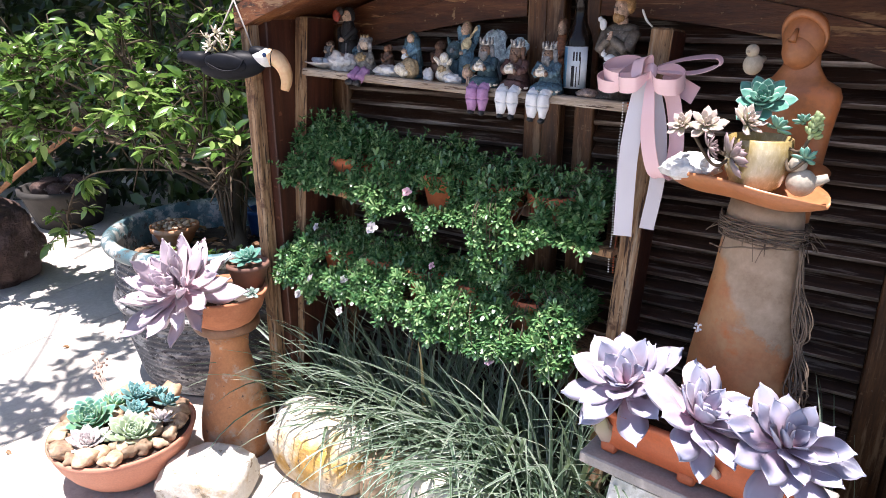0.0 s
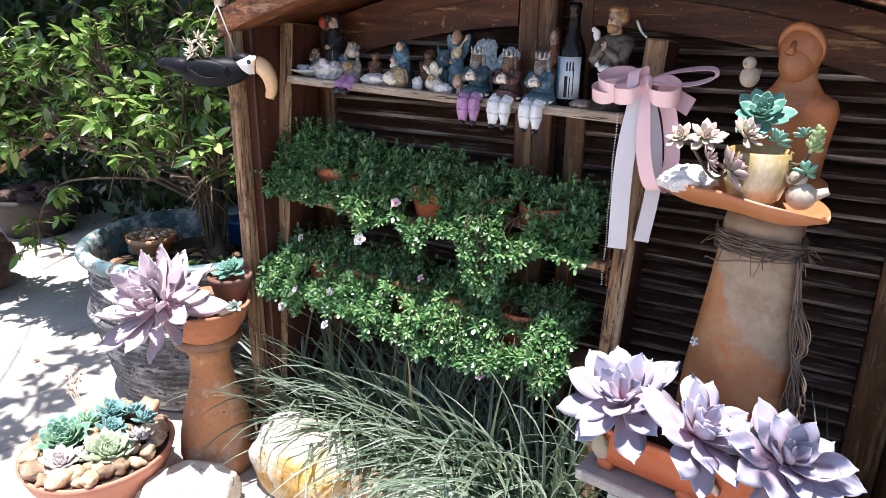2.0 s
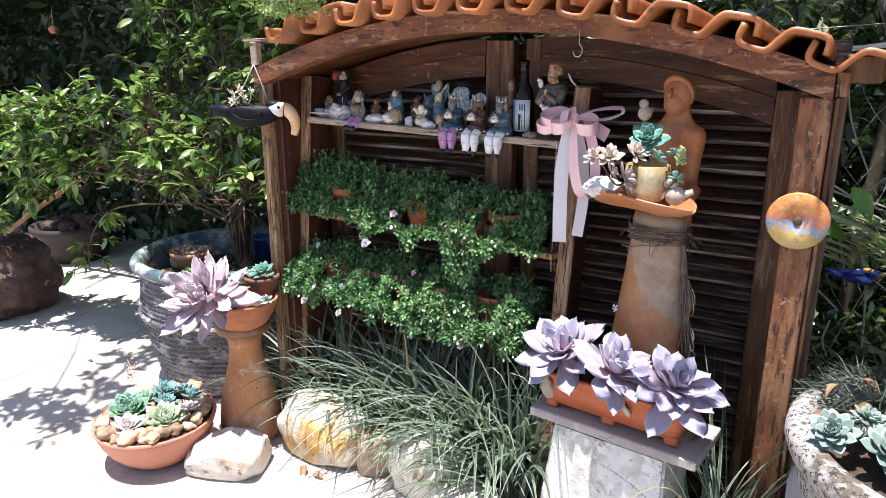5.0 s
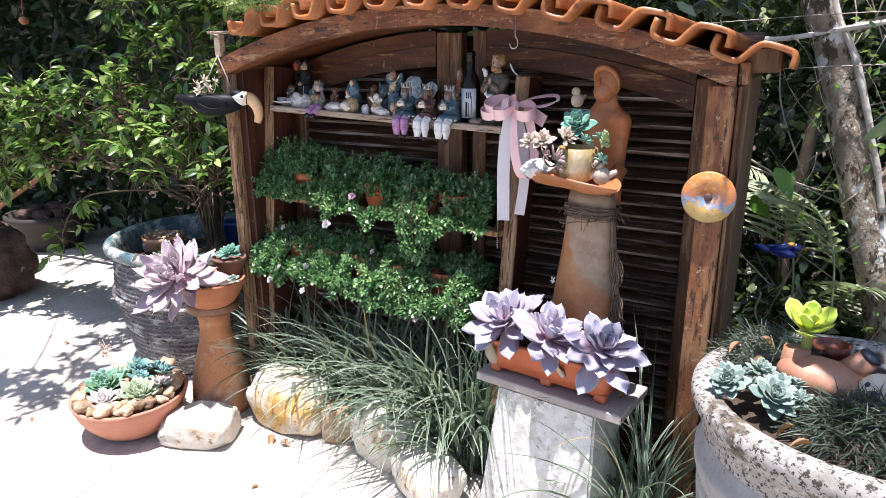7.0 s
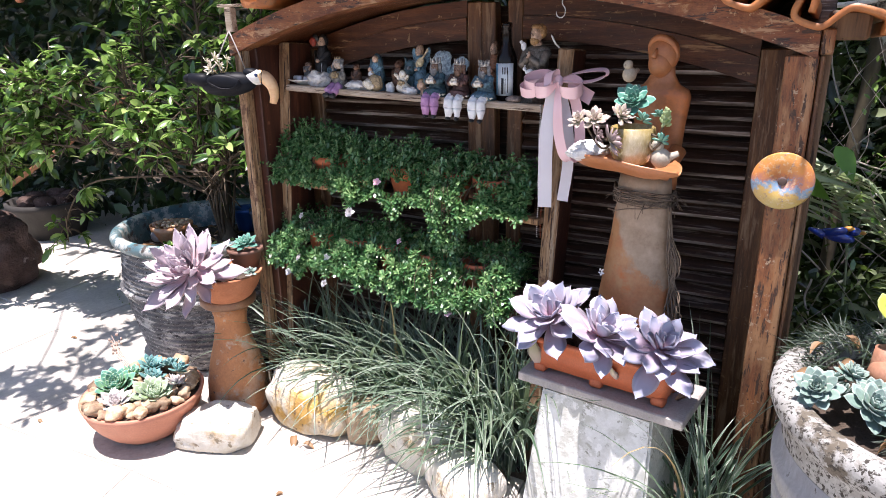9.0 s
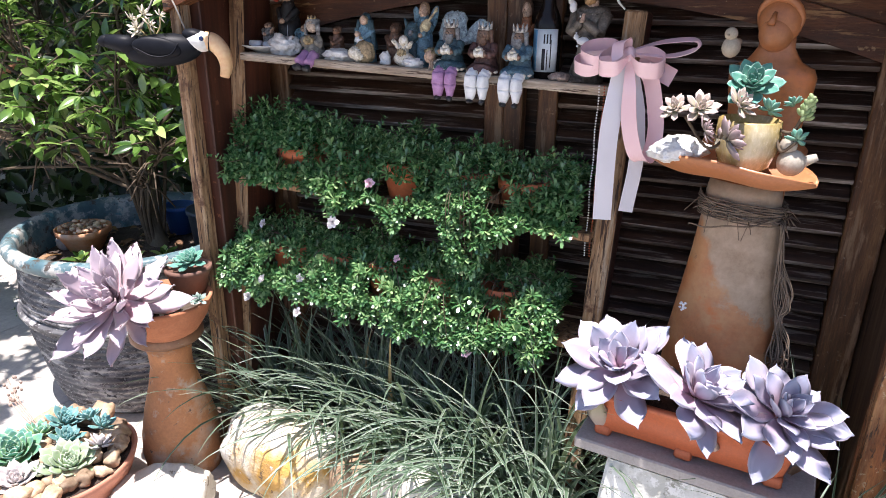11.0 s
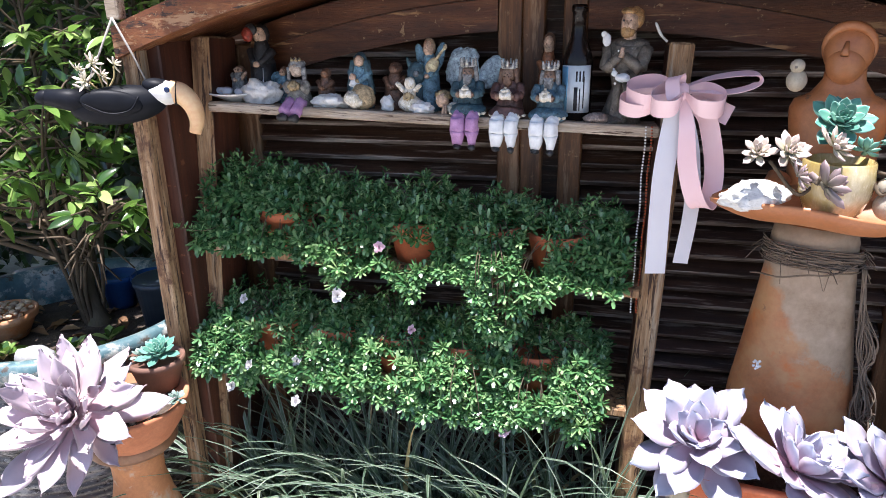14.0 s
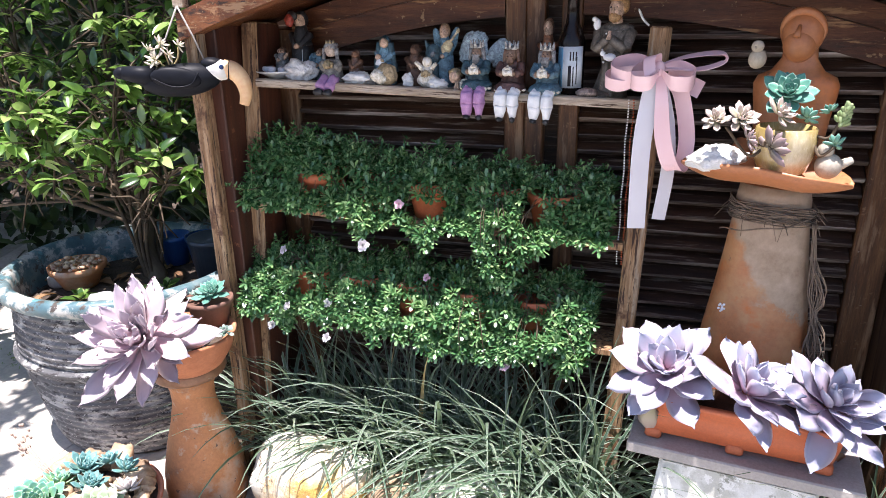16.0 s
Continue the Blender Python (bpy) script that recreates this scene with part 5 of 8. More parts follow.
shrub = thing("shrub", pose(-1.80, 1.58, 0.425), "leafy green shrub growing in the big glazed tub", "shrub")
mats, stems = [], bmesh.new()
bm = bmesh.new()
tube(bm, curve_pts([(0.02, 0.0, -0.015), (-0.015, 0.01, 0.10), (0.012, 0.0, 0.20), (0.0, 0.0, 0.31)], 6), [0.036, 0.032, 0.029, 0.028, 0.027, 0.026, 0.026, 0.025, 0.025, 0.024, 0.024, 0.023, 0.023, 0.022, 0.021, 0.020, 0.019, 0.018, 0.017], 12)
part("trunk", bm, BARK_D, shrub, "short gnarled trunk")
for ctrl, r0, cnt, sprd in (
        ([(0.02, 0.02, 0.22), (-0.08, 0.06, 0.5), (-0.15, 0.12, 0.95)], 0.022, 34, 0.24),
        ([(0.04, 0.00, 0.25), (0.12, 0.10, 0.55), (0.16, 0.20, 1.0)], 0.018, 34, 0.24),
        ([(-0.05, -0.02, 0.20), (-0.30, 0.02, 0.45), (-0.50, 0.10, 0.85)], 0.018, 34, 0.26),
        ([(-0.06, -0.05, 0.16), (-0.40, -0.10, 0.33), (-0.80, -0.12, 0.50), (-1.15, -0.12, 0.52)], 0.016, 48, 0.24),
        ([(-0.10, -0.02, 0.15), (-0.55, -0.08, 0.34), (-1.00, -0.14, 0.44), (-1.50, -0.16, 0.46)], 0.015, 48, 0.24),
        ([(-0.04, -0.08, 0.18), (-0.22, -0.16, 0.36), (-0.42, -0.16, 0.50)], 0.012, 30, 0.20),
        ([(0.05, -0.06, 0.18), (0.05, -0.14, 0.38), (0.10, -0.12, 0.62)], 0.012, 28, 0.18),
        ([(-0.10, -0.08, 0.12), (-0.45, -0.12, 0.24), (-0.75, -0.10, 0.16), (-0.93, -0.09, 0.0), (-0.98, -0.08, -0.13)], 0.009, 18, 0.10),
        ([(-0.08, -0.06, 0.20), (-0.50, -0.10, 0.42), (-0.95, -0.10, 0.42), (-1.30, -0.08, 0.30), (-1.42, -0.06, 0.15)], 0.010, 34, 0.18),
        ([(-0.06, -0.06, 0.25), (-0.40, -0.12, 0.58), (-0.85, -0.10, 0.62), (-1.25, -0.06, 0.60)], 0.010, 40, 0.20),
        ([(-0.02, -0.08, 0.20), (-0.15, -0.16, 0.45), (-0.30, -0.16, 0.72)], 0.010, 34, 0.20),
        ([(-0.08, -0.10, 0.22), (-0.60, -0.16, 0.36), (-1.10, -0.20, 0.36), (-1.55, -0.22, 0.36)], 0.010, 48, 0.20),
        ([(-0.08, -0.10, 0.26), (-0.70, -0.16, 0.56), (-1.20, -0.20, 0.60), (-1.65, -0.22, 0.52)], 0.010, 48, 0.20),
        ([(0.04, -0.10, 0.16), (0.16, -0.16, 0.26), (0.26, -0.16, 0.40)], 0.008, 22, 0.14),
        ([(0.08, 0.06, 0.3), (0.22, 0.10, 0.42), (0.30, 0.10, 0.66)], 0.012, 22, 0.18),
        ([(0.02, 0.08, 0.4), (0.00, 0.16, 0.9), (-0.06, 0.20, 1.30)], 0.014, 30, 0.22),
        ([(0.06, 0.10, 0.4), (0.20, 0.18, 0.9), (0.28, 0.22, 1.34)], 0.013, 30, 0.22),
        ([(-0.06, 0.10, 0.4), (-0.22, 0.18, 0.85), (-0.28, 0.22, 1.20)], 0.012, 26, 0.22),
        ([(-0.08, 0.12, 0.5), (-0.40, 0.22, 1.0), (-0.52, 0.28, 1.45)], 0.012, 34, 0.24),
        ([(-0.02, 0.10, 0.5), (-0.10, 0.22, 1.1), (-0.16, 0.28, 1.60)], 0.012, 36, 0.24),
        ([(0.05, 0.12, 0.5), (0.12, 0.24, 1.1), (0.14, 0.30, 1.60)], 0.012, 36, 0.24),
        ([(-0.10, 0.12, 0.5), (-0.60, 0.22, 0.95), (-0.85, 0.30, 1.35)], 0.012, 26, 0.22),
        ([(0.06, 0.02, 0.4), (0.22, 0.06, 0.8), (0.30, 0.08, 1.10)], 0.010, 34, 0.20)):
    fork = Vector((rgp.uniform(-0.025, 0.025), rgp.uniform(-0.02, 0.02), rgp.uniform(0.16, 0.30)))
    branchy(mats, stems, fork, [Vector(c) for c in ctrl[1:]], r0 * 0.55, 0.003, 0.064 if ctrl[-1][2] < 1.3 else 0.078, int(cnt * 1.25), sprd, owner=shrub)
for k in range(10):
    a = rgp.uniform(0, 6.28)
    tube(stems, curve_pts([(0.02 * math.cos(a), 0.02 * math.sin(a), -0.01), (0.05 * math.cos(a), 0.04 * math.sin(a), 0.15), (0.20 * math.cos(a + 0.5), 0.12 * math.sin(a), 0.46)], 5), 0.006, 5)
part("twig_tangle", stems, TWIG, shrub, "tangled thin brown twigs", kind="stuff")
# bare stems low down, and gaps between the clumps of leaves
mats = [m for m in mats if (m[0, 3] < -0.70 or m[2, 3] > 0.31 + 0.08 * math.sin(m[0, 3] * 17) + 0.06 * max(0.0, min(1.0, (m[0, 3] + 0.5) * 3)))
        and noise.noise(Vector((m[0, 3], m[1, 3], m[2, 3])) * 6.5) > -0.34]
v, f, u = scatter(SHRUB_LEAF, mats)
part("foliage", np_mesh("foliage", v, f, LEAF_SHRUB, u), None, shrub, "glossy oval green leaves", kind="stuff")


def leaf_cloud(n, boxes, size, base, dens=None):
    mm = []
    for k in range(n):
        (x0, x1, y0, y1, z0, z1) = rgp.choice(boxes)
        p = Vector((rgp.uniform(x0, x1), rgp.uniform(y0, y1), rgp.uniform(z0, z1)))
        if dens and noise.noise(p * dens) < -0.08:
            continue
        mm.append(np.array(aim(p, (rgp.gauss(0, 1), rgp.gauss(-0.3, 0.8), rgp.gauss(-0.3, 0.7)), size * rgp.uniform(0.6, 1.25), rgp.uniform(-1.2, 1.2))))
    return scatter(base, mm)


BIG_LEAF = leaf_base(3, 0.42, 0.14, 0.22, 0.45)
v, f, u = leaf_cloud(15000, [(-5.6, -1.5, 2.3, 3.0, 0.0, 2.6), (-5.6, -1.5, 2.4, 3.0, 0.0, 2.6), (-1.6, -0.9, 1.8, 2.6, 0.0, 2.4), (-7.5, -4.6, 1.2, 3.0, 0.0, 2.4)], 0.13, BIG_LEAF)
tagged(part("hedge", np_mesh("hedge", v, f, LEAF_DARK, u), None), "dense garden hedge, its shade put into dark green leaves", "hedge", kind="stuff")
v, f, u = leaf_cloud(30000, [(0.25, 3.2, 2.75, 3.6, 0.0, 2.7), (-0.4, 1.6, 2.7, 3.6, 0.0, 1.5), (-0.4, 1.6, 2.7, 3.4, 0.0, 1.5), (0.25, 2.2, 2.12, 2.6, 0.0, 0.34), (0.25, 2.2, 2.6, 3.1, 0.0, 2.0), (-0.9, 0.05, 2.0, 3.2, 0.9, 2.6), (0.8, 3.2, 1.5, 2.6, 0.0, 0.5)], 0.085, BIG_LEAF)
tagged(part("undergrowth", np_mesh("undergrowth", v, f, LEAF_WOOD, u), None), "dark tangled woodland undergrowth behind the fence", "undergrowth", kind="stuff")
# far sheet all round standing for trees, the woods' shade in its colour
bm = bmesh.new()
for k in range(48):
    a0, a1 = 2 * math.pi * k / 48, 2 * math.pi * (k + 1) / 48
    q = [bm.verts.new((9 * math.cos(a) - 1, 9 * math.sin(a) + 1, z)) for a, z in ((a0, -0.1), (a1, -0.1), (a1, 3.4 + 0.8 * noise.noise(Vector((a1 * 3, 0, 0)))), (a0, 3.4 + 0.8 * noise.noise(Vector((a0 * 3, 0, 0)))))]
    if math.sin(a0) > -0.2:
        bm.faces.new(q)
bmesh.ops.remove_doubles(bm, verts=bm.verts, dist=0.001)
tagged(part("backdrop", bm, coarse("far woods with shade in colour", [(0.006, 0.010, 0.005), (0.014, 0.024, 0.010), (0.035, 0.05, 0.02)], 3, 14, 0.9, 0.8, 0.2), None), "sheet standing for distant trees, shade in its colour", "backdrop", kind="structure")

# ---- trees, fence and palm behind ----
tree = thing("tree", pose(0.70, 2.12, 0), "leaning garden tree with lichened grey bark", "tree")
bm = bmesh.new()
pts = curve_pts([(0.06, 0.0, -0.05), (0.02, 0, 0.35), (-0.11, 0, 0.76), (-0.24, 0, 1.19), (-0.335, 0, 1.45), (-0.44, 0.30, 2.0), (-0.50, 0.75, 2.9)], 8)
tube(bm, pts, [0.070 - 0.032 * i / (len(pts) - 1) + 0.006 * noise.noise(Vector((i * 0.7, 0, 0))) for i in range(len(pts))], 16)
part("trunk", bm, BARK, tree)
for ctrl, r in (([(-0.12, 0, 0.72), (-0.02, 0.06, 0.95), (0.03, 0.10, 1.3), (0.02, 0.15, 1.8)], 0.026), ([(-0.26, 0, 1.30), (-0.05, 0.2, 1.36), (0.3, 0.25, 1.40), (0.9, 0.3, 1.5)], 0.016),
                ([(-0.30, 0.02, 1.42), (-0.10, 0.1, 1.62), (0.2, 0.2, 1.75)], 0.02)):
    bm = bmesh.new()
    q = curve_pts(ctrl, 8)
    tube(bm, q, [r * (1 - 0.5 * i / (len(q) - 1)) for i in range(len(q))], 10)
    part("limb", bm, BARK, tree)


# the pale colour stands in for sun falling on these branches
SUNLIT_WOOD = coarse("bare branch with sunlight in its colour", [(0.42, 0.38, 0.32), (0.66, 0.62, 0.56)], 20, 90, 0.85, 0.6, 0.003, specks=[((0.20, 0.16, 0.12), 30, 0.60, 0.66)])
for ctrl, r in (([(-0.30, -0.05, 1.52), (-0.27, -0.05, 1.366), (-0.195, -0.05, 1.215), (-0.10, -0.05, 0.92), (-0.06, -0.04, 0.76)], 0.014), ([(-0.58, -0.06, 1.262), (-0.51, -0.06, 1.284), (-0.386, -0.06, 1.287), (-0.135, -0.06, 1.33), (0.10, -0.03, 1.36)], 0.010)):
    bm = bmesh.new()
    q = curve_pts(ctrl, 8)
    tube(bm, q, [r * (0.8 + 0.3 * noise.noise(Vector((i * 0.5, r * 100, 0)))) for i in range(len(q))], 9)
    part("bare_branch", bm, SUNLIT_WOOD, tree, "bare branch with sunlight in its colour")


def lean_boughs(mats, stems):
    """Shears the unseen boughs against the sun's tilt, keeping their shadows in place."""
    for m in mats:
        m[1, 3] -= 0.05 * m[2, 3]
    for v in stems.verts:
        v.co.y -= 0.05 * v.co.z


# crowns lie out of view overhead, added to shade what stands below
def crown(n, boxes, size, base=BIG_LEAF):
    return leaf_cloud(n, boxes, size, base)


v, f, u = crown(650, [(-1.6, 2.2, 0.1, 1.9, 3.0, 4.2), (-1.6, 2.4, 1.0, 4.5, 3.0, 4.4), (-1.2, 1.5, 0.2, 2.2, 2.8, 3.6)], 0.24)
part("crown", np_mesh("crown", v, f, LEAF_SHRUB, u), None, tree, "unseen high crown added to shade the woods", kind="stuff")
tree2 = thing("tree", pose(0.42, 2.55, 0), "thin dark tree trunk in the undergrowth", "tree")
bm = bmesh.new()
pts = curve_pts([(-0.06, 0, -0.05), (-0.04, 0, 0.5), (-0.01, 0, 1.0), (0.0, 0, 1.3), (0.03, 0, 2.9)], 6)
tube(bm, pts, 0.024, 10)
part("trunk", bm, BARK_D, tree2)
v, f, u = crown(300, [(-0.6, 2.0, -0.5, 1.5, 2.7, 3.6)], 0.2)
part("crown", np_mesh("crown", v, f, LEAF_WOOD, u), None, tree2, kind="stuff")
# unseen tree, added only for the shade of its crowns and boughs
shade_tree = thing("tree", pose(-2.9, 3.2, 0), "unseen tree added to shade hedge, tub and paving", "tree")
bm = bmesh.new()
tube(bm, curve_pts([(0, 0, -0.05), (0.05, 0, 1.2), (-0.05, 0, 2.4), (0, 0, 3.2)], 6), 0.07, 10)
part("trunk", bm, BARK_D, shade_tree)
v, f, u = crown(9000, [(-3.6, 2.0, -0.9, 1.4, 2.9, 4.0), (-3.6, 2.2, 0.8, 4.0, 2.9, 4.4), (-1.6, 0.5, -1.42, -0.7, 2.5, 3.2), (-1.6, 0.5, -1.42, -0.7, 2.5, 3.2), (-3.6, -1.6, -1.6, -0.7, 2.5, 3.2), (-3.6, -1.6, -1.6, -0.7, 2.5, 3.2)], 0.24)
part("crown", np_mesh("crown", v, f, LEAF_SHRUB, u), None, shade_tree, kind="stuff")
v, f, u = crown(95, [(0.62, 1.33, -2.08, -1.15, 2.7, 3.2)], 0.2)
part("low_crown", np_mesh("low_crown", v, f, LEAF_SHRUB, u), None, shade_tree, kind="stuff")
# unseen outer boughs of that tree, added to drop leaf shadows on the paving
mats, stems = [], bmesh.new()
for ctrl, cnt in (([(0.2, -1.4, 3.0), (0.5, -2.0, 2.7), (0.80, -2.52, 2.4)], 16), ([(-0.5, -0.9, 3.1), (-0.2, -1.5, 2.8), (0.1, -1.85, 2.6)], 4), ([(0.0, -1.0, 3.2), (0.4, -1.5, 2.9), (0.65, -1.80, 2.7)], 4), ([(-0.9, -0.8, 3.1), (-0.7, -1.3, 2.9), (-0.5, -1.7, 2.7)], 3)):
    branchy(mats, stems, Vector((0, 0, 3.0)), [Vector(c) for c in ctrl], 0.03, 0.006, 0.075, cnt * 2, 0.26)
tube(stems, curve_pts([(-0.2, -1.85, 2.6), (0.3, -2.2, 2.2), (0.62, -2.46, 1.95), (0.80, -2.55, 1.85)], 8), 0.006, 6)
for k in range(44):
    c = Vector((rgp.uniform(0.50, 0.92), 0, rgp.uniform(1.78, 1.95)))
    c.y = -2.50 + rgp.gauss(0, 0.055)
    tube(stems, [(0.30 + c.x * 0.5, -2.43, c.z + 0.03), c], 0.002, 4)
    for j in range(4):
        mats.append(np.array(aim(c, (rgp.gauss(0, 1), rgp.gauss(0, 1), rgp.gauss(-0.1, 0.25)), rgp.uniform(0.045, 0.075), rgp.uniform(-0.4, 0.4))))
lean_boughs(mats, stems)
part("bough", stems, TWIG, shade_tree)
v, f, u = scatter(SHRUB_LEAF, mats)
part("foliage", np_mesh("foliage", v, f, LEAF_SHRUB, u), None, shade_tree, kind="stuff")

fence = thing("wire_fence", pose(0.30, 2.03, 0), "rusty chain-link wire fence in front of the undergrowth", "fence")
D = 0.075
for k in range(-22, 34):
    for s in (1, -1):
        bm = bmesh.new()
        x = k * D
        a = [(x + s * z * 0.62 + 0.012 * math.sin(z * 23 + k) + 0.02 * noise.noise(Vector((k * 0.7, z * 4, s))), 0.004 * s, z) for z in [i * 0.05 for i in range(0, 27)]]
        a = [q for q in a if -0.02 < q[0] < 2.3]
        if len(a) > 3 and (k * 7 + s * 3) % 5 > 1:
            tube(bm, a, 0.0011, 4)
            part("wire", bm, WIRE, fence)
        else:
            bm.free()
for z in (1.20, 1.34, 1.42):
    bm = bmesh.new()
    tube(bm, [(x, 0.002, z + 0.02 * math.sin(x * 3 + z * 5)) for x in [-0.25 + 0.1 * i for i in range(27)]], 0.0016, 5)
    part("top_wire", bm, WIRE, fence)
bm = bmesh.new()
rgt = random.Random(3)
for k in range(110):
    p = Vector((rgt.uniform(-0.02, 1.6), rgt.uniform(0.03, 0.5), rgt.uniform(0.2, 1.5)))
    d = Vector((rgt.gauss(0, 1), rgt.gauss(0, 0.4), rgt.gauss(0.3, 1))).normalized() * rgt.uniform(0.2, 0.6)
    tube(bm, curve_pts([p, p + d * 0.5 + Vector((rgt.gauss(0, 0.03), 0, rgt.gauss(0, 0.03))), p + d], 5), rgt.uniform(0.0012, 0.004), 5)
# twigs coloured pale to bring sunlit specks into the dark undergrowth
tagged(part("dead_twigs", bm, coarse("dead twigs with sunlight in colour", [(0.28, 0.23, 0.17), (0.52, 0.47, 0.40)], 20, 90, 0.85), None, m=pose(0.30, 2.05, 0)), "tangle of dead twigs behind the fence, sunlight in their colour", "twigs", kind="stuff")

v, f, u = leaf_cloud(2600, [(0.30, 1.5, 2.02, 2.35, 0.2, 1.6)], 0.036, leaf_base(3, 0.4, 0.14, 0.2, 0.45), 7.0)
tagged(part("climber_spray", np_mesh("climber_spray", v, f, LEAF_SHRUB, u), None), "small bright leaves scattered over the wire fence", "climber", kind="stuff")
PALM_LEAF = leaf_base(4, 0.10, 0.3, 0.1, 0.4)
leaflet_me = np_mesh("leaflet", PALM_LEAF[0], PALM_LEAF[1], LEAF_PALM, PALM_LEAF[2])
for px, py, pz, yaw, n in ((0.60, 2.22, 0.52, 8, 15), (0.44, 2.16, 0.58, -30, 15), (0.72, 2.25, 0.30, 70, 14), (0.56, 2.12, 0.60, 40, 14)):
    frond = thing("palm_frond", pose(px, py, pz, 0, 0, yaw), "feathery palm frond with sunlight in its colour", "palm", "palm fronds")
    bm = bmesh.new()
    spine = curve_pts([(0, 0, -0.35), (-0.04, 0, 0.0), (-0.16, 0, 0.18), (-0.36, 0, 0.26)], 8)
    tube(bm, spine, 0.004, 6)
    part("rib", bm, LEAF_PALM, frond)
    for i in range(n):
        t = i / (n - 1)
        p = spine[8 + int(t * 16)]
        for s in (-1, 1):
            part("leaflet", leaflet_me, None, frond, m=aim(p, (-0.5 - 0.3 * t, s * 0.75, 0.45 - 0.3 * t), 0.24 * (1 - 0.4 * t), s * 0.4))


def single_leaf(name, m, size, mat, label, base=None):
    v, f, u = base or leaf_base(6, 0.5, 0.2, 0.2, 0.4)
    ob = part(name, np_mesh(name, np.array(v) * size, f, mat, u), None, None, m=m)
    return tagged(ob, label, "leaf")


BRIGHT_LEAF = leafy("bright green climbing leaf", [(0.10, 0.26, 0.04), (0.16, 0.34, 0.06)], 0.4, 0.4)
PALE_LEAF = leafy("pale grey-green leaf", [(0.20, 0.32, 0.20), (0.30, 0.42, 0.28)], 0.5, 0.4)
single_leaf("climber_leaf", pose(0.33, 1.90, 0.905, -52, 20, 35 + 180), 0.11, BRIGHT_LEAF, "bright green leaf on a climbing stem")
single_leaf("climber_leaf", pose(0.27, 1.95, 0.80, -70, 60, 150), 0.10, BRIGHT_LEAF, "green leaf on a climbing stem")
single_leaf("broad_leaf", pose(0.640, 1.62, 1.08, -20, 35, 88), 0.12, PALE_LEAF, "broad pale green leaf hanging by the trunk", leaf_base(6, 0.75, 0.15, 0.1, 0.5))

# ---- blue glass bird on the fence ----
bm = bmesh.new()
blob(bm, (0, 0, 0), (0.052, 0.018, 0.020), (0, 12, 0))
blob(bm, (0.045, 0, 0.018), (0.018, 0.014, 0.014))
limb(bm, (-0.035, 0, 0.0), (-0.080, 0, 0.016), 0.016, 0.005)
blob(bm, (-0.005, -0.008, 0.012), (0.034, 0.012, 0.017), (20, -20, 0))
blob(bm, (0.030, -0.004, 0.026), (0.016, 0.010, 0.008), mat=1)
blob(bm, (0.066, -0.004, 0.016), (0.010, 0.006, 0.005), mat=1)
tagged(part("bird_ornament", bm, [plain("cobalt blue paint", (0.01, 0.03, 0.22), 0.25, coat=0.5), plain("ochre paint", (0.45, 0.20, 0.03), 0.4)], None, m=pose(0.375, 2.0, 0.615, 0, 0, 5)), "cobalt blue bird ornament hanging on the fence", "ornament")

# ---- painted disc on the post ----
disc = thing("painted_disc", pose(0.232, 1.226, 0.934, 90, 0, 0), "round glass disc painted in orange, blue and yellow bands", "ornament")
DISC, nt, p = start_material("speckled rainbow paint")
co = nt.nodes.new("ShaderNodeTexCoord").outputs["Object"]
sp = nt.nodes.new("ShaderNodeSeparateXYZ")
nt.links.new(co, sp.inputs[0])
wob = noise_of(nt, co, 34, 8, 0.75)
ad = nt.nodes.new("ShaderNodeMath")
ad.operation = "MULTIPLY_ADD"
nt.links.new(sp.outputs[1], ad.inputs[0])
ad.inputs[1].default_value = 7.5
nt.links.new(wob, ad.inputs[2])
col = ramp(nt, ad.outputs[0], [(0.50, 0.38, 0.13), (0.48, 0.30, 0.08), (0.20, 0.28, 0.36), (0.17, 0.28, 0.40), (0.42, 0.17, 0.12), (0.58, 0.22, 0.05), (0.55, 0.26, 0.07)], [0.05, 0.30, 0.36, 0.44, 0.50, 0.66, 0.92])
col = mixed(nt, ramp(nt, noise_of(nt, co, 140, 4), [(0, 0, 0), (0.5, 0.5, 0.5)], [0.54, 0.64]), col, (0.58, 0.48, 0.34))
nt.links.new(mixed(nt, ramp(nt, noise_of(nt, co, 90, 3), [(0, 0, 0), (0.6, 0.6, 0.6)], [0.58, 0.68]), col, (0.16, 0.12, 0.14)), p.inputs["Base Color"])
p.inputs["Roughness"].default_value = 0.3
bm = bmesh.new()
lathe(bm, [(0.008, -0.003), (0.058, -0.003), (0.0605, 0.0), (0.058, 0.003), (0.008, 0.003), (0.008, -0.003)], 64)
part("disc", bm, DISC, disc)
bm = bmesh.new()
lathe(bm, [(0, -0.004), (0.008, -0.004), (0.009, 0.0033), (0.006, 0.0045), (0, 0.005)], 16)
part("boss", bm, plain("dark wooden boss", (0.10, 0.06, 0.05), 0.7), disc)

# ---- hook ----
bm = bmesh.new()
hk = [(0, 0, 0.050), (0, 0, 0.0)] + [(0.011 * math.cos(radians(a)) - 0.003, 0, -0.016 + 0.014 * math.sin(radians(a))) for a in range(60, -200, -20)]
tube(bm, hk, 0.0014, 6)
tagged(part("wire_hook", bm, plain("bright wire", (0.55, 0.53, 0.50), 0.3, 0.9), None, m=pose(-0.262, 1.232, 1.294)), "bent wire hook hanging from the beam", "hook")

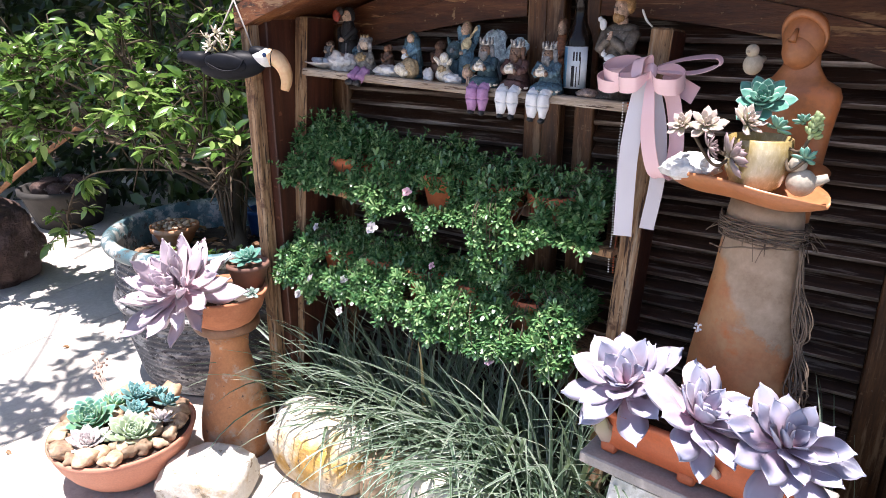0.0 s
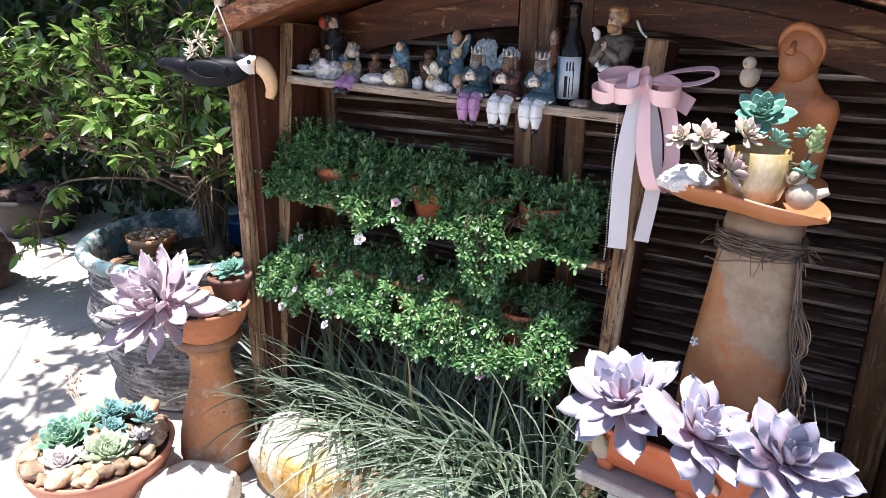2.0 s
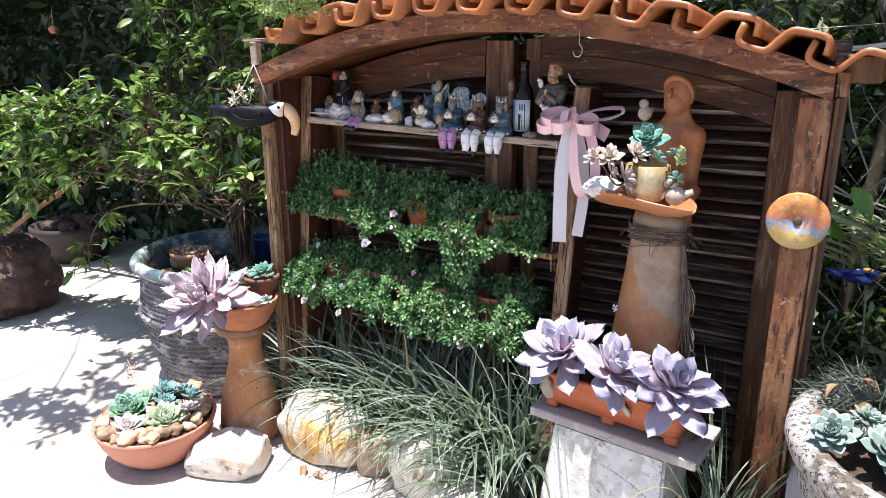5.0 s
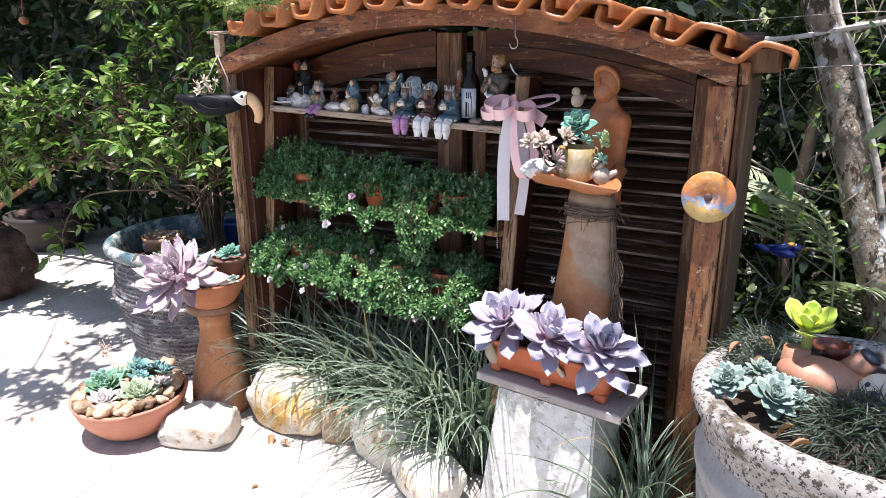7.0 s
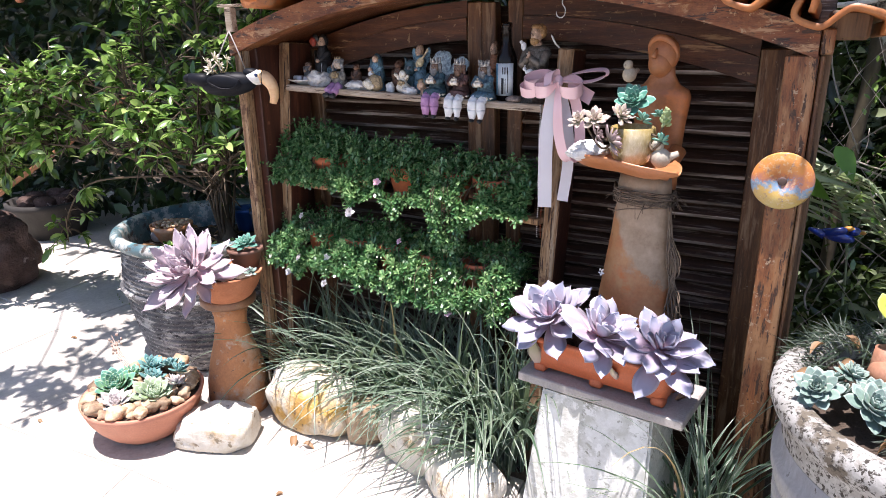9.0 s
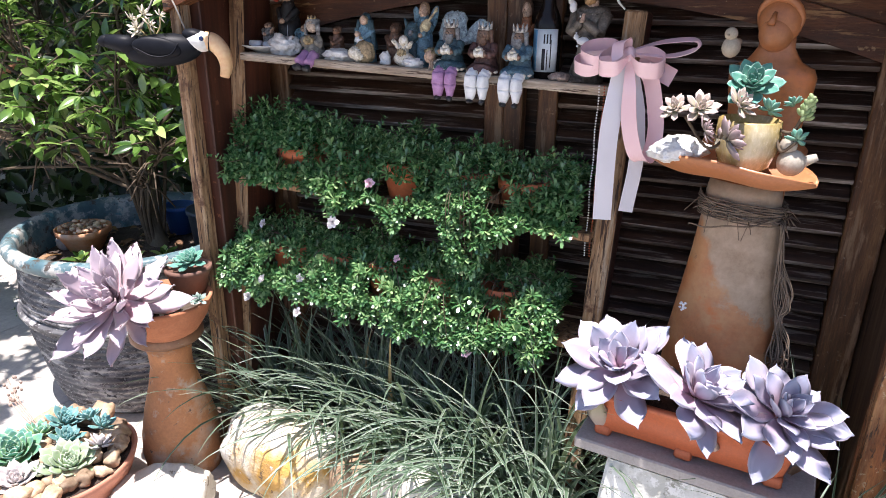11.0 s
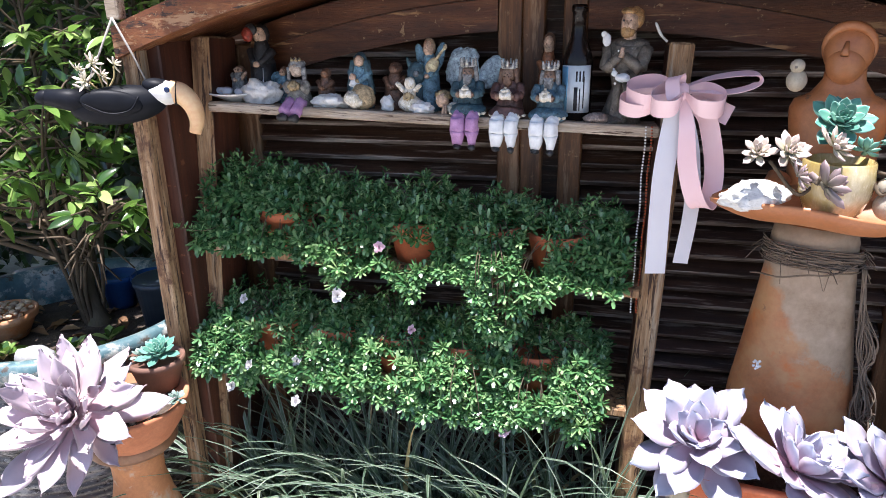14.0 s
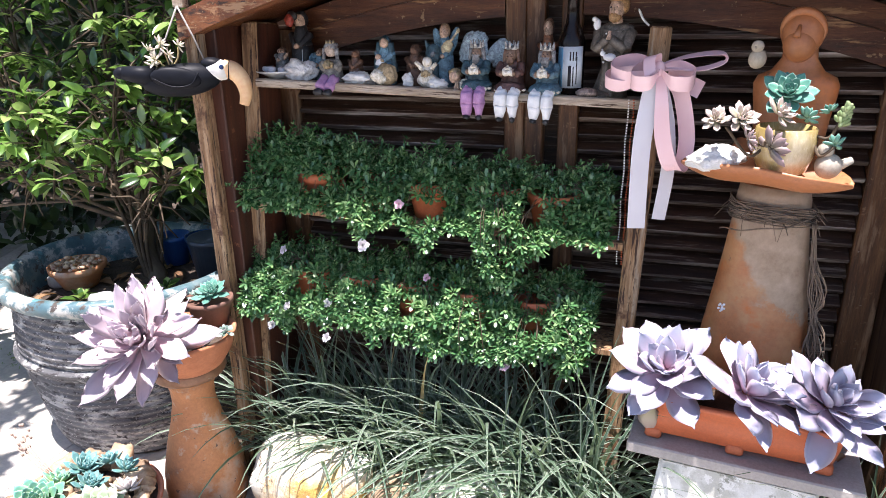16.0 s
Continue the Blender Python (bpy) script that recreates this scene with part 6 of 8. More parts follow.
# ---- toucan ----
BLACK = plain("satin black paint", (0.011, 0.012, 0.016), 0.45)
BLACK.node_tree.nodes["Principled BSDF"].inputs["Specular IOR Level"].default_value = 0.1
WHITE = plain("white paint", (0.72, 0.71, 0.68), 0.4)
PEACH = coarse("peach beak paint", [(0.72, 0.42, 0.20), (0.75, 0.50, 0.29)], 12, 90, 0.45, 0.15, 0.001, specks=[((0.25, 0.15, 0.10), 60, 0.68, 0.73)])
NAVY = plain("navy eye paint", (0.012, 0.03, 0.10), 0.2)
TOUCAN = pose(-1.282, 1.216, 1.098, 0, 0, 30) @ Matrix.Scale(0.83, 4)
toucan = thing("toucan_planter", TOUCAN, "hanging black and white toucan-shaped planter with a peach beak", "planter")
bm = bmesh.new()
blob(bm, (-0.020, 0, -0.006), (0.102, 0.040, 0.043), (0, -4, 0), 0, 28, 18)
limb(bm, (-0.085, 0, 0.004), (-0.165, 0, 0.018), 0.030, 0.017, 0, 14)
blob(bm, (-0.165, 0, 0.018), (0.022, 0.017, 0.016), (0, -10, 0), 0)
part("body", bm, BLACK, toucan, "satin black body")
for s in (-1, 1):
    bm = bmesh.new()
    blob(bm, (-0.030, s * 0.031, 0.002), (0.064, 0.014, 0.028), (0, 8, 0), 0, 22, 12)
    tube(bm, curve_pts([(0.026, s * 0.037, 0.014), (0.004, s * 0.044, -0.014), (-0.04, s * 0.046, -0.018), (-0.088, s * 0.036, 0.004)], 6), 0.0022, 5)
    part("wing", bm, BLACK, toucan)
bm = bmesh.new()
blob(bm, (0.074, 0, 0.017), (0.038, 0.029, 0.028), (0, 12, 0), 0, 22, 14)
head = part("head", bm, WHITE, toucan, "white head")
bm = bmesh.new()
blob(bm, (0.066, 0, 0.029), (0.036, 0.024, 0.0195), (0, 14, 0), 0, 20, 12)
part("cap", bm, BLACK, head, "black crown of the head")
bm = bmesh.new()
bk = curve_pts([(0.088, 0, 0.018), (0.112, 0, 0.012), (0.132, 0, -0.014), (0.138, 0, -0.048), (0.130, 0, -0.078)], 6)
tube(bm, bk, [0.026 - 0.013 * (i / (len(bk) - 1)) ** 1.5 for i in range(len(bk))], 14)
part("beak", bm, PEACH, toucan, "curved peach beak")
bm = bmesh.new()
tube(bm, [(0.101 + 0.003 * math.cos(a), -0.0245 * math.sin(a), 0.014 + 0.0265 * math.cos(a)) for a in [radians(x) for x in range(0, 361, 20)]], 0.0018, 5)
part("beak_band", bm, BLACK, toucan)
for s in (-1, 1):
    bm = bmesh.new()
    blob(bm, (0.084, s * 0.0265, 0.025), (0.0065, 0.003, 0.0065), (0, 0, 0), 0, 12, 8)
    part("eye", bm, NAVY, head)
CORD = coarse("grey-white cotton cord", [(0.22, 0.20, 0.18), (0.38, 0.35, 0.32)], 60, 300, 0.9, 0.5, 0.001)
bm = bmesh.new()
top_at = Vector((-0.012, 0.034, 0.178))
for end in ((0.045, 0.0, 0.034), (-0.085, 0.0, 0.028)):
    tube(bm, [end, top_at.lerp(Vector(end), 0.5) + Vector((0.002, -0.004, 0)), top_at], 0.0026, 6)
tagged(part("hanging_cord", bm, CORD, None, m=TOUCAN), "knotted pale cord holding the toucan planter", "cord")
rg = random.Random(8)
for k, (x, z, r) in enumerate(((-0.078, 0.050, 0.028), (-0.060, 0.086, 0.026), (-0.044, 0.060, 0.022), (-0.090, 0.072, 0.022), (-0.016, 0.082, 0.020), (-0.084, 0.032, 0.024))):
    rosette("graptopetalum", TOUCAN @ pose(x, -0.018 + 0.01 * (k % 2), z, 58, rg.uniform(-30, 20), k * 40), 15, r, FLESHY_THIN, STARCREAM, "small cream star rosette growing in the toucan planter", seed=k + 60, flat=0, steep=70, group="rosettes in the toucan planter")
bm = bmesh.new()
for x, z in ((-0.072, 0.046), (-0.058, 0.082), (-0.040, 0.060), (-0.018, 0.078)):
    tube(bm, curve_pts([(-0.045, 0, 0.02), (x * 0.7 - 0.01, -0.004, z * 0.6 + 0.005), (x, -0.008, z)], 5), 0.0022, 5)
tagged(part("succulent_stems", bm, coarse("yellowish stems", [(0.36, 0.28, 0.12), (0.48, 0.38, 0.18)], 30, 200, 0.7), None, m=TOUCAN), "pale yellow stems in the toucan planter", "stems")

# ---- ribbon bow and bead strings ----
SATIN = coarse("pale pink satin", [(0.78, 0.50, 0.53), (0.84, 0.60, 0.62)], 6, 500, 0.24, 0.0, 0.0003, grain=0.03)
SATIN_B = coarse("whitish satin back", [(0.60, 0.58, 0.62), (0.68, 0.66, 0.69)], 6, 500, 0.5, 0.1, 0.0003, grain=0.1)


def ribbon(ctrl, wide, wdir, n=10, pinch=(0.0, 0.0)):
    """A satin band along a curve; pinch gathers its first and last stretch into the knot."""
    bm = bmesh.new()
    pts = curve_pts(ctrl, n)
    w0 = Vector(wdir).normalized()
    prev = None
    for i, p in enumerate(pts):
        t = i / (len(pts) - 1)
        d = (pts[min(i + 1, len(pts) - 1)] - pts[max(i - 1, 0)]).normalized()
        snug = 1 - pinch[0] * max(0.0, 1 - t / 0.28) ** 1.5 - pinch[1] * max(0.0, 1 - (1 - t) / 0.28) ** 1.5
        w = (w0 - d * w0.dot(d)).normalized() * wide / 2 * snug
        nn = d.cross(w).normalized() * 0.0006
        ring = [bm.verts.new(p + w + nn), bm.verts.new(p - w + nn), bm.verts.new(p - w - nn), bm.verts.new(p + w - nn)]
        if prev:
            for k in range(4):
                bm.faces.new((prev[k], prev[(k + 1) % 4], ring[(k + 1) % 4], ring[k]))
        else:
            bm.faces.new(ring[::-1])
        prev = ring
    bm.faces.new(prev)
    return bm


BOW = pose(-0.299, 1.340, 1.114) @ Matrix.Diagonal((0.93, 0.95, 1.0, 1))
bow = thing("ribbon_bow", BOW, "big pale pink satin ribbon bow tied on the shelf post", "ribbon")
loops = (([(0, 0, 0.004), (-0.040, 0.022, 0.014), (-0.086, 0.012, 0.008), (-0.096, -0.014, -0.006), (-0.064, -0.036, -0.014), (-0.015, -0.020, -0.004)], 0.030, (0, -0.35, 1)),
         ([(0, 0, -0.004), (-0.050, 0.020, -0.006), (-0.098, 0.006, -0.012), (-0.106, -0.018, -0.024), (-0.070, -0.030, -0.030), (-0.015, -0.016, -0.012)], 0.026, (0, -0.45, 1)),
         ([(0, 0, 0.002), (-0.024, 0.004, 0.006), (-0.052, -0.020, -0.010), (-0.048, -0.052, -0.022), (-0.014, -0.058, -0.020), (0.002, -0.020, -0.002)], 0.031, (0, -0.40, 1)),
         ([(0.004, 0, 0.002), (0.038, 0.002, 0.004), (0.070, -0.020, -0.008), (0.062, -0.050, -0.022), (0.026, -0.054, -0.020), (0.004, -0.020, -0.002)], 0.031, (0, -0.40, 1)),
         ([(0, -0.010, 0.010), (-0.008, -0.014, 0.026), (-0.020, -0.030, 0.020), (-0.016, -0.046, -0.006), (-0.002, -0.030, -0.004)], 0.024, (1, -0.2, 0.25)),
         ([(0.008, 0.004, 0.010), (0.060, 0.010, 0.024), (0.116, 0.000, 0.030), (0.124, -0.014, 0.016), (0.080, -0.014, 0.002), (0.010, -0.010, 0.002)], 0.020, (0.02, 1, 0.35)),
         ([(0.020, 0.012, -0.006), (0.055, 0.014, -0.026), (0.088, 0.004, -0.040)], 0.034, (0.55, 0.1, 1)))
for ctrl, w, wd in loops:
    part("loop", ribbon(ctrl, w, wd, 18, (0.70, 0.70 if len(ctrl) > 3 else 0.0)), SATIN, bow, smooth=False)
for ctrl, w, wd, mt, lb in (([(-0.002, -0.012, 0), (-0.012, -0.026, -0.05), (-0.022, -0.034, -0.15), (-0.020, -0.034, -0.318)], 0.038, (1, 0.15, 0), SATIN_B, "whitish hanging ribbon tail"),
                            ([(0.002, -0.014, 0), (0.010, -0.040, -0.05), (0.018, -0.048, -0.12), (0.038, -0.050, -0.178), (0.060, -0.036, -0.185), (0.068, -0.020, -0.13), (0.050, -0.012, -0.05), (0.030, -0.008, -0.02)], 0.034, (1, -0.35, 0.1), SATIN, "curling pink ribbon tail"),
                            ([(0.012, -0.006, -0.02), (0.030, -0.010, -0.12), (0.036, -0.014, -0.20), (0.026, -0.020, -0.300)], 0.030, (1, 0.35, 0), SATIN_B, "whitish hanging ribbon tail")):
    part("tail", ribbon(ctrl, w, wd, 16, (0.65, 0.0)), mt, bow, lb, smooth=False)
bm = bmesh.new()
blob(bm, (0, -0.012, 0.0), (0.014, 0.012, 0.016), u=12, v=8, rough=0.2)
part("knot", bm, SATIN, bow)
for x, c, lb in ((-0.352, WHITE, "thin string of tiny white beads hanging from the shelf"), (-0.342, plain("orange-red bead", (0.45, 0.09, 0.03), 0.3), "thin string of tiny red beads hanging from the shelf")):
    bm = bmesh.new()
    for k in range(64):
        bmesh.ops.create_icosphere(bm, subdivisions=1, radius=0.0021, matrix=Matrix.Translation((0.001 * math.sin(k * 0.3), 0, -k * 0.0056)))
    tagged(part("bead_string", bm, c, None, m=pose(x, 1.346, 1.052), kind="stuff"), lb, "beads")

# ---- glass jar ----
GLASS, nt, p = start_material("clear glass")
p.inputs["Transmission Weight"].default_value, p.inputs["Roughness"].default_value, p.inputs["IOR"].default_value = 1.0, 0.03, 1.45
jar = thing("glass_jar", Matrix.Translation(on_shelf(-0.375, 0.03, 0.001, 1)), "small clear glass jar at the end of the shelf", "jar")
bm = bmesh.new()
lathe(bm, [(0, 0), (0.019, 0), (0.021, 0.004), (0.021, 0.058), (0.015, 0.070), (0.016, 0.078), (0.014, 0.078), (0.013, 0.070), (0.019, 0.057), (0.019, 0.005), (0, 0.004)], 28)
part("body", bm, GLASS, jar)

# ---- bottle ----
bottle = thing("beer_bottle", Matrix.Translation(on_shelf(-0.478, 0.045, 0.0, 0)), "dark brown glass beer bottle with a white and blue label", "bottle")
bm = bmesh.new()
lathe(bm, [(0, 0), (0.025, 0), (0.028, 0.004), (0.028, 0.108), (0.024, 0.124), (0.015, 0.145), (0.0125, 0.165), (0.0125, 0.190), (0.0145, 0.192), (0.0145, 0.200), (0.012, 0.204), (0, 0.204)], 32)
BROWNGLASS = plain("brown-black bottle glass", (0.010, 0.007, 0.006), 0.12)
BROWNGLASS.node_tree.nodes["Principled BSDF"].inputs["Specular IOR Level"].default_value = 0.25
part("glass", bm, BROWNGLASS, bottle)


def wrap(r, a0, a1, z0, z1, n=14):
    bm = bmesh.new()
    vs = []
    for i in range(n + 1):
        a = radians(a0 + (a1 - a0) * i / n)
        vs.append([bm.verts.new((rr * math.sin(a), -rr * math.cos(a), z)) for rr, z in ((r, z0), (r, z1), (r - 0.0006, z1), (r - 0.0006, z0))])
    for a, b in zip(vs, vs[1:]):
        for k in range(4):
            bm.faces.new((a[k], b[k], b[(k + 1) % 4], a[(k + 1) % 4]))
    bm.faces.new(vs[0])
    bm.faces.new(vs[-1][::-1])
    return bm


part("label", wrap(0.0288, -62, 62, 0.016, 0.100, 18), plain("pale blue-white paper", (0.62, 0.68, 0.72), 0.6), bottle)
lab = plain("black print", (0.02, 0.02, 0.025), 0.6)
blu = plain("blue print", (0.14, 0.36, 0.55), 0.6)
part("label_band", wrap(0.0292, -61, -30, 0.018, 0.098, 6), blu, bottle)
part("label_bar", wrap(0.0292, -5, 8, 0.020, 0.062, 4), lab, bottle)
part("label_bar", wrap(0.0292, 14, 18, 0.020, 0.060, 2), lab, bottle)
part("label_bar", wrap(0.0292, 28, 32, 0.024, 0.080, 2), lab, bottle)
for a in (0, 12, 24):
    part("label_mark", wrap(0.0292, a, a + 6, 0.072, 0.090, 2), lab, bottle)

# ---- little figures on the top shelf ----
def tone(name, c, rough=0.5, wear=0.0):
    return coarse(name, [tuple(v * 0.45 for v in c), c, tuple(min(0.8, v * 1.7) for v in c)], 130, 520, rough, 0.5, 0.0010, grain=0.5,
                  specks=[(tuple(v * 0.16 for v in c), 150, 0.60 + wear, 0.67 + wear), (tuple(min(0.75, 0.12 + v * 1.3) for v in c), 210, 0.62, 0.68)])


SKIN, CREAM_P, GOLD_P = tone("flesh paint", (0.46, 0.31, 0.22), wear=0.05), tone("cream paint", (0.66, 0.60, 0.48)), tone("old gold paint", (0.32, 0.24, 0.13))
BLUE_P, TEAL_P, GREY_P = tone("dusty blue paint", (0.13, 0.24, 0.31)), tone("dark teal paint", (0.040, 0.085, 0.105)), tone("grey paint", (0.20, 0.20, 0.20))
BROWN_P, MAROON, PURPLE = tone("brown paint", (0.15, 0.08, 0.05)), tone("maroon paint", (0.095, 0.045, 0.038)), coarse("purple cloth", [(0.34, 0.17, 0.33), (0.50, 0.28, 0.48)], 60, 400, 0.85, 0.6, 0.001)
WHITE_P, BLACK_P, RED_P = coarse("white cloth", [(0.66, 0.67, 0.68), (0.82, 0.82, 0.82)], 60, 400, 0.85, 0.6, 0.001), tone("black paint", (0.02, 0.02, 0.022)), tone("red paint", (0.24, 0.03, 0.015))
QUARTZ = coarse("milky quartz", [(0.58, 0.55, 0.51), (0.74, 0.72, 0.69), (0.82, 0.81, 0.79)], 40, 110, 0.3, 0.9, 0.004, coat=0.3)


def figurine(name, label, x, back, spec, mats, up=0.0, turn=0.0, scale=1.0, category="figurine"):
    bm = bmesh.new()
    for s in spec:
        if s[0] == "b":
            blob(bm, s[2], s[3], s[4] if len(s) > 4 else (0, 0, 0), s[1], 14, 9, s[5] if len(s) > 5 else 0.0, x * 50)
        elif s[0] == "l":
            limb(bm, s[2], s[3], s[4], s[5], s[1], 10)
        elif s[0] == "k":       # crown of points
            before = set(bm.faces)
            c, r, h = s[2], s[3], s[4]
            for i in range(6):
                a = i * math.pi / 3
                tube(bm, [(c[0] + r * math.cos(a), c[1] + r * math.sin(a), c[2]), (c[0] + r * 1.15 * math.cos(a), c[1] + r * 1.15 * math.sin(a), c[2] + h)], [r * 0.5, r * 0.12], 5)
            for fc in set(bm.faces) - before:
                fc.material_index = s[1]
    bmesh.ops.subdivide_edges(bm, edges=bm.edges[:], cuts=1, use_grid_fill=True)
    bm.normal_update()
    for v in bm.verts:
        q = v.co + Vector((x, 0, 0))
        v.co = v.co + v.normal * (0.0013 * noise.noise(q * 130) + 0.0008 * noise.noise(q * 330) + 0.0014 * math.sin(math.atan2(v.co.y, v.co.x) * 14) * (1 if v.co.z < 0.05 else 0))
    at = on_shelf(x, back, up, 0)
    return tagged(part(name, bm, mats, None, m=Matrix.Translation(at) @ pose(0, 0, 0, 0, 0, turn) @ Matrix.Scale(scale, 4)), label, category, "little figures on the shelf")


def king(x, cloth, legs, beard, label, turn):
    """A little crowned king sitting on the shelf's edge, a gift in his lap and cloth legs hanging down."""
    points = [("l", 6, (0.0120 * math.cos(t), 0.002 + 0.0120 * math.sin(t), 0.091), (0.0150 * math.cos(t), 0.002 + 0.0150 * math.sin(t), 0.105), 0.0036, 0.0008) for t in [k * math.pi / 4 for k in range(8)]]
    flecks = [("b", 4, (0.031 * math.cos(t), -0.006 + 0.024 * math.sin(t), 0.007), (0.0040, 0.0035, 0.0026)) for t in [math.pi + k * math.pi / 9 for k in range(10)]]
    both = [q for g in (-1, 1) for q in (
        ("l", 0, (g * 0.021, 0.002, 0.059), (g * 0.024, -0.010, 0.044), 0.0090, 0.0085), ("l", 0, (g * 0.024, -0.010, 0.044), (g * 0.014, -0.024, 0.041), 0.0085, 0.0070), ("b", 2, (g * 0.0125, -0.027, 0.042), (0.0050, 0.0050, 0.0055)),
        ("l", 3, (g * 0.0115, 0.004, 0.088), (g * 0.0165, 0.002, 0.056), 0.0062, 0.0040), ("b", 3, (g * 0.0045, -0.0115, 0.0735), (0.0052, 0.0030, 0.0022), (0, g * -18, 0)), ("b", 5, (g * 0.0042, -0.0115, 0.0815), (0.0012, 0.0010, 0.0012)),
        ("l", 1, (g * 0.0125, -0.018, 0.006), (g * 0.0130, -0.034, -0.002), 0.0110, 0.0125), ("l", 1, (g * 0.0130, -0.035, 0.001), (g * 0.0132, -0.036, -0.022), 0.0122, 0.0136), ("l", 1, (g * 0.0132, -0.036, -0.022), (g * 0.0138, -0.036, -0.047), 0.0136, 0.0080),
        ("b", 5, (g * 0.0140, -0.041, -0.051), (0.0074, 0.0120, 0.0050)))]
    figurine("seated_figurine", label, x, -0.004, [
        ("l", 0, (0, 0.010, 0.0), (0, 0.008, 0.056), 0.030, 0.016), ("b", 0, (0, -0.006, 0.011), (0.034, 0.027, 0.014), (0, 0, 0), 0.22), ("b", 0, (0, 0.006, 0.057), (0.022, 0.014, 0.013), (0, 0, 0), 0.1),
        ("b", 2, (0, -0.001, 0.078), (0.0112, 0.0116, 0.0135)), ("b", 3, (0, 0.007, 0.079), (0.0140, 0.0100, 0.0170), (0, 0, 0), 0.15), ("b", 3, (0, -0.0085, 0.067), (0.0085, 0.0070, 0.0110), (10, 0, 0), 0.2), ("b", 2, (0, -0.0130, 0.0775), (0.0022, 0.0026, 0.0026)),
        ("l", 4, (-0.0105, -0.029, 0.044), (0.0105, -0.029, 0.044), 0.0076, 0.0076), ("b", 4, (0, -0.029, 0.0525), (0.0080, 0.0065, 0.0042)), ("b", 4, (0, -0.029, 0.0570), (0.0028, 0.0028, 0.0028)),
        ("b", 6, (0, 0.002, 0.0905), (0.0132, 0.0132, 0.0036)), ("b", 4, (0, -0.0122, 0.0950), (0.0022, 0.0018, 0.0030))] + both + points + flecks,
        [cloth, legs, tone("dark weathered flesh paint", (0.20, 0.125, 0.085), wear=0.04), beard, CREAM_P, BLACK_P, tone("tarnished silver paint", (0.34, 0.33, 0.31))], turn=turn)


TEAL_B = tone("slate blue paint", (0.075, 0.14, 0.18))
king(-0.672, TEAL_P, PURPLE, GREY_P, "seated crowned king figurine with dangling purple legs", 0)
king(-0.597, MAROON, WHITE_P, BROWN_P, "seated crowned king figurine in maroon with dangling white legs", -4)
king(-0.523, TEAL_B, WHITE_P, GREY_P, "seated crowned king figurine in blue with dangling white legs", -8)
figurine("seated_figurine", "seated doll figurine with dangling purple trousers", -1.022, 0.006, [
    ("l", 0, (0, 0.012, 0), (0, 0.012, 0.05), 0.028, 0.016), ("b", 2, (0, 0.008, 0.070), (0.014, 0.013, 0.015)), ("b", 3, (0, 0.012, 0.078), (0.017, 0.015, 0.013), (0, 0, 0), 0.3), ("k", 4, (0, 0.008, 0.086), 0.008, 0.007), ("b", 4, (0, -0.010, 0.040), (0.012, 0.010, 0.010), (0, 0, 0), 0.2), ("l", 3, (-0.014, 0.008, 0.074), (-0.017, 0.006, 0.050), 0.006, 0.004), ("l", 3, (0.014, 0.008, 0.074), (0.017, 0.006, 0.050), 0.006, 0.004),
    ("b", 0, (-0.018, 0.004, 0.036), (0.010, 0.010, 0.014)), ("b", 0, (0.018, 0.004, 0.036), (0.010, 0.010, 0.014)),
    ("l", 1, (-0.010, -0.006, 0.008), (-0.014, -0.032, -0.010), 0.013, 0.012), ("l", 1, (0.012, -0.006, 0.008), (0.008, -0.032, -0.012), 0.013, 0.012), ("b", 5, (-0.016, -0.038, -0.018), (0.011, 0.010, 0.008)), ("b", 5, (0.008, -0.038, -0.020), (0.011, 0.010, 0.008))],
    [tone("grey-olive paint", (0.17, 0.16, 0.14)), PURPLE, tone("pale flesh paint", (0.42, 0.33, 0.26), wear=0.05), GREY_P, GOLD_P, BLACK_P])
robe = lambda h, r: [("l", 0, (0, 0, 0), (0, 0, h * 0.5), r, r * 0.85), ("l", 0, (0, 0, h * 0.5), (0, 0, h * 0.8), r * 0.85, r * 0.4), ("b", 1, (0, -0.003, h * 0.86), (r * 0.46, r * 0.44, h * 0.11)), ("b", 2, (0, 0.004, h * 0.88), (r * 0.55, r * 0.5, h * 0.13)),
                     ("l", 0, (-r * 0.8, 0, h * 0.66), (-r * 0.2, -r * 0.9, h * 0.5), r * 0.3, r * 0.22), ("l", 0, (r * 0.8, 0, h * 0.66), (r * 0.2, -r * 0.9, h * 0.5), r * 0.3, r * 0.22), ("b", 1, (0, -r * 0.95, h * 0.5), (r * 0.25, r * 0.2, r * 0.22)), ("b", 2, (-r * 0.16, -0.003 - r * 0.43, h * 0.875), (0.0012, 0.001, 0.0014)), ("b", 2, (r * 0.16, -0.003 - r * 0.43, h * 0.875), (0.0012, 0.001, 0.0014))]
figurine("hooded_figurine", "dark hooded monk figurine with a red bird", -1.126, 0.078, robe(0.156, 0.031) + [("b", 3, (-0.016, -0.026, 0.136), (0.012, 0.009, 0.015)), ("b", 0, (-0.012, -0.018, 0.146), (0.014, 0.010, 0.012)), ("l", 4, (0.012, -0.026, 0.07), (0.010, -0.028, 0.03), 0.0012, 0.001)], [BLACK_P, SKIN, BLACK_P, RED_P, WHITE_P])
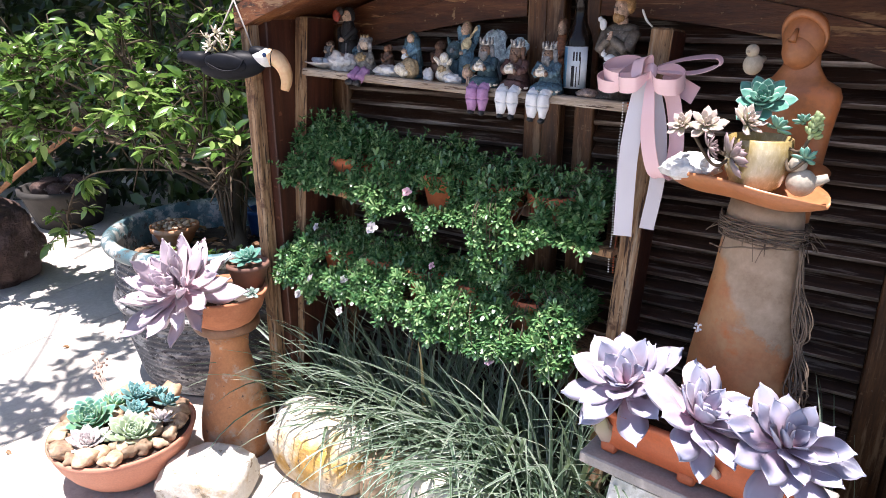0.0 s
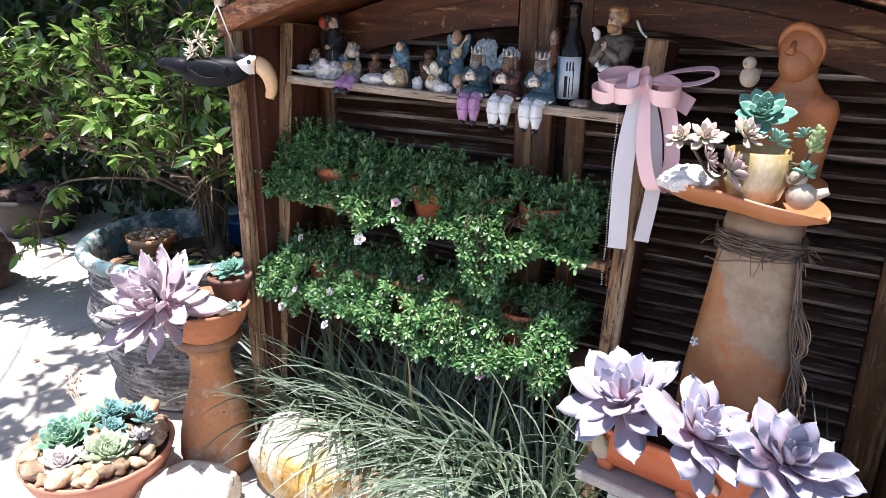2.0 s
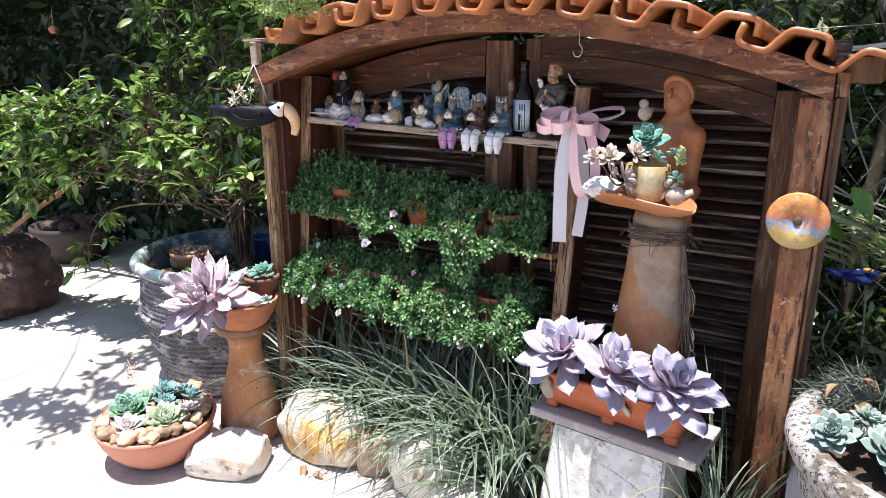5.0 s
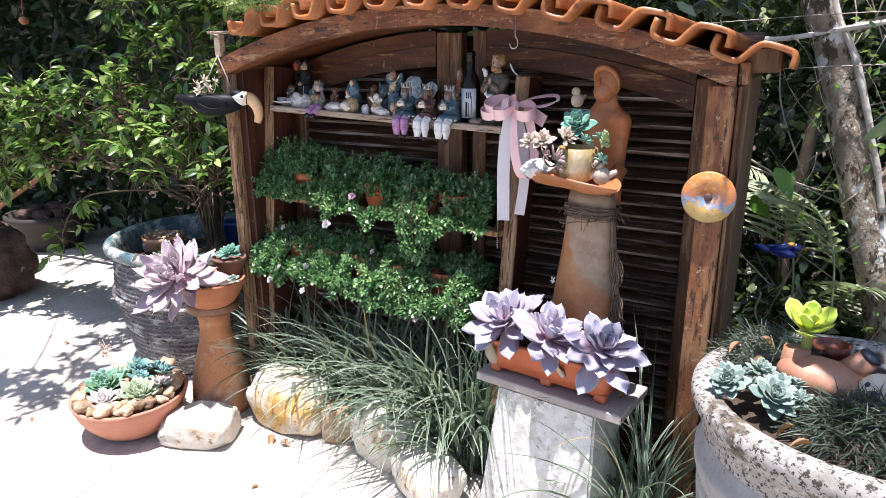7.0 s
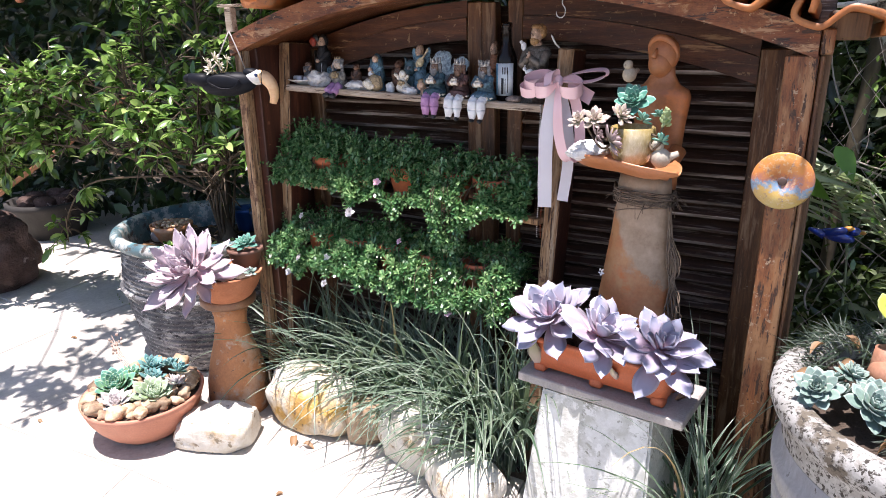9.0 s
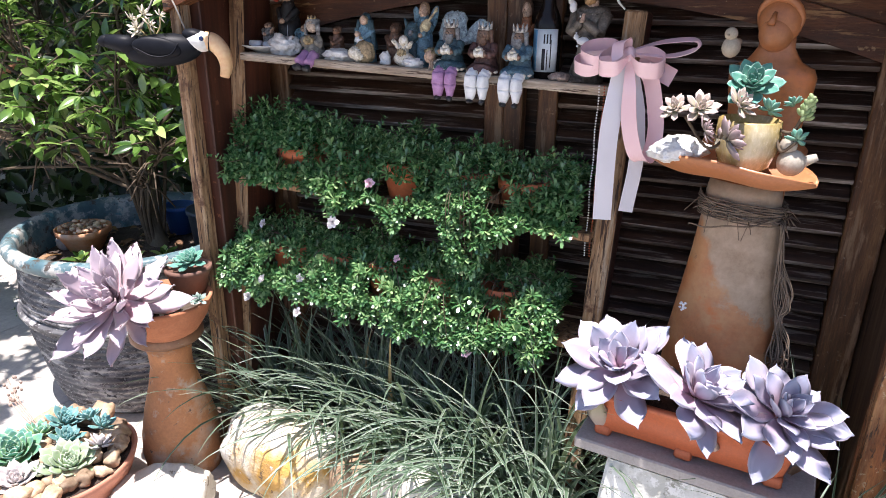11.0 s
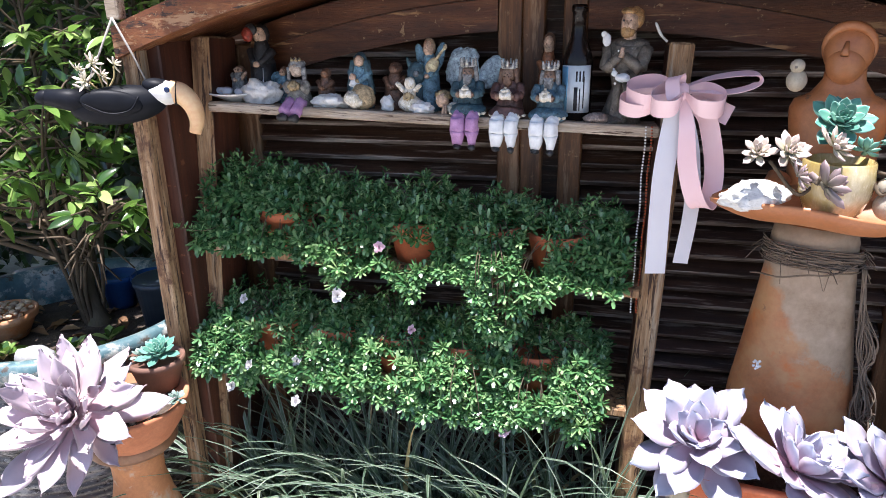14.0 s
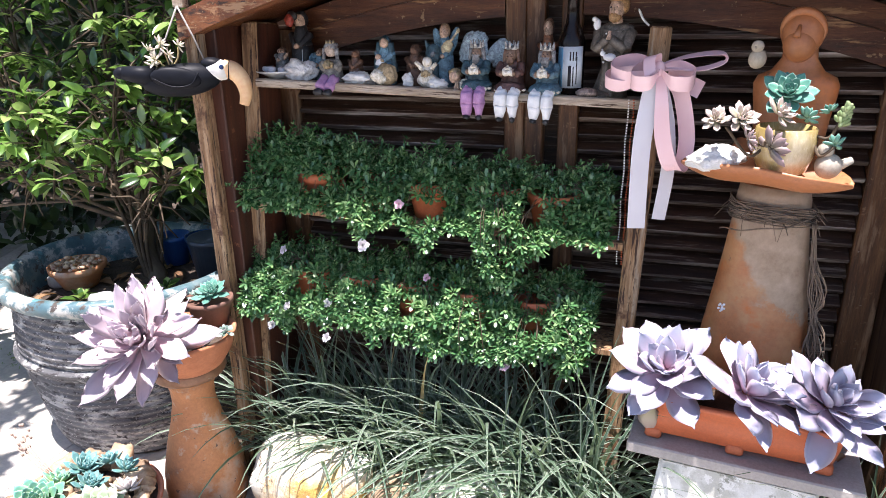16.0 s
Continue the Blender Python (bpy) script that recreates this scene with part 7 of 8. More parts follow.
figurine("robed_figurine", "madonna figurine in a dusty blue robe", -0.898, 0.040, robe(0.106, 0.025) + [("b", 3, (0.002, -0.011, 0.091), (0.0085, 0.006, 0.0105)), ("b", 4, (-0.008, -0.022, 0.062), (0.007, 0.006, 0.007)), ("b", 5, (-0.004, -0.022, 0.050), (0.011, 0.008, 0.009)), ("l", 2, (0.013, 0, 0.092), (0.022, -0.004, 0.028), 0.008, 0.010), ("l", 2, (-0.013, 0, 0.092), (-0.020, -0.002, 0.034), 0.007, 0.008)], [BLUE_P, GOLD_P, TEAL_P, SKIN, SKIN, WHITE_P])
figurine("robed_figurine", "dark brown madonna figurine", -0.832, 0.060, robe(0.090, 0.025), [BROWN_P, BROWN_P, BROWN_P])
figurine("child_figurine", "small brown child figurine with folded arms", -0.972, 0.040, robe(0.074, 0.019), [BROWN_P, tone("dark flesh paint", (0.22, 0.11, 0.06)), BROWN_P])
figurine("angel_figurine", "small angel figurine in blue", -1.072, 0.058, robe(0.072, 0.017) + [("b", 3, (-0.02, 0.006, 0.045), (0.014, 0.005, 0.020), (0, 25, 0))], [BLUE_P, SKIN, BROWN_P, BLUE_P])
figurine("angel_figurine", "small grey angel figurine on the plate", -1.172, 0.054, robe(0.055, 0.018) + [("l", 1, (0.012, -0.01, 0.03), (0.024, -0.014, 0.045), 0.004, 0.003)], [GREY_P, SKIN, BROWN_P], up=0.016)
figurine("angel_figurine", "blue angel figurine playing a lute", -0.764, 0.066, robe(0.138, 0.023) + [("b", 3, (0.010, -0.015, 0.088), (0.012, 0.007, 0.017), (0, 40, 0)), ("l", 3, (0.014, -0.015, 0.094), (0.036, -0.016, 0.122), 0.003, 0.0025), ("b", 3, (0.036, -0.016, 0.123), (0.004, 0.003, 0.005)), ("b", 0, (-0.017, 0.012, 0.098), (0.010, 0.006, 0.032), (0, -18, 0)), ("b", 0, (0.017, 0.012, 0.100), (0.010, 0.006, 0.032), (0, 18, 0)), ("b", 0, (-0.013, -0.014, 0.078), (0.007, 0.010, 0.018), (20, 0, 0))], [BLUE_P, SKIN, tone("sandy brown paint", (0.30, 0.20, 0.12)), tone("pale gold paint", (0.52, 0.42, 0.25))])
figurine("gargoyle_figurine", "dark blue horned head figurine", -0.785, 0.052, [("l", 0, (0, 0, 0), (0, 0, 0.05), 0.018, 0.013), ("b", 0, (0, -0.004, 0.072), (0.019, 0.017, 0.021), (0, 0, 0), 0.3), ("b", 1, (0.004, -0.020, 0.072), (0.006, 0.004, 0.006)), ("l", 0, (-0.012, 0, 0.085), (-0.020, 0, 0.102), 0.006, 0.002)], [TEAL_P, GREY_P])
figurine("wing_figurine", "pale blue ruffled angel wings behind the kings", -0.700, 0.085, [("l", 0, (0, 0, 0), (0, 0, 0.06), 0.022, 0.016), ("b", 0, (0.0, 0, 0.085), (0.034, 0.012, 0.040), (0, 0, 0), 0.35), ("b", 0, (0.060, 0, 0.080), (0.024, 0.008, 0.030), (0, 30, 0), 0.35), ("l", 0, (0.02, 0, 0.06), (0.06, 0, 0.07), 0.01, 0.008)], [tone("pale blue paint", (0.38, 0.47, 0.52))])
figurine("robed_figurine", "red-brown robed figurine behind the kings", -0.534, 0.086, robe(0.155, 0.022), [tone("russet paint", (0.28, 0.11, 0.05)), SKIN, BROWN_P])
figurine("baby_figurine", "cream baby figurine with raised arms", -0.790, 0.012, [("b", 0, (0, 0, 0.016), (0.022, 0.014, 0.016)), ("b", 0, (0, 0, 0.034), (0.012, 0.010, 0.014)), ("b", 0, (0.002, -0.002, 0.054), (0.011, 0.010, 0.012)), ("l", 0, (-0.010, 0, 0.040), (-0.024, -0.006, 0.056), 0.005, 0.004), ("l", 0, (0.012, 0, 0.040), (0.024, -0.006, 0.052), 0.005, 0.004), ("b", 1, (0, -0.010, 0.030), (0.010, 0.006, 0.008))], [CREAM_P, GOLD_P])
figurine("cherub_figurine", "small reclining cherub head figurine", -0.724, 0.008, [("b", 0, (0, 0, 0.026), (0.013, 0.012, 0.014)), ("b", 1, (0, 0.005, 0.034), (0.015, 0.013, 0.010), (0, 0, 0), 0.3), ("l", 0, (0.004, -0.006, 0.0), (0.006, -0.008, 0.018), 0.006, 0.004), ("b", 2, (0.024, 0.004, 0.010), (0.024, 0.012, 0.010))], [SKIN, GOLD_P, CREAM_P])
figurine("saint_figurine", "bearded saint figurine in a grey-brown habit", -0.392, 0.042, [
    ("l", 0, (-0.004, 0.004, 0), (0, 0.004, 0.050), 0.032, 0.020), ("l", 0, (0, 0.004, 0.050), (0.002, 0.002, 0.112), 0.020, 0.027), ("b", 0, (-0.024, -0.016, 0.006), (0.034, 0.024, 0.008), (0, 0, 0), 0.2), ("b", 0, (0.002, 0.004, 0.112), (0.030, 0.020, 0.011)),
    ("l", 0, (-0.010, -0.018, 0.004), (-0.004, -0.016, 0.060), 0.007, 0.005), ("l", 0, (0.012, -0.020, 0.004), (0.006, -0.018, 0.060), 0.007, 0.005),
    ("l", 1, (0.003, 0, 0.112), (0.004, -0.002, 0.130), 0.009, 0.009), ("b", 1, (0.003, -0.005, 0.143), (0.0125, 0.0135, 0.0175)), ("b", 1, (0.002, -0.0185, 0.142), (0.0026, 0.004, 0.005)),
    ("b", 2, (0.002, -0.010, 0.131), (0.0105, 0.0105, 0.0095), (0, 0, 0), 0.15), ("b", 2, (0.006, 0.004, 0.149), (0.0150, 0.0145, 0.0165), (0, 0, 0), 0.12), ("b", 2, (0.003, -0.004, 0.159), (0.0125, 0.012, 0.006), (0, 0, 0), 0.15),
    ("b", 4, (-0.0025, -0.0175, 0.1465), (0.0014, 0.0012, 0.0014)), ("b", 4, (0.0070, -0.0175, 0.1465), (0.0014, 0.0012, 0.0014)),
    ("l", 0, (-0.026, 0, 0.108), (-0.024, -0.018, 0.080), 0.0105, 0.0095), ("l", 0, (-0.024, -0.018, 0.080), (-0.002, -0.027, 0.098), 0.0095, 0.0065), ("l", 0, (0.028, 0, 0.108), (0.026, -0.018, 0.080), 0.0105, 0.0095), ("l", 0, (0.026, -0.018, 0.080), (0.004, -0.027, 0.098), 0.0095, 0.0065),
    ("l", 1, (0.0, -0.029, 0.096), (0.001, -0.026, 0.110), 0.0045, 0.0025),
    ("b", 3, (0.004, -0.030, 0.068), (0.011, 0.007, 0.006)), ("b", 3, (-0.008, -0.030, 0.074), (0.004, 0.004, 0.005)), ("b", 3, (-0.028, -0.008, 0.119), (0.0065, 0.0055, 0.009)), ("b", 3, (-0.031, -0.012, 0.128), (0.004, 0.004, 0.004))]
    + [("b", 3, (-0.007 + 0.004 * math.sin(k), -0.026, 0.060 + 0.005 * k), (0.0016, 0.0016, 0.0016)) for k in range(10)],
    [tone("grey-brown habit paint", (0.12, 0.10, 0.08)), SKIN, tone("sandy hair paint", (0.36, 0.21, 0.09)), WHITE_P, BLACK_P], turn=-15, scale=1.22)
plate = tagged(part("saucer", (lambda b: (lathe(b, [(0, 0), (0.024, 0), (0.029, 0.004), (0.056, 0.016), (0.058, 0.018), (0.054, 0.019), (0.029, 0.009), (0, 0.008)], 36), b)[1])(bmesh.new()), plain("white glazed china", (0.80, 0.79, 0.77), 0.2, coat=0.4), None, m=Matrix.Translation(on_shelf(-1.176, 0.044, 0.001, 0))), "white china saucer of pale stones", "saucer")
rg = random.Random(4)
for k in range(7):
    a = k * 0.9
    rock("pale_stone", Matrix.Translation(on_shelf(-1.176 + 0.030 * math.cos(a), 0.040 + 0.024 * math.sin(a), 0.021, 0)), (0.013, 0.011, 0.008), coarse("bluish white stone", [(0.58, 0.61, 0.68), (0.74, 0.76, 0.80)], 30, 200, 0.6) if k == 0 else bpy.data.materials["bluish white stone"], "small bluish white stone on the saucer", k + 5, "pebble", 0.15, 2)
for x, bk, s, sd, lb in ((-1.108, 0.024, (0.037, 0.024, 0.027), 3, "rough milky quartz lump on the shelf"), (-0.955, 0.012, (0.038, 0.018, 0.015), 9, "flat milky quartz piece on the shelf"), (-0.836, 0.016, (0.014, 0.012, 0.016), 14, "small rosy quartz on the shelf"), (-0.766, 0.004, (0.024, 0.014, 0.012), 17, "flat milky quartz piece on the shelf")):
    rock("quartz", Matrix.Translation(on_shelf(x, bk, s[2] * 0.72, 0)), s, QUARTZ, lb, sd, "crystal", 0.30, 4, True)
figurine("ceramic_shell", "broken ceramic half shell with speckles", -0.886, 0.008, [("b", 0, (0, 0, 0.022), (0.026, 0.016, 0.026), (0, 35, 0), 0.1), ("b", 1, (-0.012, -0.010, 0.020), (0.020, 0.014, 0.016), (0, 30, 0), 0.25)], [tone("tan ceramic", (0.34, 0.25, 0.14)), CREAM_P], category="ornament")
figurine("sea_shell", "small grey-brown sea shell on the shelf", -0.438, 0.004, [("b", 0, (0, 0, 0.007), (0.022, 0.016, 0.010), (0, 0, 0), 0.15)], [tone("grey-brown shell", (0.26, 0.20, 0.17))], category="shell")
bm = bmesh.new()
tube(bm, curve_pts([(0, 0, 0), (-0.012, -0.002, 0.012), (-0.022, -0.002, 0.032)], 5), [0.0022] * 5 + [0.0026] * 5 + [0.001], 6)
tagged(part("white_stick", bm, WHITE, None, m=Matrix.Translation(on_shelf(-0.330, 0.02, 0.144, 0))), "thin white curved stick on top of the upright", "stick")

# ---- on the clay figure ----
DISH = pose(-0.097, 1.228, 0.944, 0, 0, -10)
rock("white_crystal", DISH @ pose(-0.088, -0.018, 0.024, 0, -6, 8), (0.050, 0.030, 0.024), coarse("chalky white crystal", [(0.62, 0.60, 0.57), (0.74, 0.73, 0.71), (0.82, 0.81, 0.80)], 30, 90, 0.6, 1.0, 0.006), "rough white crystal lying in the clay dish", 11, "crystal", 0.26, 4, True)
CREAMGLZ = coarse("cream and mustard glaze", [(0.26, 0.18, 0.050), (0.38, 0.29, 0.12), (0.58, 0.51, 0.37)], 14, 160, 0.25, 0.1, 0.0005, (1, 1, 0.5), coat=0.4)
cup = thing("yellow_pot", DISH @ pose(0.020, -0.012, 0.002), "small cream and mustard glazed pot in the dish", "plant pot")
bm = bmesh.new()
lathe(bm, [(0, 0), (0.030, 0), (0.040, 0.010), (0.049, 0.035), (0.051, 0.060), (0.049, 0.084), (0.046, 0.086), (0.044, 0.074), (0, 0.070)], 36)
part("pot", bm, CREAMGLZ, cup)
bm = bmesh.new()
lathe(bm, [(0.040, 0.070), (0, 0.074)], 24)
part("soil", bm, SOIL, cup)
rosette("teal_echeveria", DISH @ pose(0.012, -0.004, 0.140, 48, 0, 10), 32, 0.046, FLESHY_WIDE, BLUEGREEN, "blue-green echeveria rosette above the yellow pot", seed=41, flat=-6, steep=72)
for k, (x, y, z, r, mt, lb, tx) in enumerate(((-0.092, -0.055, 0.098, 0.031, CREAMY, "cream rosette on a curved stem", 50), (-0.052, -0.058, 0.102, 0.036, CREAMY, "cream rosette on a curved stem", 55), (0.006, -0.045, 0.112, 0.036, CREAMY, "cream rosette over the pot's rim", 48),
                                              (-0.036, -0.078, 0.072, 0.026, MAUVE, "dusky mauve rosette hanging from the pot", 70), (0.000, -0.082, 0.062, 0.042, MAUVE, "dusky mauve rosette hanging from the pot", 75), (0.048, -0.03, 0.106, 0.026, BLUEGREEN, "dark green rosette over the pot's rim", 50),
                                              (0.096, -0.036, 0.066, 0.022, BLUEGREEN, "bright teal rosette on a thin stem", 60), (0.080, -0.02, 0.118, 0.020, BLUEGREEN, "small dark rosette by the pot", 40))):
    rosette("star_rosette", DISH @ pose(x, y, z, tx, 0, k * 33), 22, r * 0.9, FLESHY_LOW, mt, lb, seed=k + 90, flat=0, steep=70, group="rosettes of the yellow pot")
bm = bmesh.new()
rg = random.Random(6)
for k in range(26):
    t = k / 25
    a = k * 2.4
    blob(bm, (0.010 * math.cos(a) * (1.2 - t), 0.010 * math.sin(a) * (1.2 - t), 0.045 * t), (0.0055, 0.0055, 0.010), (50 * math.sin(a), 50 * math.cos(a), 0), u=7, v=5)
tagged(part("sedum_spike", bm, leafy("pale green beads", [(0.24, 0.34, 0.14), (0.36, 0.44, 0.22)], 0.5, 0.2), None, m=DISH @ pose(0.098, -0.030, 0.102, 20, 15, 0) @ Matrix.Scale(0.75, 4), kind="stuff"), "knobbly pale green sedum spike beside the pot", "succulent")
stems = thing("rosette_stems", DISH, "curved brown stems of the rosettes", "stems")
for a, b, c in (((0.0, -0.03, 0.075), (-0.03, -0.055, 0.040), (-0.075, -0.055, 0.088)), ((0.0, -0.03, 0.08), (-0.02, -0.055, 0.06), (-0.050, -0.058, 0.094)), ((0.06, -0.02, 0.078), (0.075, -0.035, 0.045), (0.096, -0.036, 0.062)), ((0.06, -0.02, 0.078), (0.085, -0.03, 0.075), (0.098, -0.030, 0.104)), ((0.01, -0.04, 0.08), (-0.005, -0.072, 0.075), (-0.012, -0.078, 0.062))):
    bm = bmesh.new()
    tube(bm, curve_pts([a, b, c], 6), 0.0028, 6)
    part("stem", bm, TWIG, stems)


def bird(name, m, s, mat, label):
    bm = bmesh.new()
    blob(bm, (0, 0, 0.022), (0.019, 0.022, 0.022), (15, 0, 0), u=18, v=12)
    blob(bm, (0, -0.008, 0.050), (0.0135, 0.0135, 0.0135), u=16, v=10)
    limb(bm, (0, -0.018, 0.049), (0, -0.028, 0.047), 0.004, 0.001)
    limb(bm, (0, 0.012, 0.022), (0, 0.036, 0.034), 0.010, 0.006)
    bmesh.ops.scale(bm, vec=(s, s, s), verts=bm.verts)
    return tagged(part(name, bm, mat, None, m=m), label, "figurine")


BISQUE = coarse("unglazed cream clay", [(0.44, 0.37, 0.27), (0.54, 0.47, 0.36)], 14, 200, 0.8, 0.25, 0.0008)
bird("clay_bird", pose(-0.126, 1.334, 1.116, 0, 0, -25), 0.82, BISQUE, "small cream clay bird on the figure's shoulder")
bird("clay_bird", DISH @ pose(0.092, -0.022, 0.004, 0, 0, -75), 1.0, coarse("mottled cream clay", [(0.30, 0.26, 0.20), (0.50, 0.45, 0.37)], 22, 200, 0.8), "small mottled clay bird in the dish")
bm = bmesh.new()
rg = random.Random(14)
for k in range(24):
    z = 0.842 + 0.0012 * k + rg.uniform(-0.004, 0.004)
    ph, sag, loose = rg.uniform(0, 6), rg.uniform(-0.008, 0.008), rg.uniform(0.0, 0.005)
    tube(bm, [((0.0735 + loose - (z - 0.82) * 0.04 + 0.0026 * math.sin(a * 5 + ph)) * math.cos(a), (0.0545 + loose + 0.0024 * math.sin(a * 4 + ph)) * math.sin(a), z + sag * math.cos(a - 0.6) + 0.004 * math.sin(a * (1 + k % 3) + ph)) for a in [radians(q) for q in range(0, 361, 12)]], rg.uniform(0.0009, 0.0018), 5)
# one strand slips down across the front
tube(bm, [((0.0765 + 0.014 * t) * math.cos(a), (0.058 + 0.012 * t) * math.sin(a), 0.852 - 0.048 * t + 0.002 * math.sin(t * 17)) for t, a in [(q / 18, radians(-20 - 150 * q / 18)) for q in range(19)]], 0.0016, 5)
for k in range(44):
    a = rg.uniform(0, 6.28)
    p = Vector((0.075 * math.cos(a), 0.056 * math.sin(a), rg.uniform(0.834, 0.872)))
    d = Vector((math.cos(a + rg.uniform(-1, 1)), math.sin(a + rg.uniform(-1, 1)), rg.uniform(-1.4, 0.3))) * rg.uniform(0.010, 0.032)
    tube(bm, [p, p + d * 0.5 + Vector((0, 0, 0.003)), p + d], 0.0008, 4)
# frayed bundle hanging at the side, knotted half way down
for k in range(24):
    w = lambda g: rg.uniform(-g, g)
    low = rg.uniform(0.46, 0.60)
    q = [(0.080 + w(0.004), -0.016 + w(0.004), 0.842), (0.090 + w(0.007), -0.016 + w(0.006), 0.765 + w(0.01)), (0.106 + w(0.015), -0.020 + w(0.010), 0.705 + w(0.015)), (0.106 + w(0.005), -0.020 + w(0.005), 0.660), (0.116 + w(0.018), -0.022 + w(0.012), 0.605 + w(0.02)), (0.118 + w(0.020), -0.022 + w(0.012), (low + 0.60) / 2), (0.122 + w(0.030), -0.022 + w(0.014), low)]
    tube(bm, curve_pts(q[(0 if k < 7 else 1):], 5), rg.uniform(0.0009, 0.0017), 4)
tagged(part("twine_wrap", bm, TWINE, None, m=pose(-0.066, 1.312, 0.0, 0, 0, -20), kind="stuff"), "frayed twine wrapped round the clay figure, ends dangling", "twine")
bm = bmesh.new()
for k in range(14):
    a = k * 0.45
    blob(bm, (rg.uniform(-0.010, 0.010), rg.uniform(-0.002, 0.002), rg.uniform(-0.014, 0.014)), (0.0045, 0.003, 0.004), u=6, v=4, rough=0.3, seed=k)
tagged(part("white_tuft", bm, plain("white downy tuft", (0.70, 0.70, 0.72), 0.9), None, m=pose(-0.140, 1.246, 0.665) @ Matrix.Scale(0.6, 4), kind="stuff"), "tiny white tuft stuck on the clay figure", "tuft")

# ---- in the cement pot ----
for k, (x, y, z, r, n, tilt) in enumerate(((0.345, 0.905, 0.640, 0.066, 26, (38, -14)), (0.428, 0.895, 0.632, 0.070, 26, (34, -4)), (0.400, 0.985, 0.640, 0.052, 22, (28, -4)), (0.460, 0.970, 0.630, 0.044, 20, (26, 4)), (0.372, 0.975, 0.630, 0.042, 18, (26, -10)), (0.386, 0.930, 0.628, 0.046, 18, (34, -8)), (0.470, 0.915, 0.625, 0.044, 18, (32, 4)), (0.432, 0.945, 0.634, 0.050, 20, (30, 0)))):
    rosette("mint_echeveria", pose(x, y, z, *tilt, k * 50), n + 10, r * 0.66, FLESHY_WIDE, MINT, "minty grey-green echeveria rosette in the cement pot", seed=k + 120, flat=-14, steep=74, group="echeverias in the cement pot")


def needle_mound(name, m, n, rx, ry, h, ln, mat, label):
    """A mound of thin curved dark leaves."""
    base = leaf_base(4, 0.07, 0.4, 0.55, 0.3)
    mm = []
    for k in range(n):
        a, q = rgp.uniform(0, 6.28), math.sqrt(rgp.random())
        p = Vector((rx * q * math.cos(a), ry * q * math.sin(a), h * (1 - q * q) * rgp.uniform(0.6, 1.0)))
        mm.append(np.array(aim(p, (math.cos(a) * q + rgp.gauss(0, 0.5), math.sin(a) * q + rgp.gauss(0, 0.5), rgp.uniform(0.1, 1.0)), ln * rgp.uniform(0.6, 1.2), rgp.uniform(-0.6, 0.6))))
    v, f, u = scatter(base, mm)
    return tagged(part(name, np_mesh(name, v, f, mat, u), None, None, m=m, kind="stuff"), label, "succulent")


NEEDLE = leafy("dark grey-green needles", [(0.012, 0.024, 0.015), (0.026, 0.046, 0.030), (0.07, 0.095, 0.07)], 0.45, 0.1)
needle_mound("cactus_mound", pose(0.425, 1.120, 0.590), 900, 0.125, 0.11, 0.085, 0.045, NEEDLE, "dark mound of stringy cactus stems in the cement pot")
needle_mound("cactus_mound", pose(0.580, 0.885, 0.585), 1100, 0.115, 0.10, 0.085, 0.042, NEEDLE, "dark mound of stringy cactus stems in the cement pot")
needle_mound("cactus_mound", pose(0.700, 0.820, 0.585), 700, 0.09, 0.07, 0.05, 0.040, NEEDLE, "dark low cactus tangle in the cement pot")
for k, (x, y, z, s) in enumerate(((0.335, 0.990, 0.628, 0.050), (0.350, 1.085, 0.650, 0.045), (0.385, 1.100, 0.668, 0.050), (0.400, 1.030, 0.650, 0.045), (0.470, 0.845, 0.610, 0.05), (0.50, 0.80, 0.607, 0.05), (0.72, 0.80, 0.64, 0.04))):
    single_leaf("dry_leaf", pose(x, y, z, rgp.uniform(-25, 25), rgp.uniform(-30, 30), rgp.uniform(0, 360)), s * 0.75, LEAF_DRY, "curled dry orange leaf lying in the cement pot", leaf_base(5, 0.5, 0.5, 0.5, 0.5))
rock("white_stone", pose(0.745, 0.775, 0.612), (0.03, 0.022, 0.018), ROCK_W, "small pale stone in the cement pot", 33, rough=0.15, sub=3)
# animal-shaped planter lying in the pot
TERRA_A = coarse("satin brown clay", [(0.30, 0.14, 0.085), (0.40, 0.20, 0.125), (0.47, 0.27, 0.18)], 9, 160, 0.5, 0.25, 0.0008)
CREAM_A = plain("cream face paint", (0.66, 0.58, 0.46), 0.45)
NAVY_A = plain("blue-black paint", (0.03, 0.035, 0.055), 0.35)
bm = bmesh.new()
blob(bm, (0, 0, 0), (0.115, 0.070, 0.055), (0, 6, 0), 0, 28, 18)
limb(bm, (-0.070, 0.02, -0.01), (-0.070, 0.03, 0.065), 0.042, 0.034, 0, 18)
limb(bm, (0.060, 0.03, 0.020), (0.098, 0.03, 0.066), 0.036, 0.030, 0, 16)
blob(bm, (0.103, 0.03, 0.074), (0.029, 0.029, 0.013), (0, 30, 0), 2, 16, 10)
blob(bm, (0.128, -0.040, 0.010), (0.052, 0.040, 0.050), (0, 0, 20), 1, 24, 16)
blob(bm, (0.112, -0.078, 0.014), (0.016, 0.012, 0.015), (0, 0, 0), 2)
blob(bm, (0.098, -0.066, 0.036), (0.007, 0.006, 0.008), (0, 0, 0), 2)
blob(bm, (0.150, -0.076, 0.020), (0.009, 0.006, 0.010), (0, 0, 0), 2)
before = set(bm.faces)
tube(bm, curve_pts([(0.092, -0.071, -0.002), (0.110, -0.079, -0.016), (0.136, -0.080, -0.014)], 5), 0.0018, 5)
for fc in set(bm.faces) - before:
    fc.material_index = 2
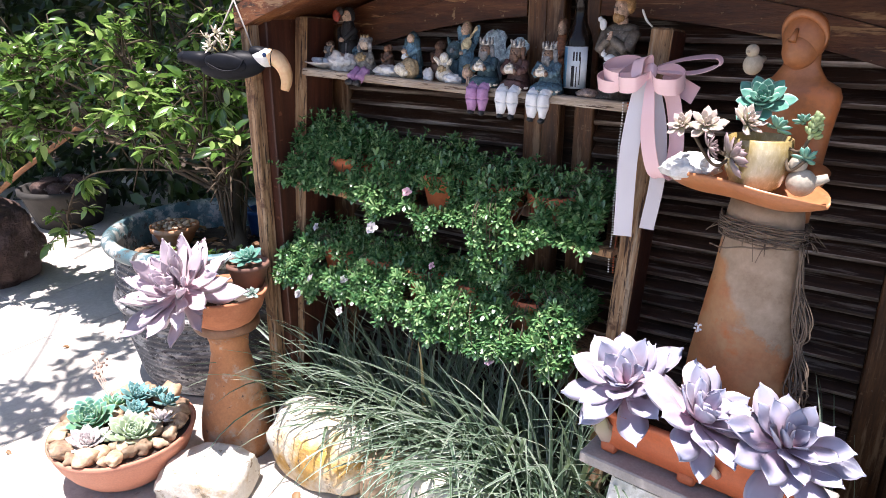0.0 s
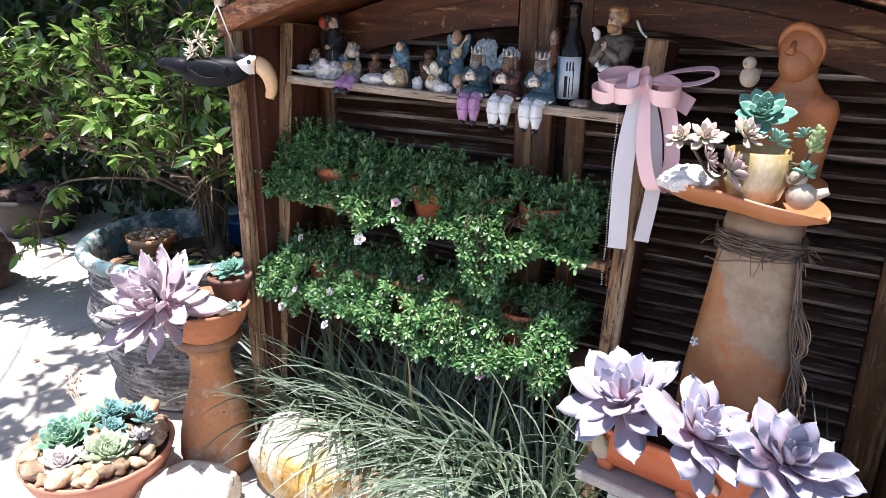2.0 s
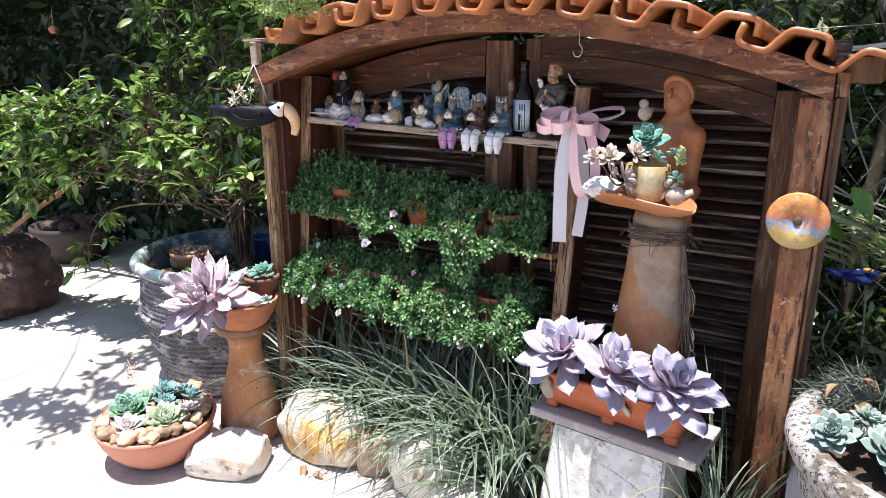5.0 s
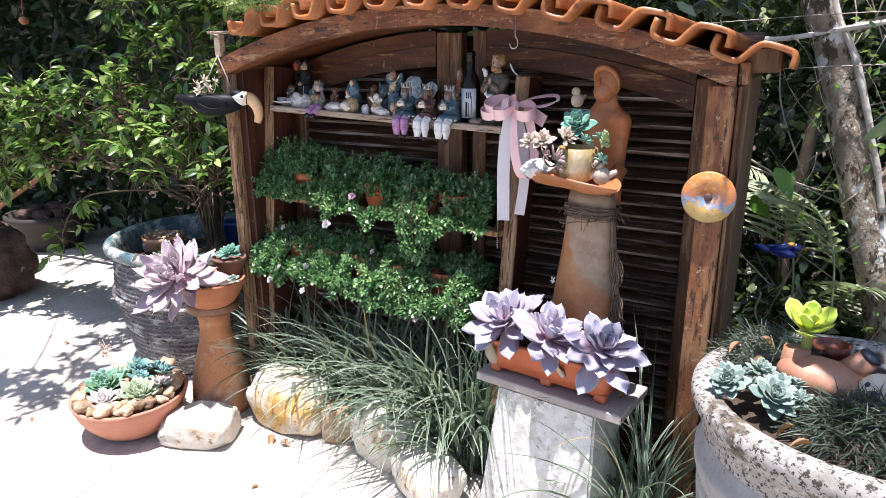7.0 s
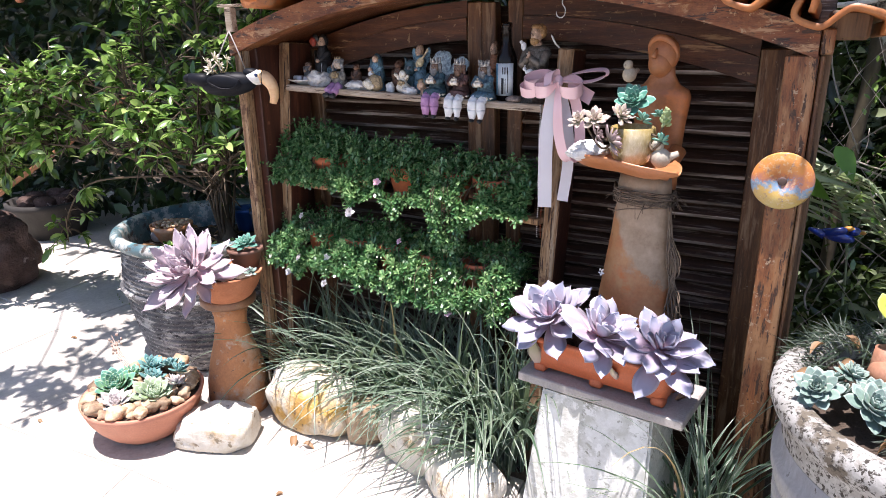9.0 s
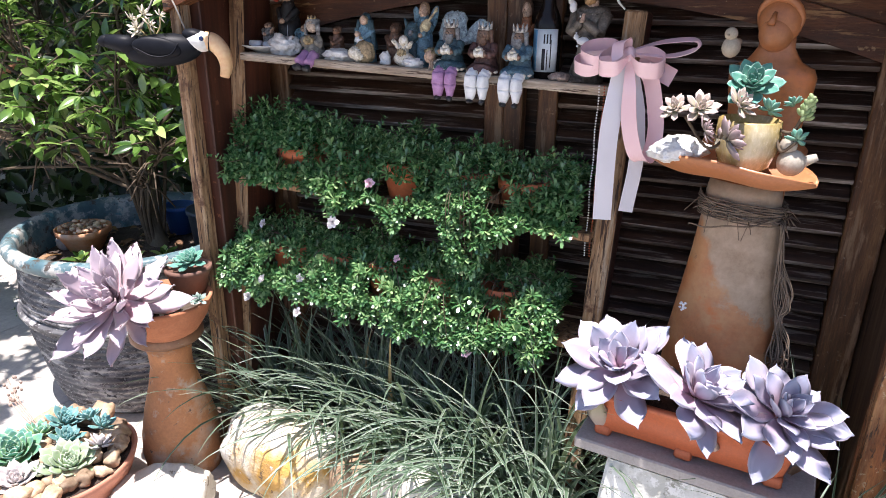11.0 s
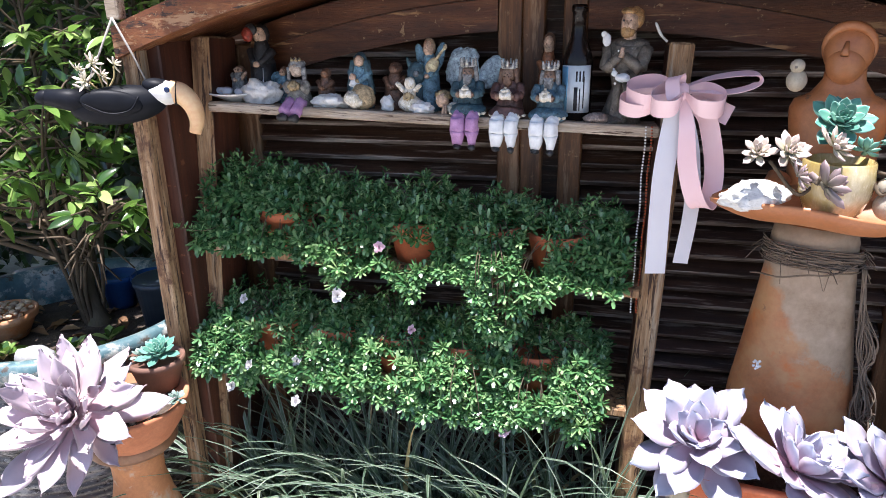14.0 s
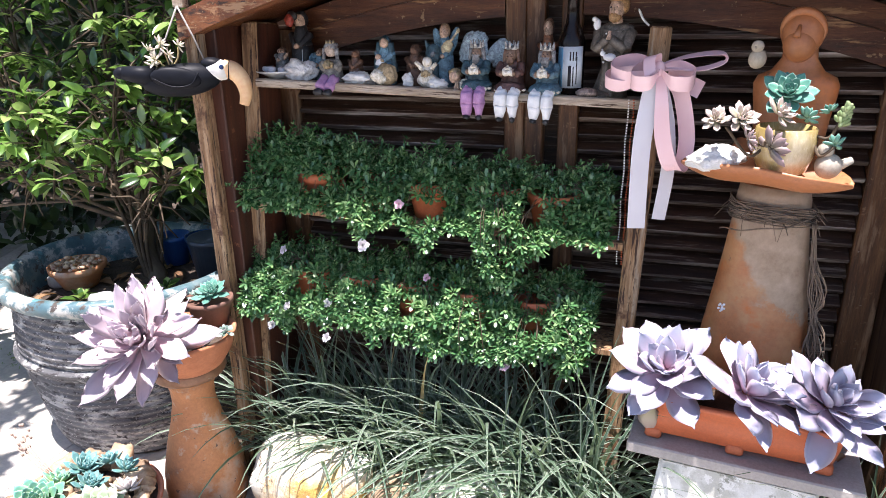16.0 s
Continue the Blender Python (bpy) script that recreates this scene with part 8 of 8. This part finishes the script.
tagged(part("animal_planter", bm, [TERRA_A, CREAM_A, NAVY_A], None, m=pose(0.508, 1.030, 0.630, 0, 0, 0) @ Matrix.Scale(0.74, 4)), "brown clay animal-shaped planter with a cream smiling face", "planter")
rosette("paddle_plant", pose(0.468, 1.055, 0.715, 18, -6, 40), 10, 0.072, fleshy_base(0.62, 0.07, 0.14, 0.66, 0.12), LIME, "lime green paddle-leaved rosette growing from the animal planter", seed=150, flat=22, steep=70, inner=0.6)
bm = bmesh.new()
tube(bm, curve_pts([(0.468, 1.065, 0.66), (0.472, 1.060, 0.69), (0.468, 1.055, 0.725)], 5), 0.010, 9)
tagged(part("plant_stalk", bm, coarse("pale green stalk", [(0.30, 0.33, 0.08), (0.40, 0.40, 0.14)], 20, 120, 0.6), None), "thick pale stalk of the paddle plant", "stalk")
redpot = thing("small_red_pot", pose(0.520, 1.135, 0.590) @ Matrix.Scale(0.72, 4), "small glossy red-brown pot behind the animal planter", "plant pot")
bm = bmesh.new()
lathe(bm, [(0, 0), (0.036, 0), (0.046, 0.085), (0.050, 0.086), (0.050, 0.105), (0.045, 0.105), (0.043, 0.090), (0, 0.088)], 28)
part("pot", bm, plain("glossy red-brown glaze", (0.15, 0.04, 0.026), 0.3), redpot)

# an unseen low bough of the tree over the pot, added to dapple it
mats, stems = [], bmesh.new()
for ctrl in ([(-0.35, -0.5, 2.6), (-0.20, -0.95, 2.45), (-0.05, -1.40, 2.3)], [(-0.2, -0.5, 2.7), (0.05, -0.9, 2.5), (0.12, -1.3, 2.4)], [(-0.1, -0.4, 2.7), (0.15, -0.8, 2.6), (0.35, -1.4, 2.4)],
             [(-0.40, -0.4, 2.5), (-0.25, -0.8, 2.35), (-0.20, -1.20, 2.2)]):
    branchy(mats, stems, Vector((-0.45, 0.05, 2.1)), [Vector(c) for c in ctrl], 0.02, 0.005, 0.085, 34, 0.26)
for ctrl in ([(-0.50, -0.5, 2.45), (-0.62, -0.95, 2.30), (-0.84, -1.24, 2.15)], [(-0.45, -0.4, 2.45), (-0.45, -0.85, 2.30), (-0.55, -1.26, 2.15)]):
    branchy(mats, stems, Vector((-0.45, 0.05, 2.1)), [Vector(c) for c in ctrl], 0.012, 0.004, 0.075, 5, 0.24)
lean_boughs(mats, stems)
part("bough", stems, TWIG, tree)
v, f, u = scatter(SHRUB_LEAF, mats)
part("foliage", np_mesh("foliage", v, f, LEAF_SHRUB, u), None, tree, kind="stuff")

# ---- in the glazed tub ----
pebpot = thing("pebble_pot", BARREL @ pose(-0.165, -0.050, 0.432), "small brown clay pot full of pebbles in the tub", "plant pot")
bm = bmesh.new()
lathe(bm, [(0, 0), (0.050, 0), (0.074, 0.050), (0.082, 0.055), (0.084, 0.072), (0.078, 0.073), (0.074, 0.060), (0, 0.058)], 36)
part("pot", bm, CLAY_OLD, pebpot)
bm = bmesh.new()
blob(bm, (0, 0, 0), (0.010, 0.0075, 0.006), u=8, v=6)
peb = finish(bm, "pebble", PEBBLE)
rg = random.Random(19)
for k in range(60):
    a, q = rg.uniform(0, 6.28), math.sqrt(rg.random()) * 0.066
    part("pebble", peb, None, pebpot, m=pose(q * math.cos(a), q * math.sin(a), 0.066 + rg.uniform(0, 0.012), 0, 0, rg.uniform(0, 180)) @ Matrix.Scale(rg.uniform(0.7, 1.2), 4))
BLUEPOT = plain("blue plastic", (0.02, 0.09, 0.30), 0.35)
for x, y, z, r in ((0.00, 0.20, 0.43, 0.050), (0.10, 0.22, 0.43, 0.055)):
    bp = thing("blue_pot", BARREL @ pose(x, y, z), "blue plastic flower pot in the tub", "plant pot", "blue pots")
    bm = bmesh.new()
    lathe(bm, [(0, 0), (r * 0.75, 0), (r, 0.085), (r * 1.06, 0.086), (r * 1.06, 0.10), (r * 0.98, 0.10), (r * 0.95, 0.085), (0, 0.08)], 28)
    part("pot", bm, BLUEPOT, bp)
bp = thing("black_pot", BARREL @ pose(0.22, 0.10, 0.43), "dark plastic flower pot in the tub", "plant pot")
bm = bmesh.new()
lathe(bm, [(0, 0), (0.052, 0), (0.066, 0.13), (0.070, 0.131), (0.070, 0.145), (0.064, 0.145), (0, 0.13)], 28)
part("pot", bm, plain("slate blue plastic", (0.035, 0.05, 0.075), 0.45), bp)
rock("grey_stone", BARREL @ pose(0.04, -0.17, 0.448), (0.060, 0.038, 0.034), CEMENT, "grey stone lying in the tub", 61, rough=0.2, sub=3)
rock("grey_stone", BARREL @ pose(-0.25, -0.05, 0.44), (0.035, 0.028, 0.028), CEMENT, "grey stone lying in the tub", 62, rough=0.2, sub=3)
mats = []
for k in range(60):
    a, q = rgp.uniform(0, 6.28), math.sqrt(rgp.random()) * 0.29
    mats.append(np.array(aim((q * math.cos(a), q * math.sin(a), 0.437), (rgp.gauss(0, 1), rgp.gauss(0, 1), 0.1), rgp.uniform(0.03, 0.06), rgp.uniform(-0.5, 0.5))))
v, f, u = scatter(leaf_base(3, 0.5, 0.3, 0.3, 0.5), mats)
tagged(part("leaf_litter", np_mesh("leaf_litter", v, f, LEAF_DRY, u), None, m=BARREL, kind="stuff"), "dry fallen leaves on the tub's soil", "leaf litter")
for k, (x, y) in enumerate(((-0.06, -0.16), (0.14, -0.03), (0.09, -0.10))):
    mm = [np.array(q) for q in rosette_mats(9, 0.055, flat=10, steep=70, inner=0.5, seed=k + 200)]
    v, f, u = scatter(leaf_base(4, 0.6, 0.15, 0.15, 0.55), mm)
    tagged(part("seedling", np_mesh("seedling", v, f, LEAF_SHRUB, u), None, m=BARREL @ pose(x, y, 0.44, 0, 0, k * 70)), "small round-leaved seedling in the tub", "seedling", kind="stuff")

# ---- left background ----
tub2 = thing("stone_trough", pose(-3.98, 2.15, 0) @ Matrix.Scale(0.8, 4), "dark round pot of stones in deep shade", "plant pot")
bm = bmesh.new()
lathe(bm, [(0, 0), (0.22, 0), (0.30, 0.24), (0.32, 0.25), (0.32, 0.29), (0.29, 0.29), (0.28, 0.24), (0, 0.23)], 40)
# cement taken near black: the pot's shade is in its colour
part("pot", bm, coarse("cement with deep shade in colour", [(0.022, 0.020, 0.018), (0.045, 0.04, 0.036)], 8, 90, 0.9, 0.5, 0.002), tub2)
for k in range(6):
    rock("brown_stone", pose(-3.98 + 0.12 * math.cos(k * 1.1), 2.15 + 0.12 * math.sin(k * 1.1), 0.225), (0.08, 0.06, 0.05), ROCK_R, "brown stone heaped in the dark pot", k + 70, rough=0.2, sub=3)
rock("grey_boulder", pose(-2.55, 2.35, 0.12, 0, 0, 10), (0.40, 0.20, 0.15), SLATE, "grey boulder in the shade behind the tub", 73, "boulder", 0.2)
bm = bmesh.new()
tube(bm, [(-2.70, 1.95, 0.97), (-3.35, 1.95, 0.66), (-4.05, 1.95, 0.34), (-4.75, 1.95, -0.02)], 0.016, 8)
tagged(part("wooden_pole", bm, coarse("orange-brown pole", [(0.18, 0.075, 0.03), (0.28, 0.13, 0.055)], 20, 90, 0.7), None), "slanting orange-brown wooden pole in the bushes", "pole")
bm = bmesh.new()
blob(bm, (0, 0, 0), (0.026, 0.026, 0.022), u=14, v=10, rough=0.15)
tube(bm, [(0, 0, 0.02), (0.004, 0, 0.06), (0, 0.01, 0.12)], 0.002, 5)
tagged(part("orange_fruit", bm, tone("faded orange fruit", (0.55, 0.20, 0.10)), None, m=pose(-3.62, 2.0, 1.42)), "small faded orange fruit hanging in the hedge", "fruit")
mats, stems = [], bmesh.new()
for k in range(7):
    a = rgp.uniform(0, 6.28)
    branchy(mats, stems, Vector((0, 0, 0)), [Vector((0.05 * math.cos(a), 0.05 * math.sin(a), 0.10)), Vector((0.12 * math.cos(a), 0.12 * math.sin(a) - 0.05, 0.16))], 0.004, 0.002, 0.06, 4, 0.08)
bp = thing("small_bush", pose(-3.10, 1.25, 0.40), "small leafy bush on top of the boulder", "shrub")
part("stems", stems, TWIG, bp)
v, f, u = scatter(SHRUB_LEAF, mats)
part("foliage", np_mesh("foliage", v, f, LEAF_SHRUB, u), None, bp, kind="stuff")

# ---- sedum on the roof ----
mats = []
for k in range(420):
    p = Vector((rgp.gauss(0, 0.060), rgp.gauss(0, 0.03), rgp.uniform(-0.015, 0.06)))
    sprig(mats, p, (rgp.gauss(0, 1), rgp.gauss(-0.5, 1), rgp.uniform(0.2, 1)), rgp.uniform(0.007, 0.011), 6)
v, f, u = scatter(MOSS_LEAF, mats)
tagged(part("roof_sedum", np_mesh("roof_sedum", v, f, LEAF_SEDUM, u), None, m=pose(-1.085, 1.175, 1.385), kind="stuff"), "yellow-green sedum growing over the roof tiles", "succulent")

# ---- scraps on the ground ----
for k, (x, y, z, s) in enumerate(((0.100, 1.155, 0.4235, 0.030), (-1.050, 1.075, 0.012, 0.052), (-1.000, 1.055, 0.010, 0.040), (-1.98, 1.35, 0.006, 0.05), (-0.90, 0.85, 0.005, 0.03), (-2.4, 1.2, 0.005, 0.03), (-1.9, 0.75, 0.005, 0.025))):
    single_leaf("fallen_leaf", pose(x, y, z, rgp.uniform(-8, 8), rgp.uniform(-8, 8), rgp.uniform(0, 360)), s, LEAF_DRY, "dry curled fallen leaf", leaf_base(5, 0.46, 0.7, 0.45, 0.5))
mats = []
for k in range(90):
    p = (rgp.gauss(0, 0.06), rgp.gauss(0, 0.03), 0.004)
    sprig(mats, p, (rgp.gauss(0, 0.4), rgp.gauss(0, 0.4), 1), 0.010, 5)
v, f, u = scatter(MOSS_LEAF, mats)
tagged(part("weed_tuft", np_mesh("weed_tuft", v, f, LEAF_SEDUM, u), None, m=pose(-2.46, 1.62, 0.002), kind="stuff"), "small green weeds in a paving joint", "weeds")
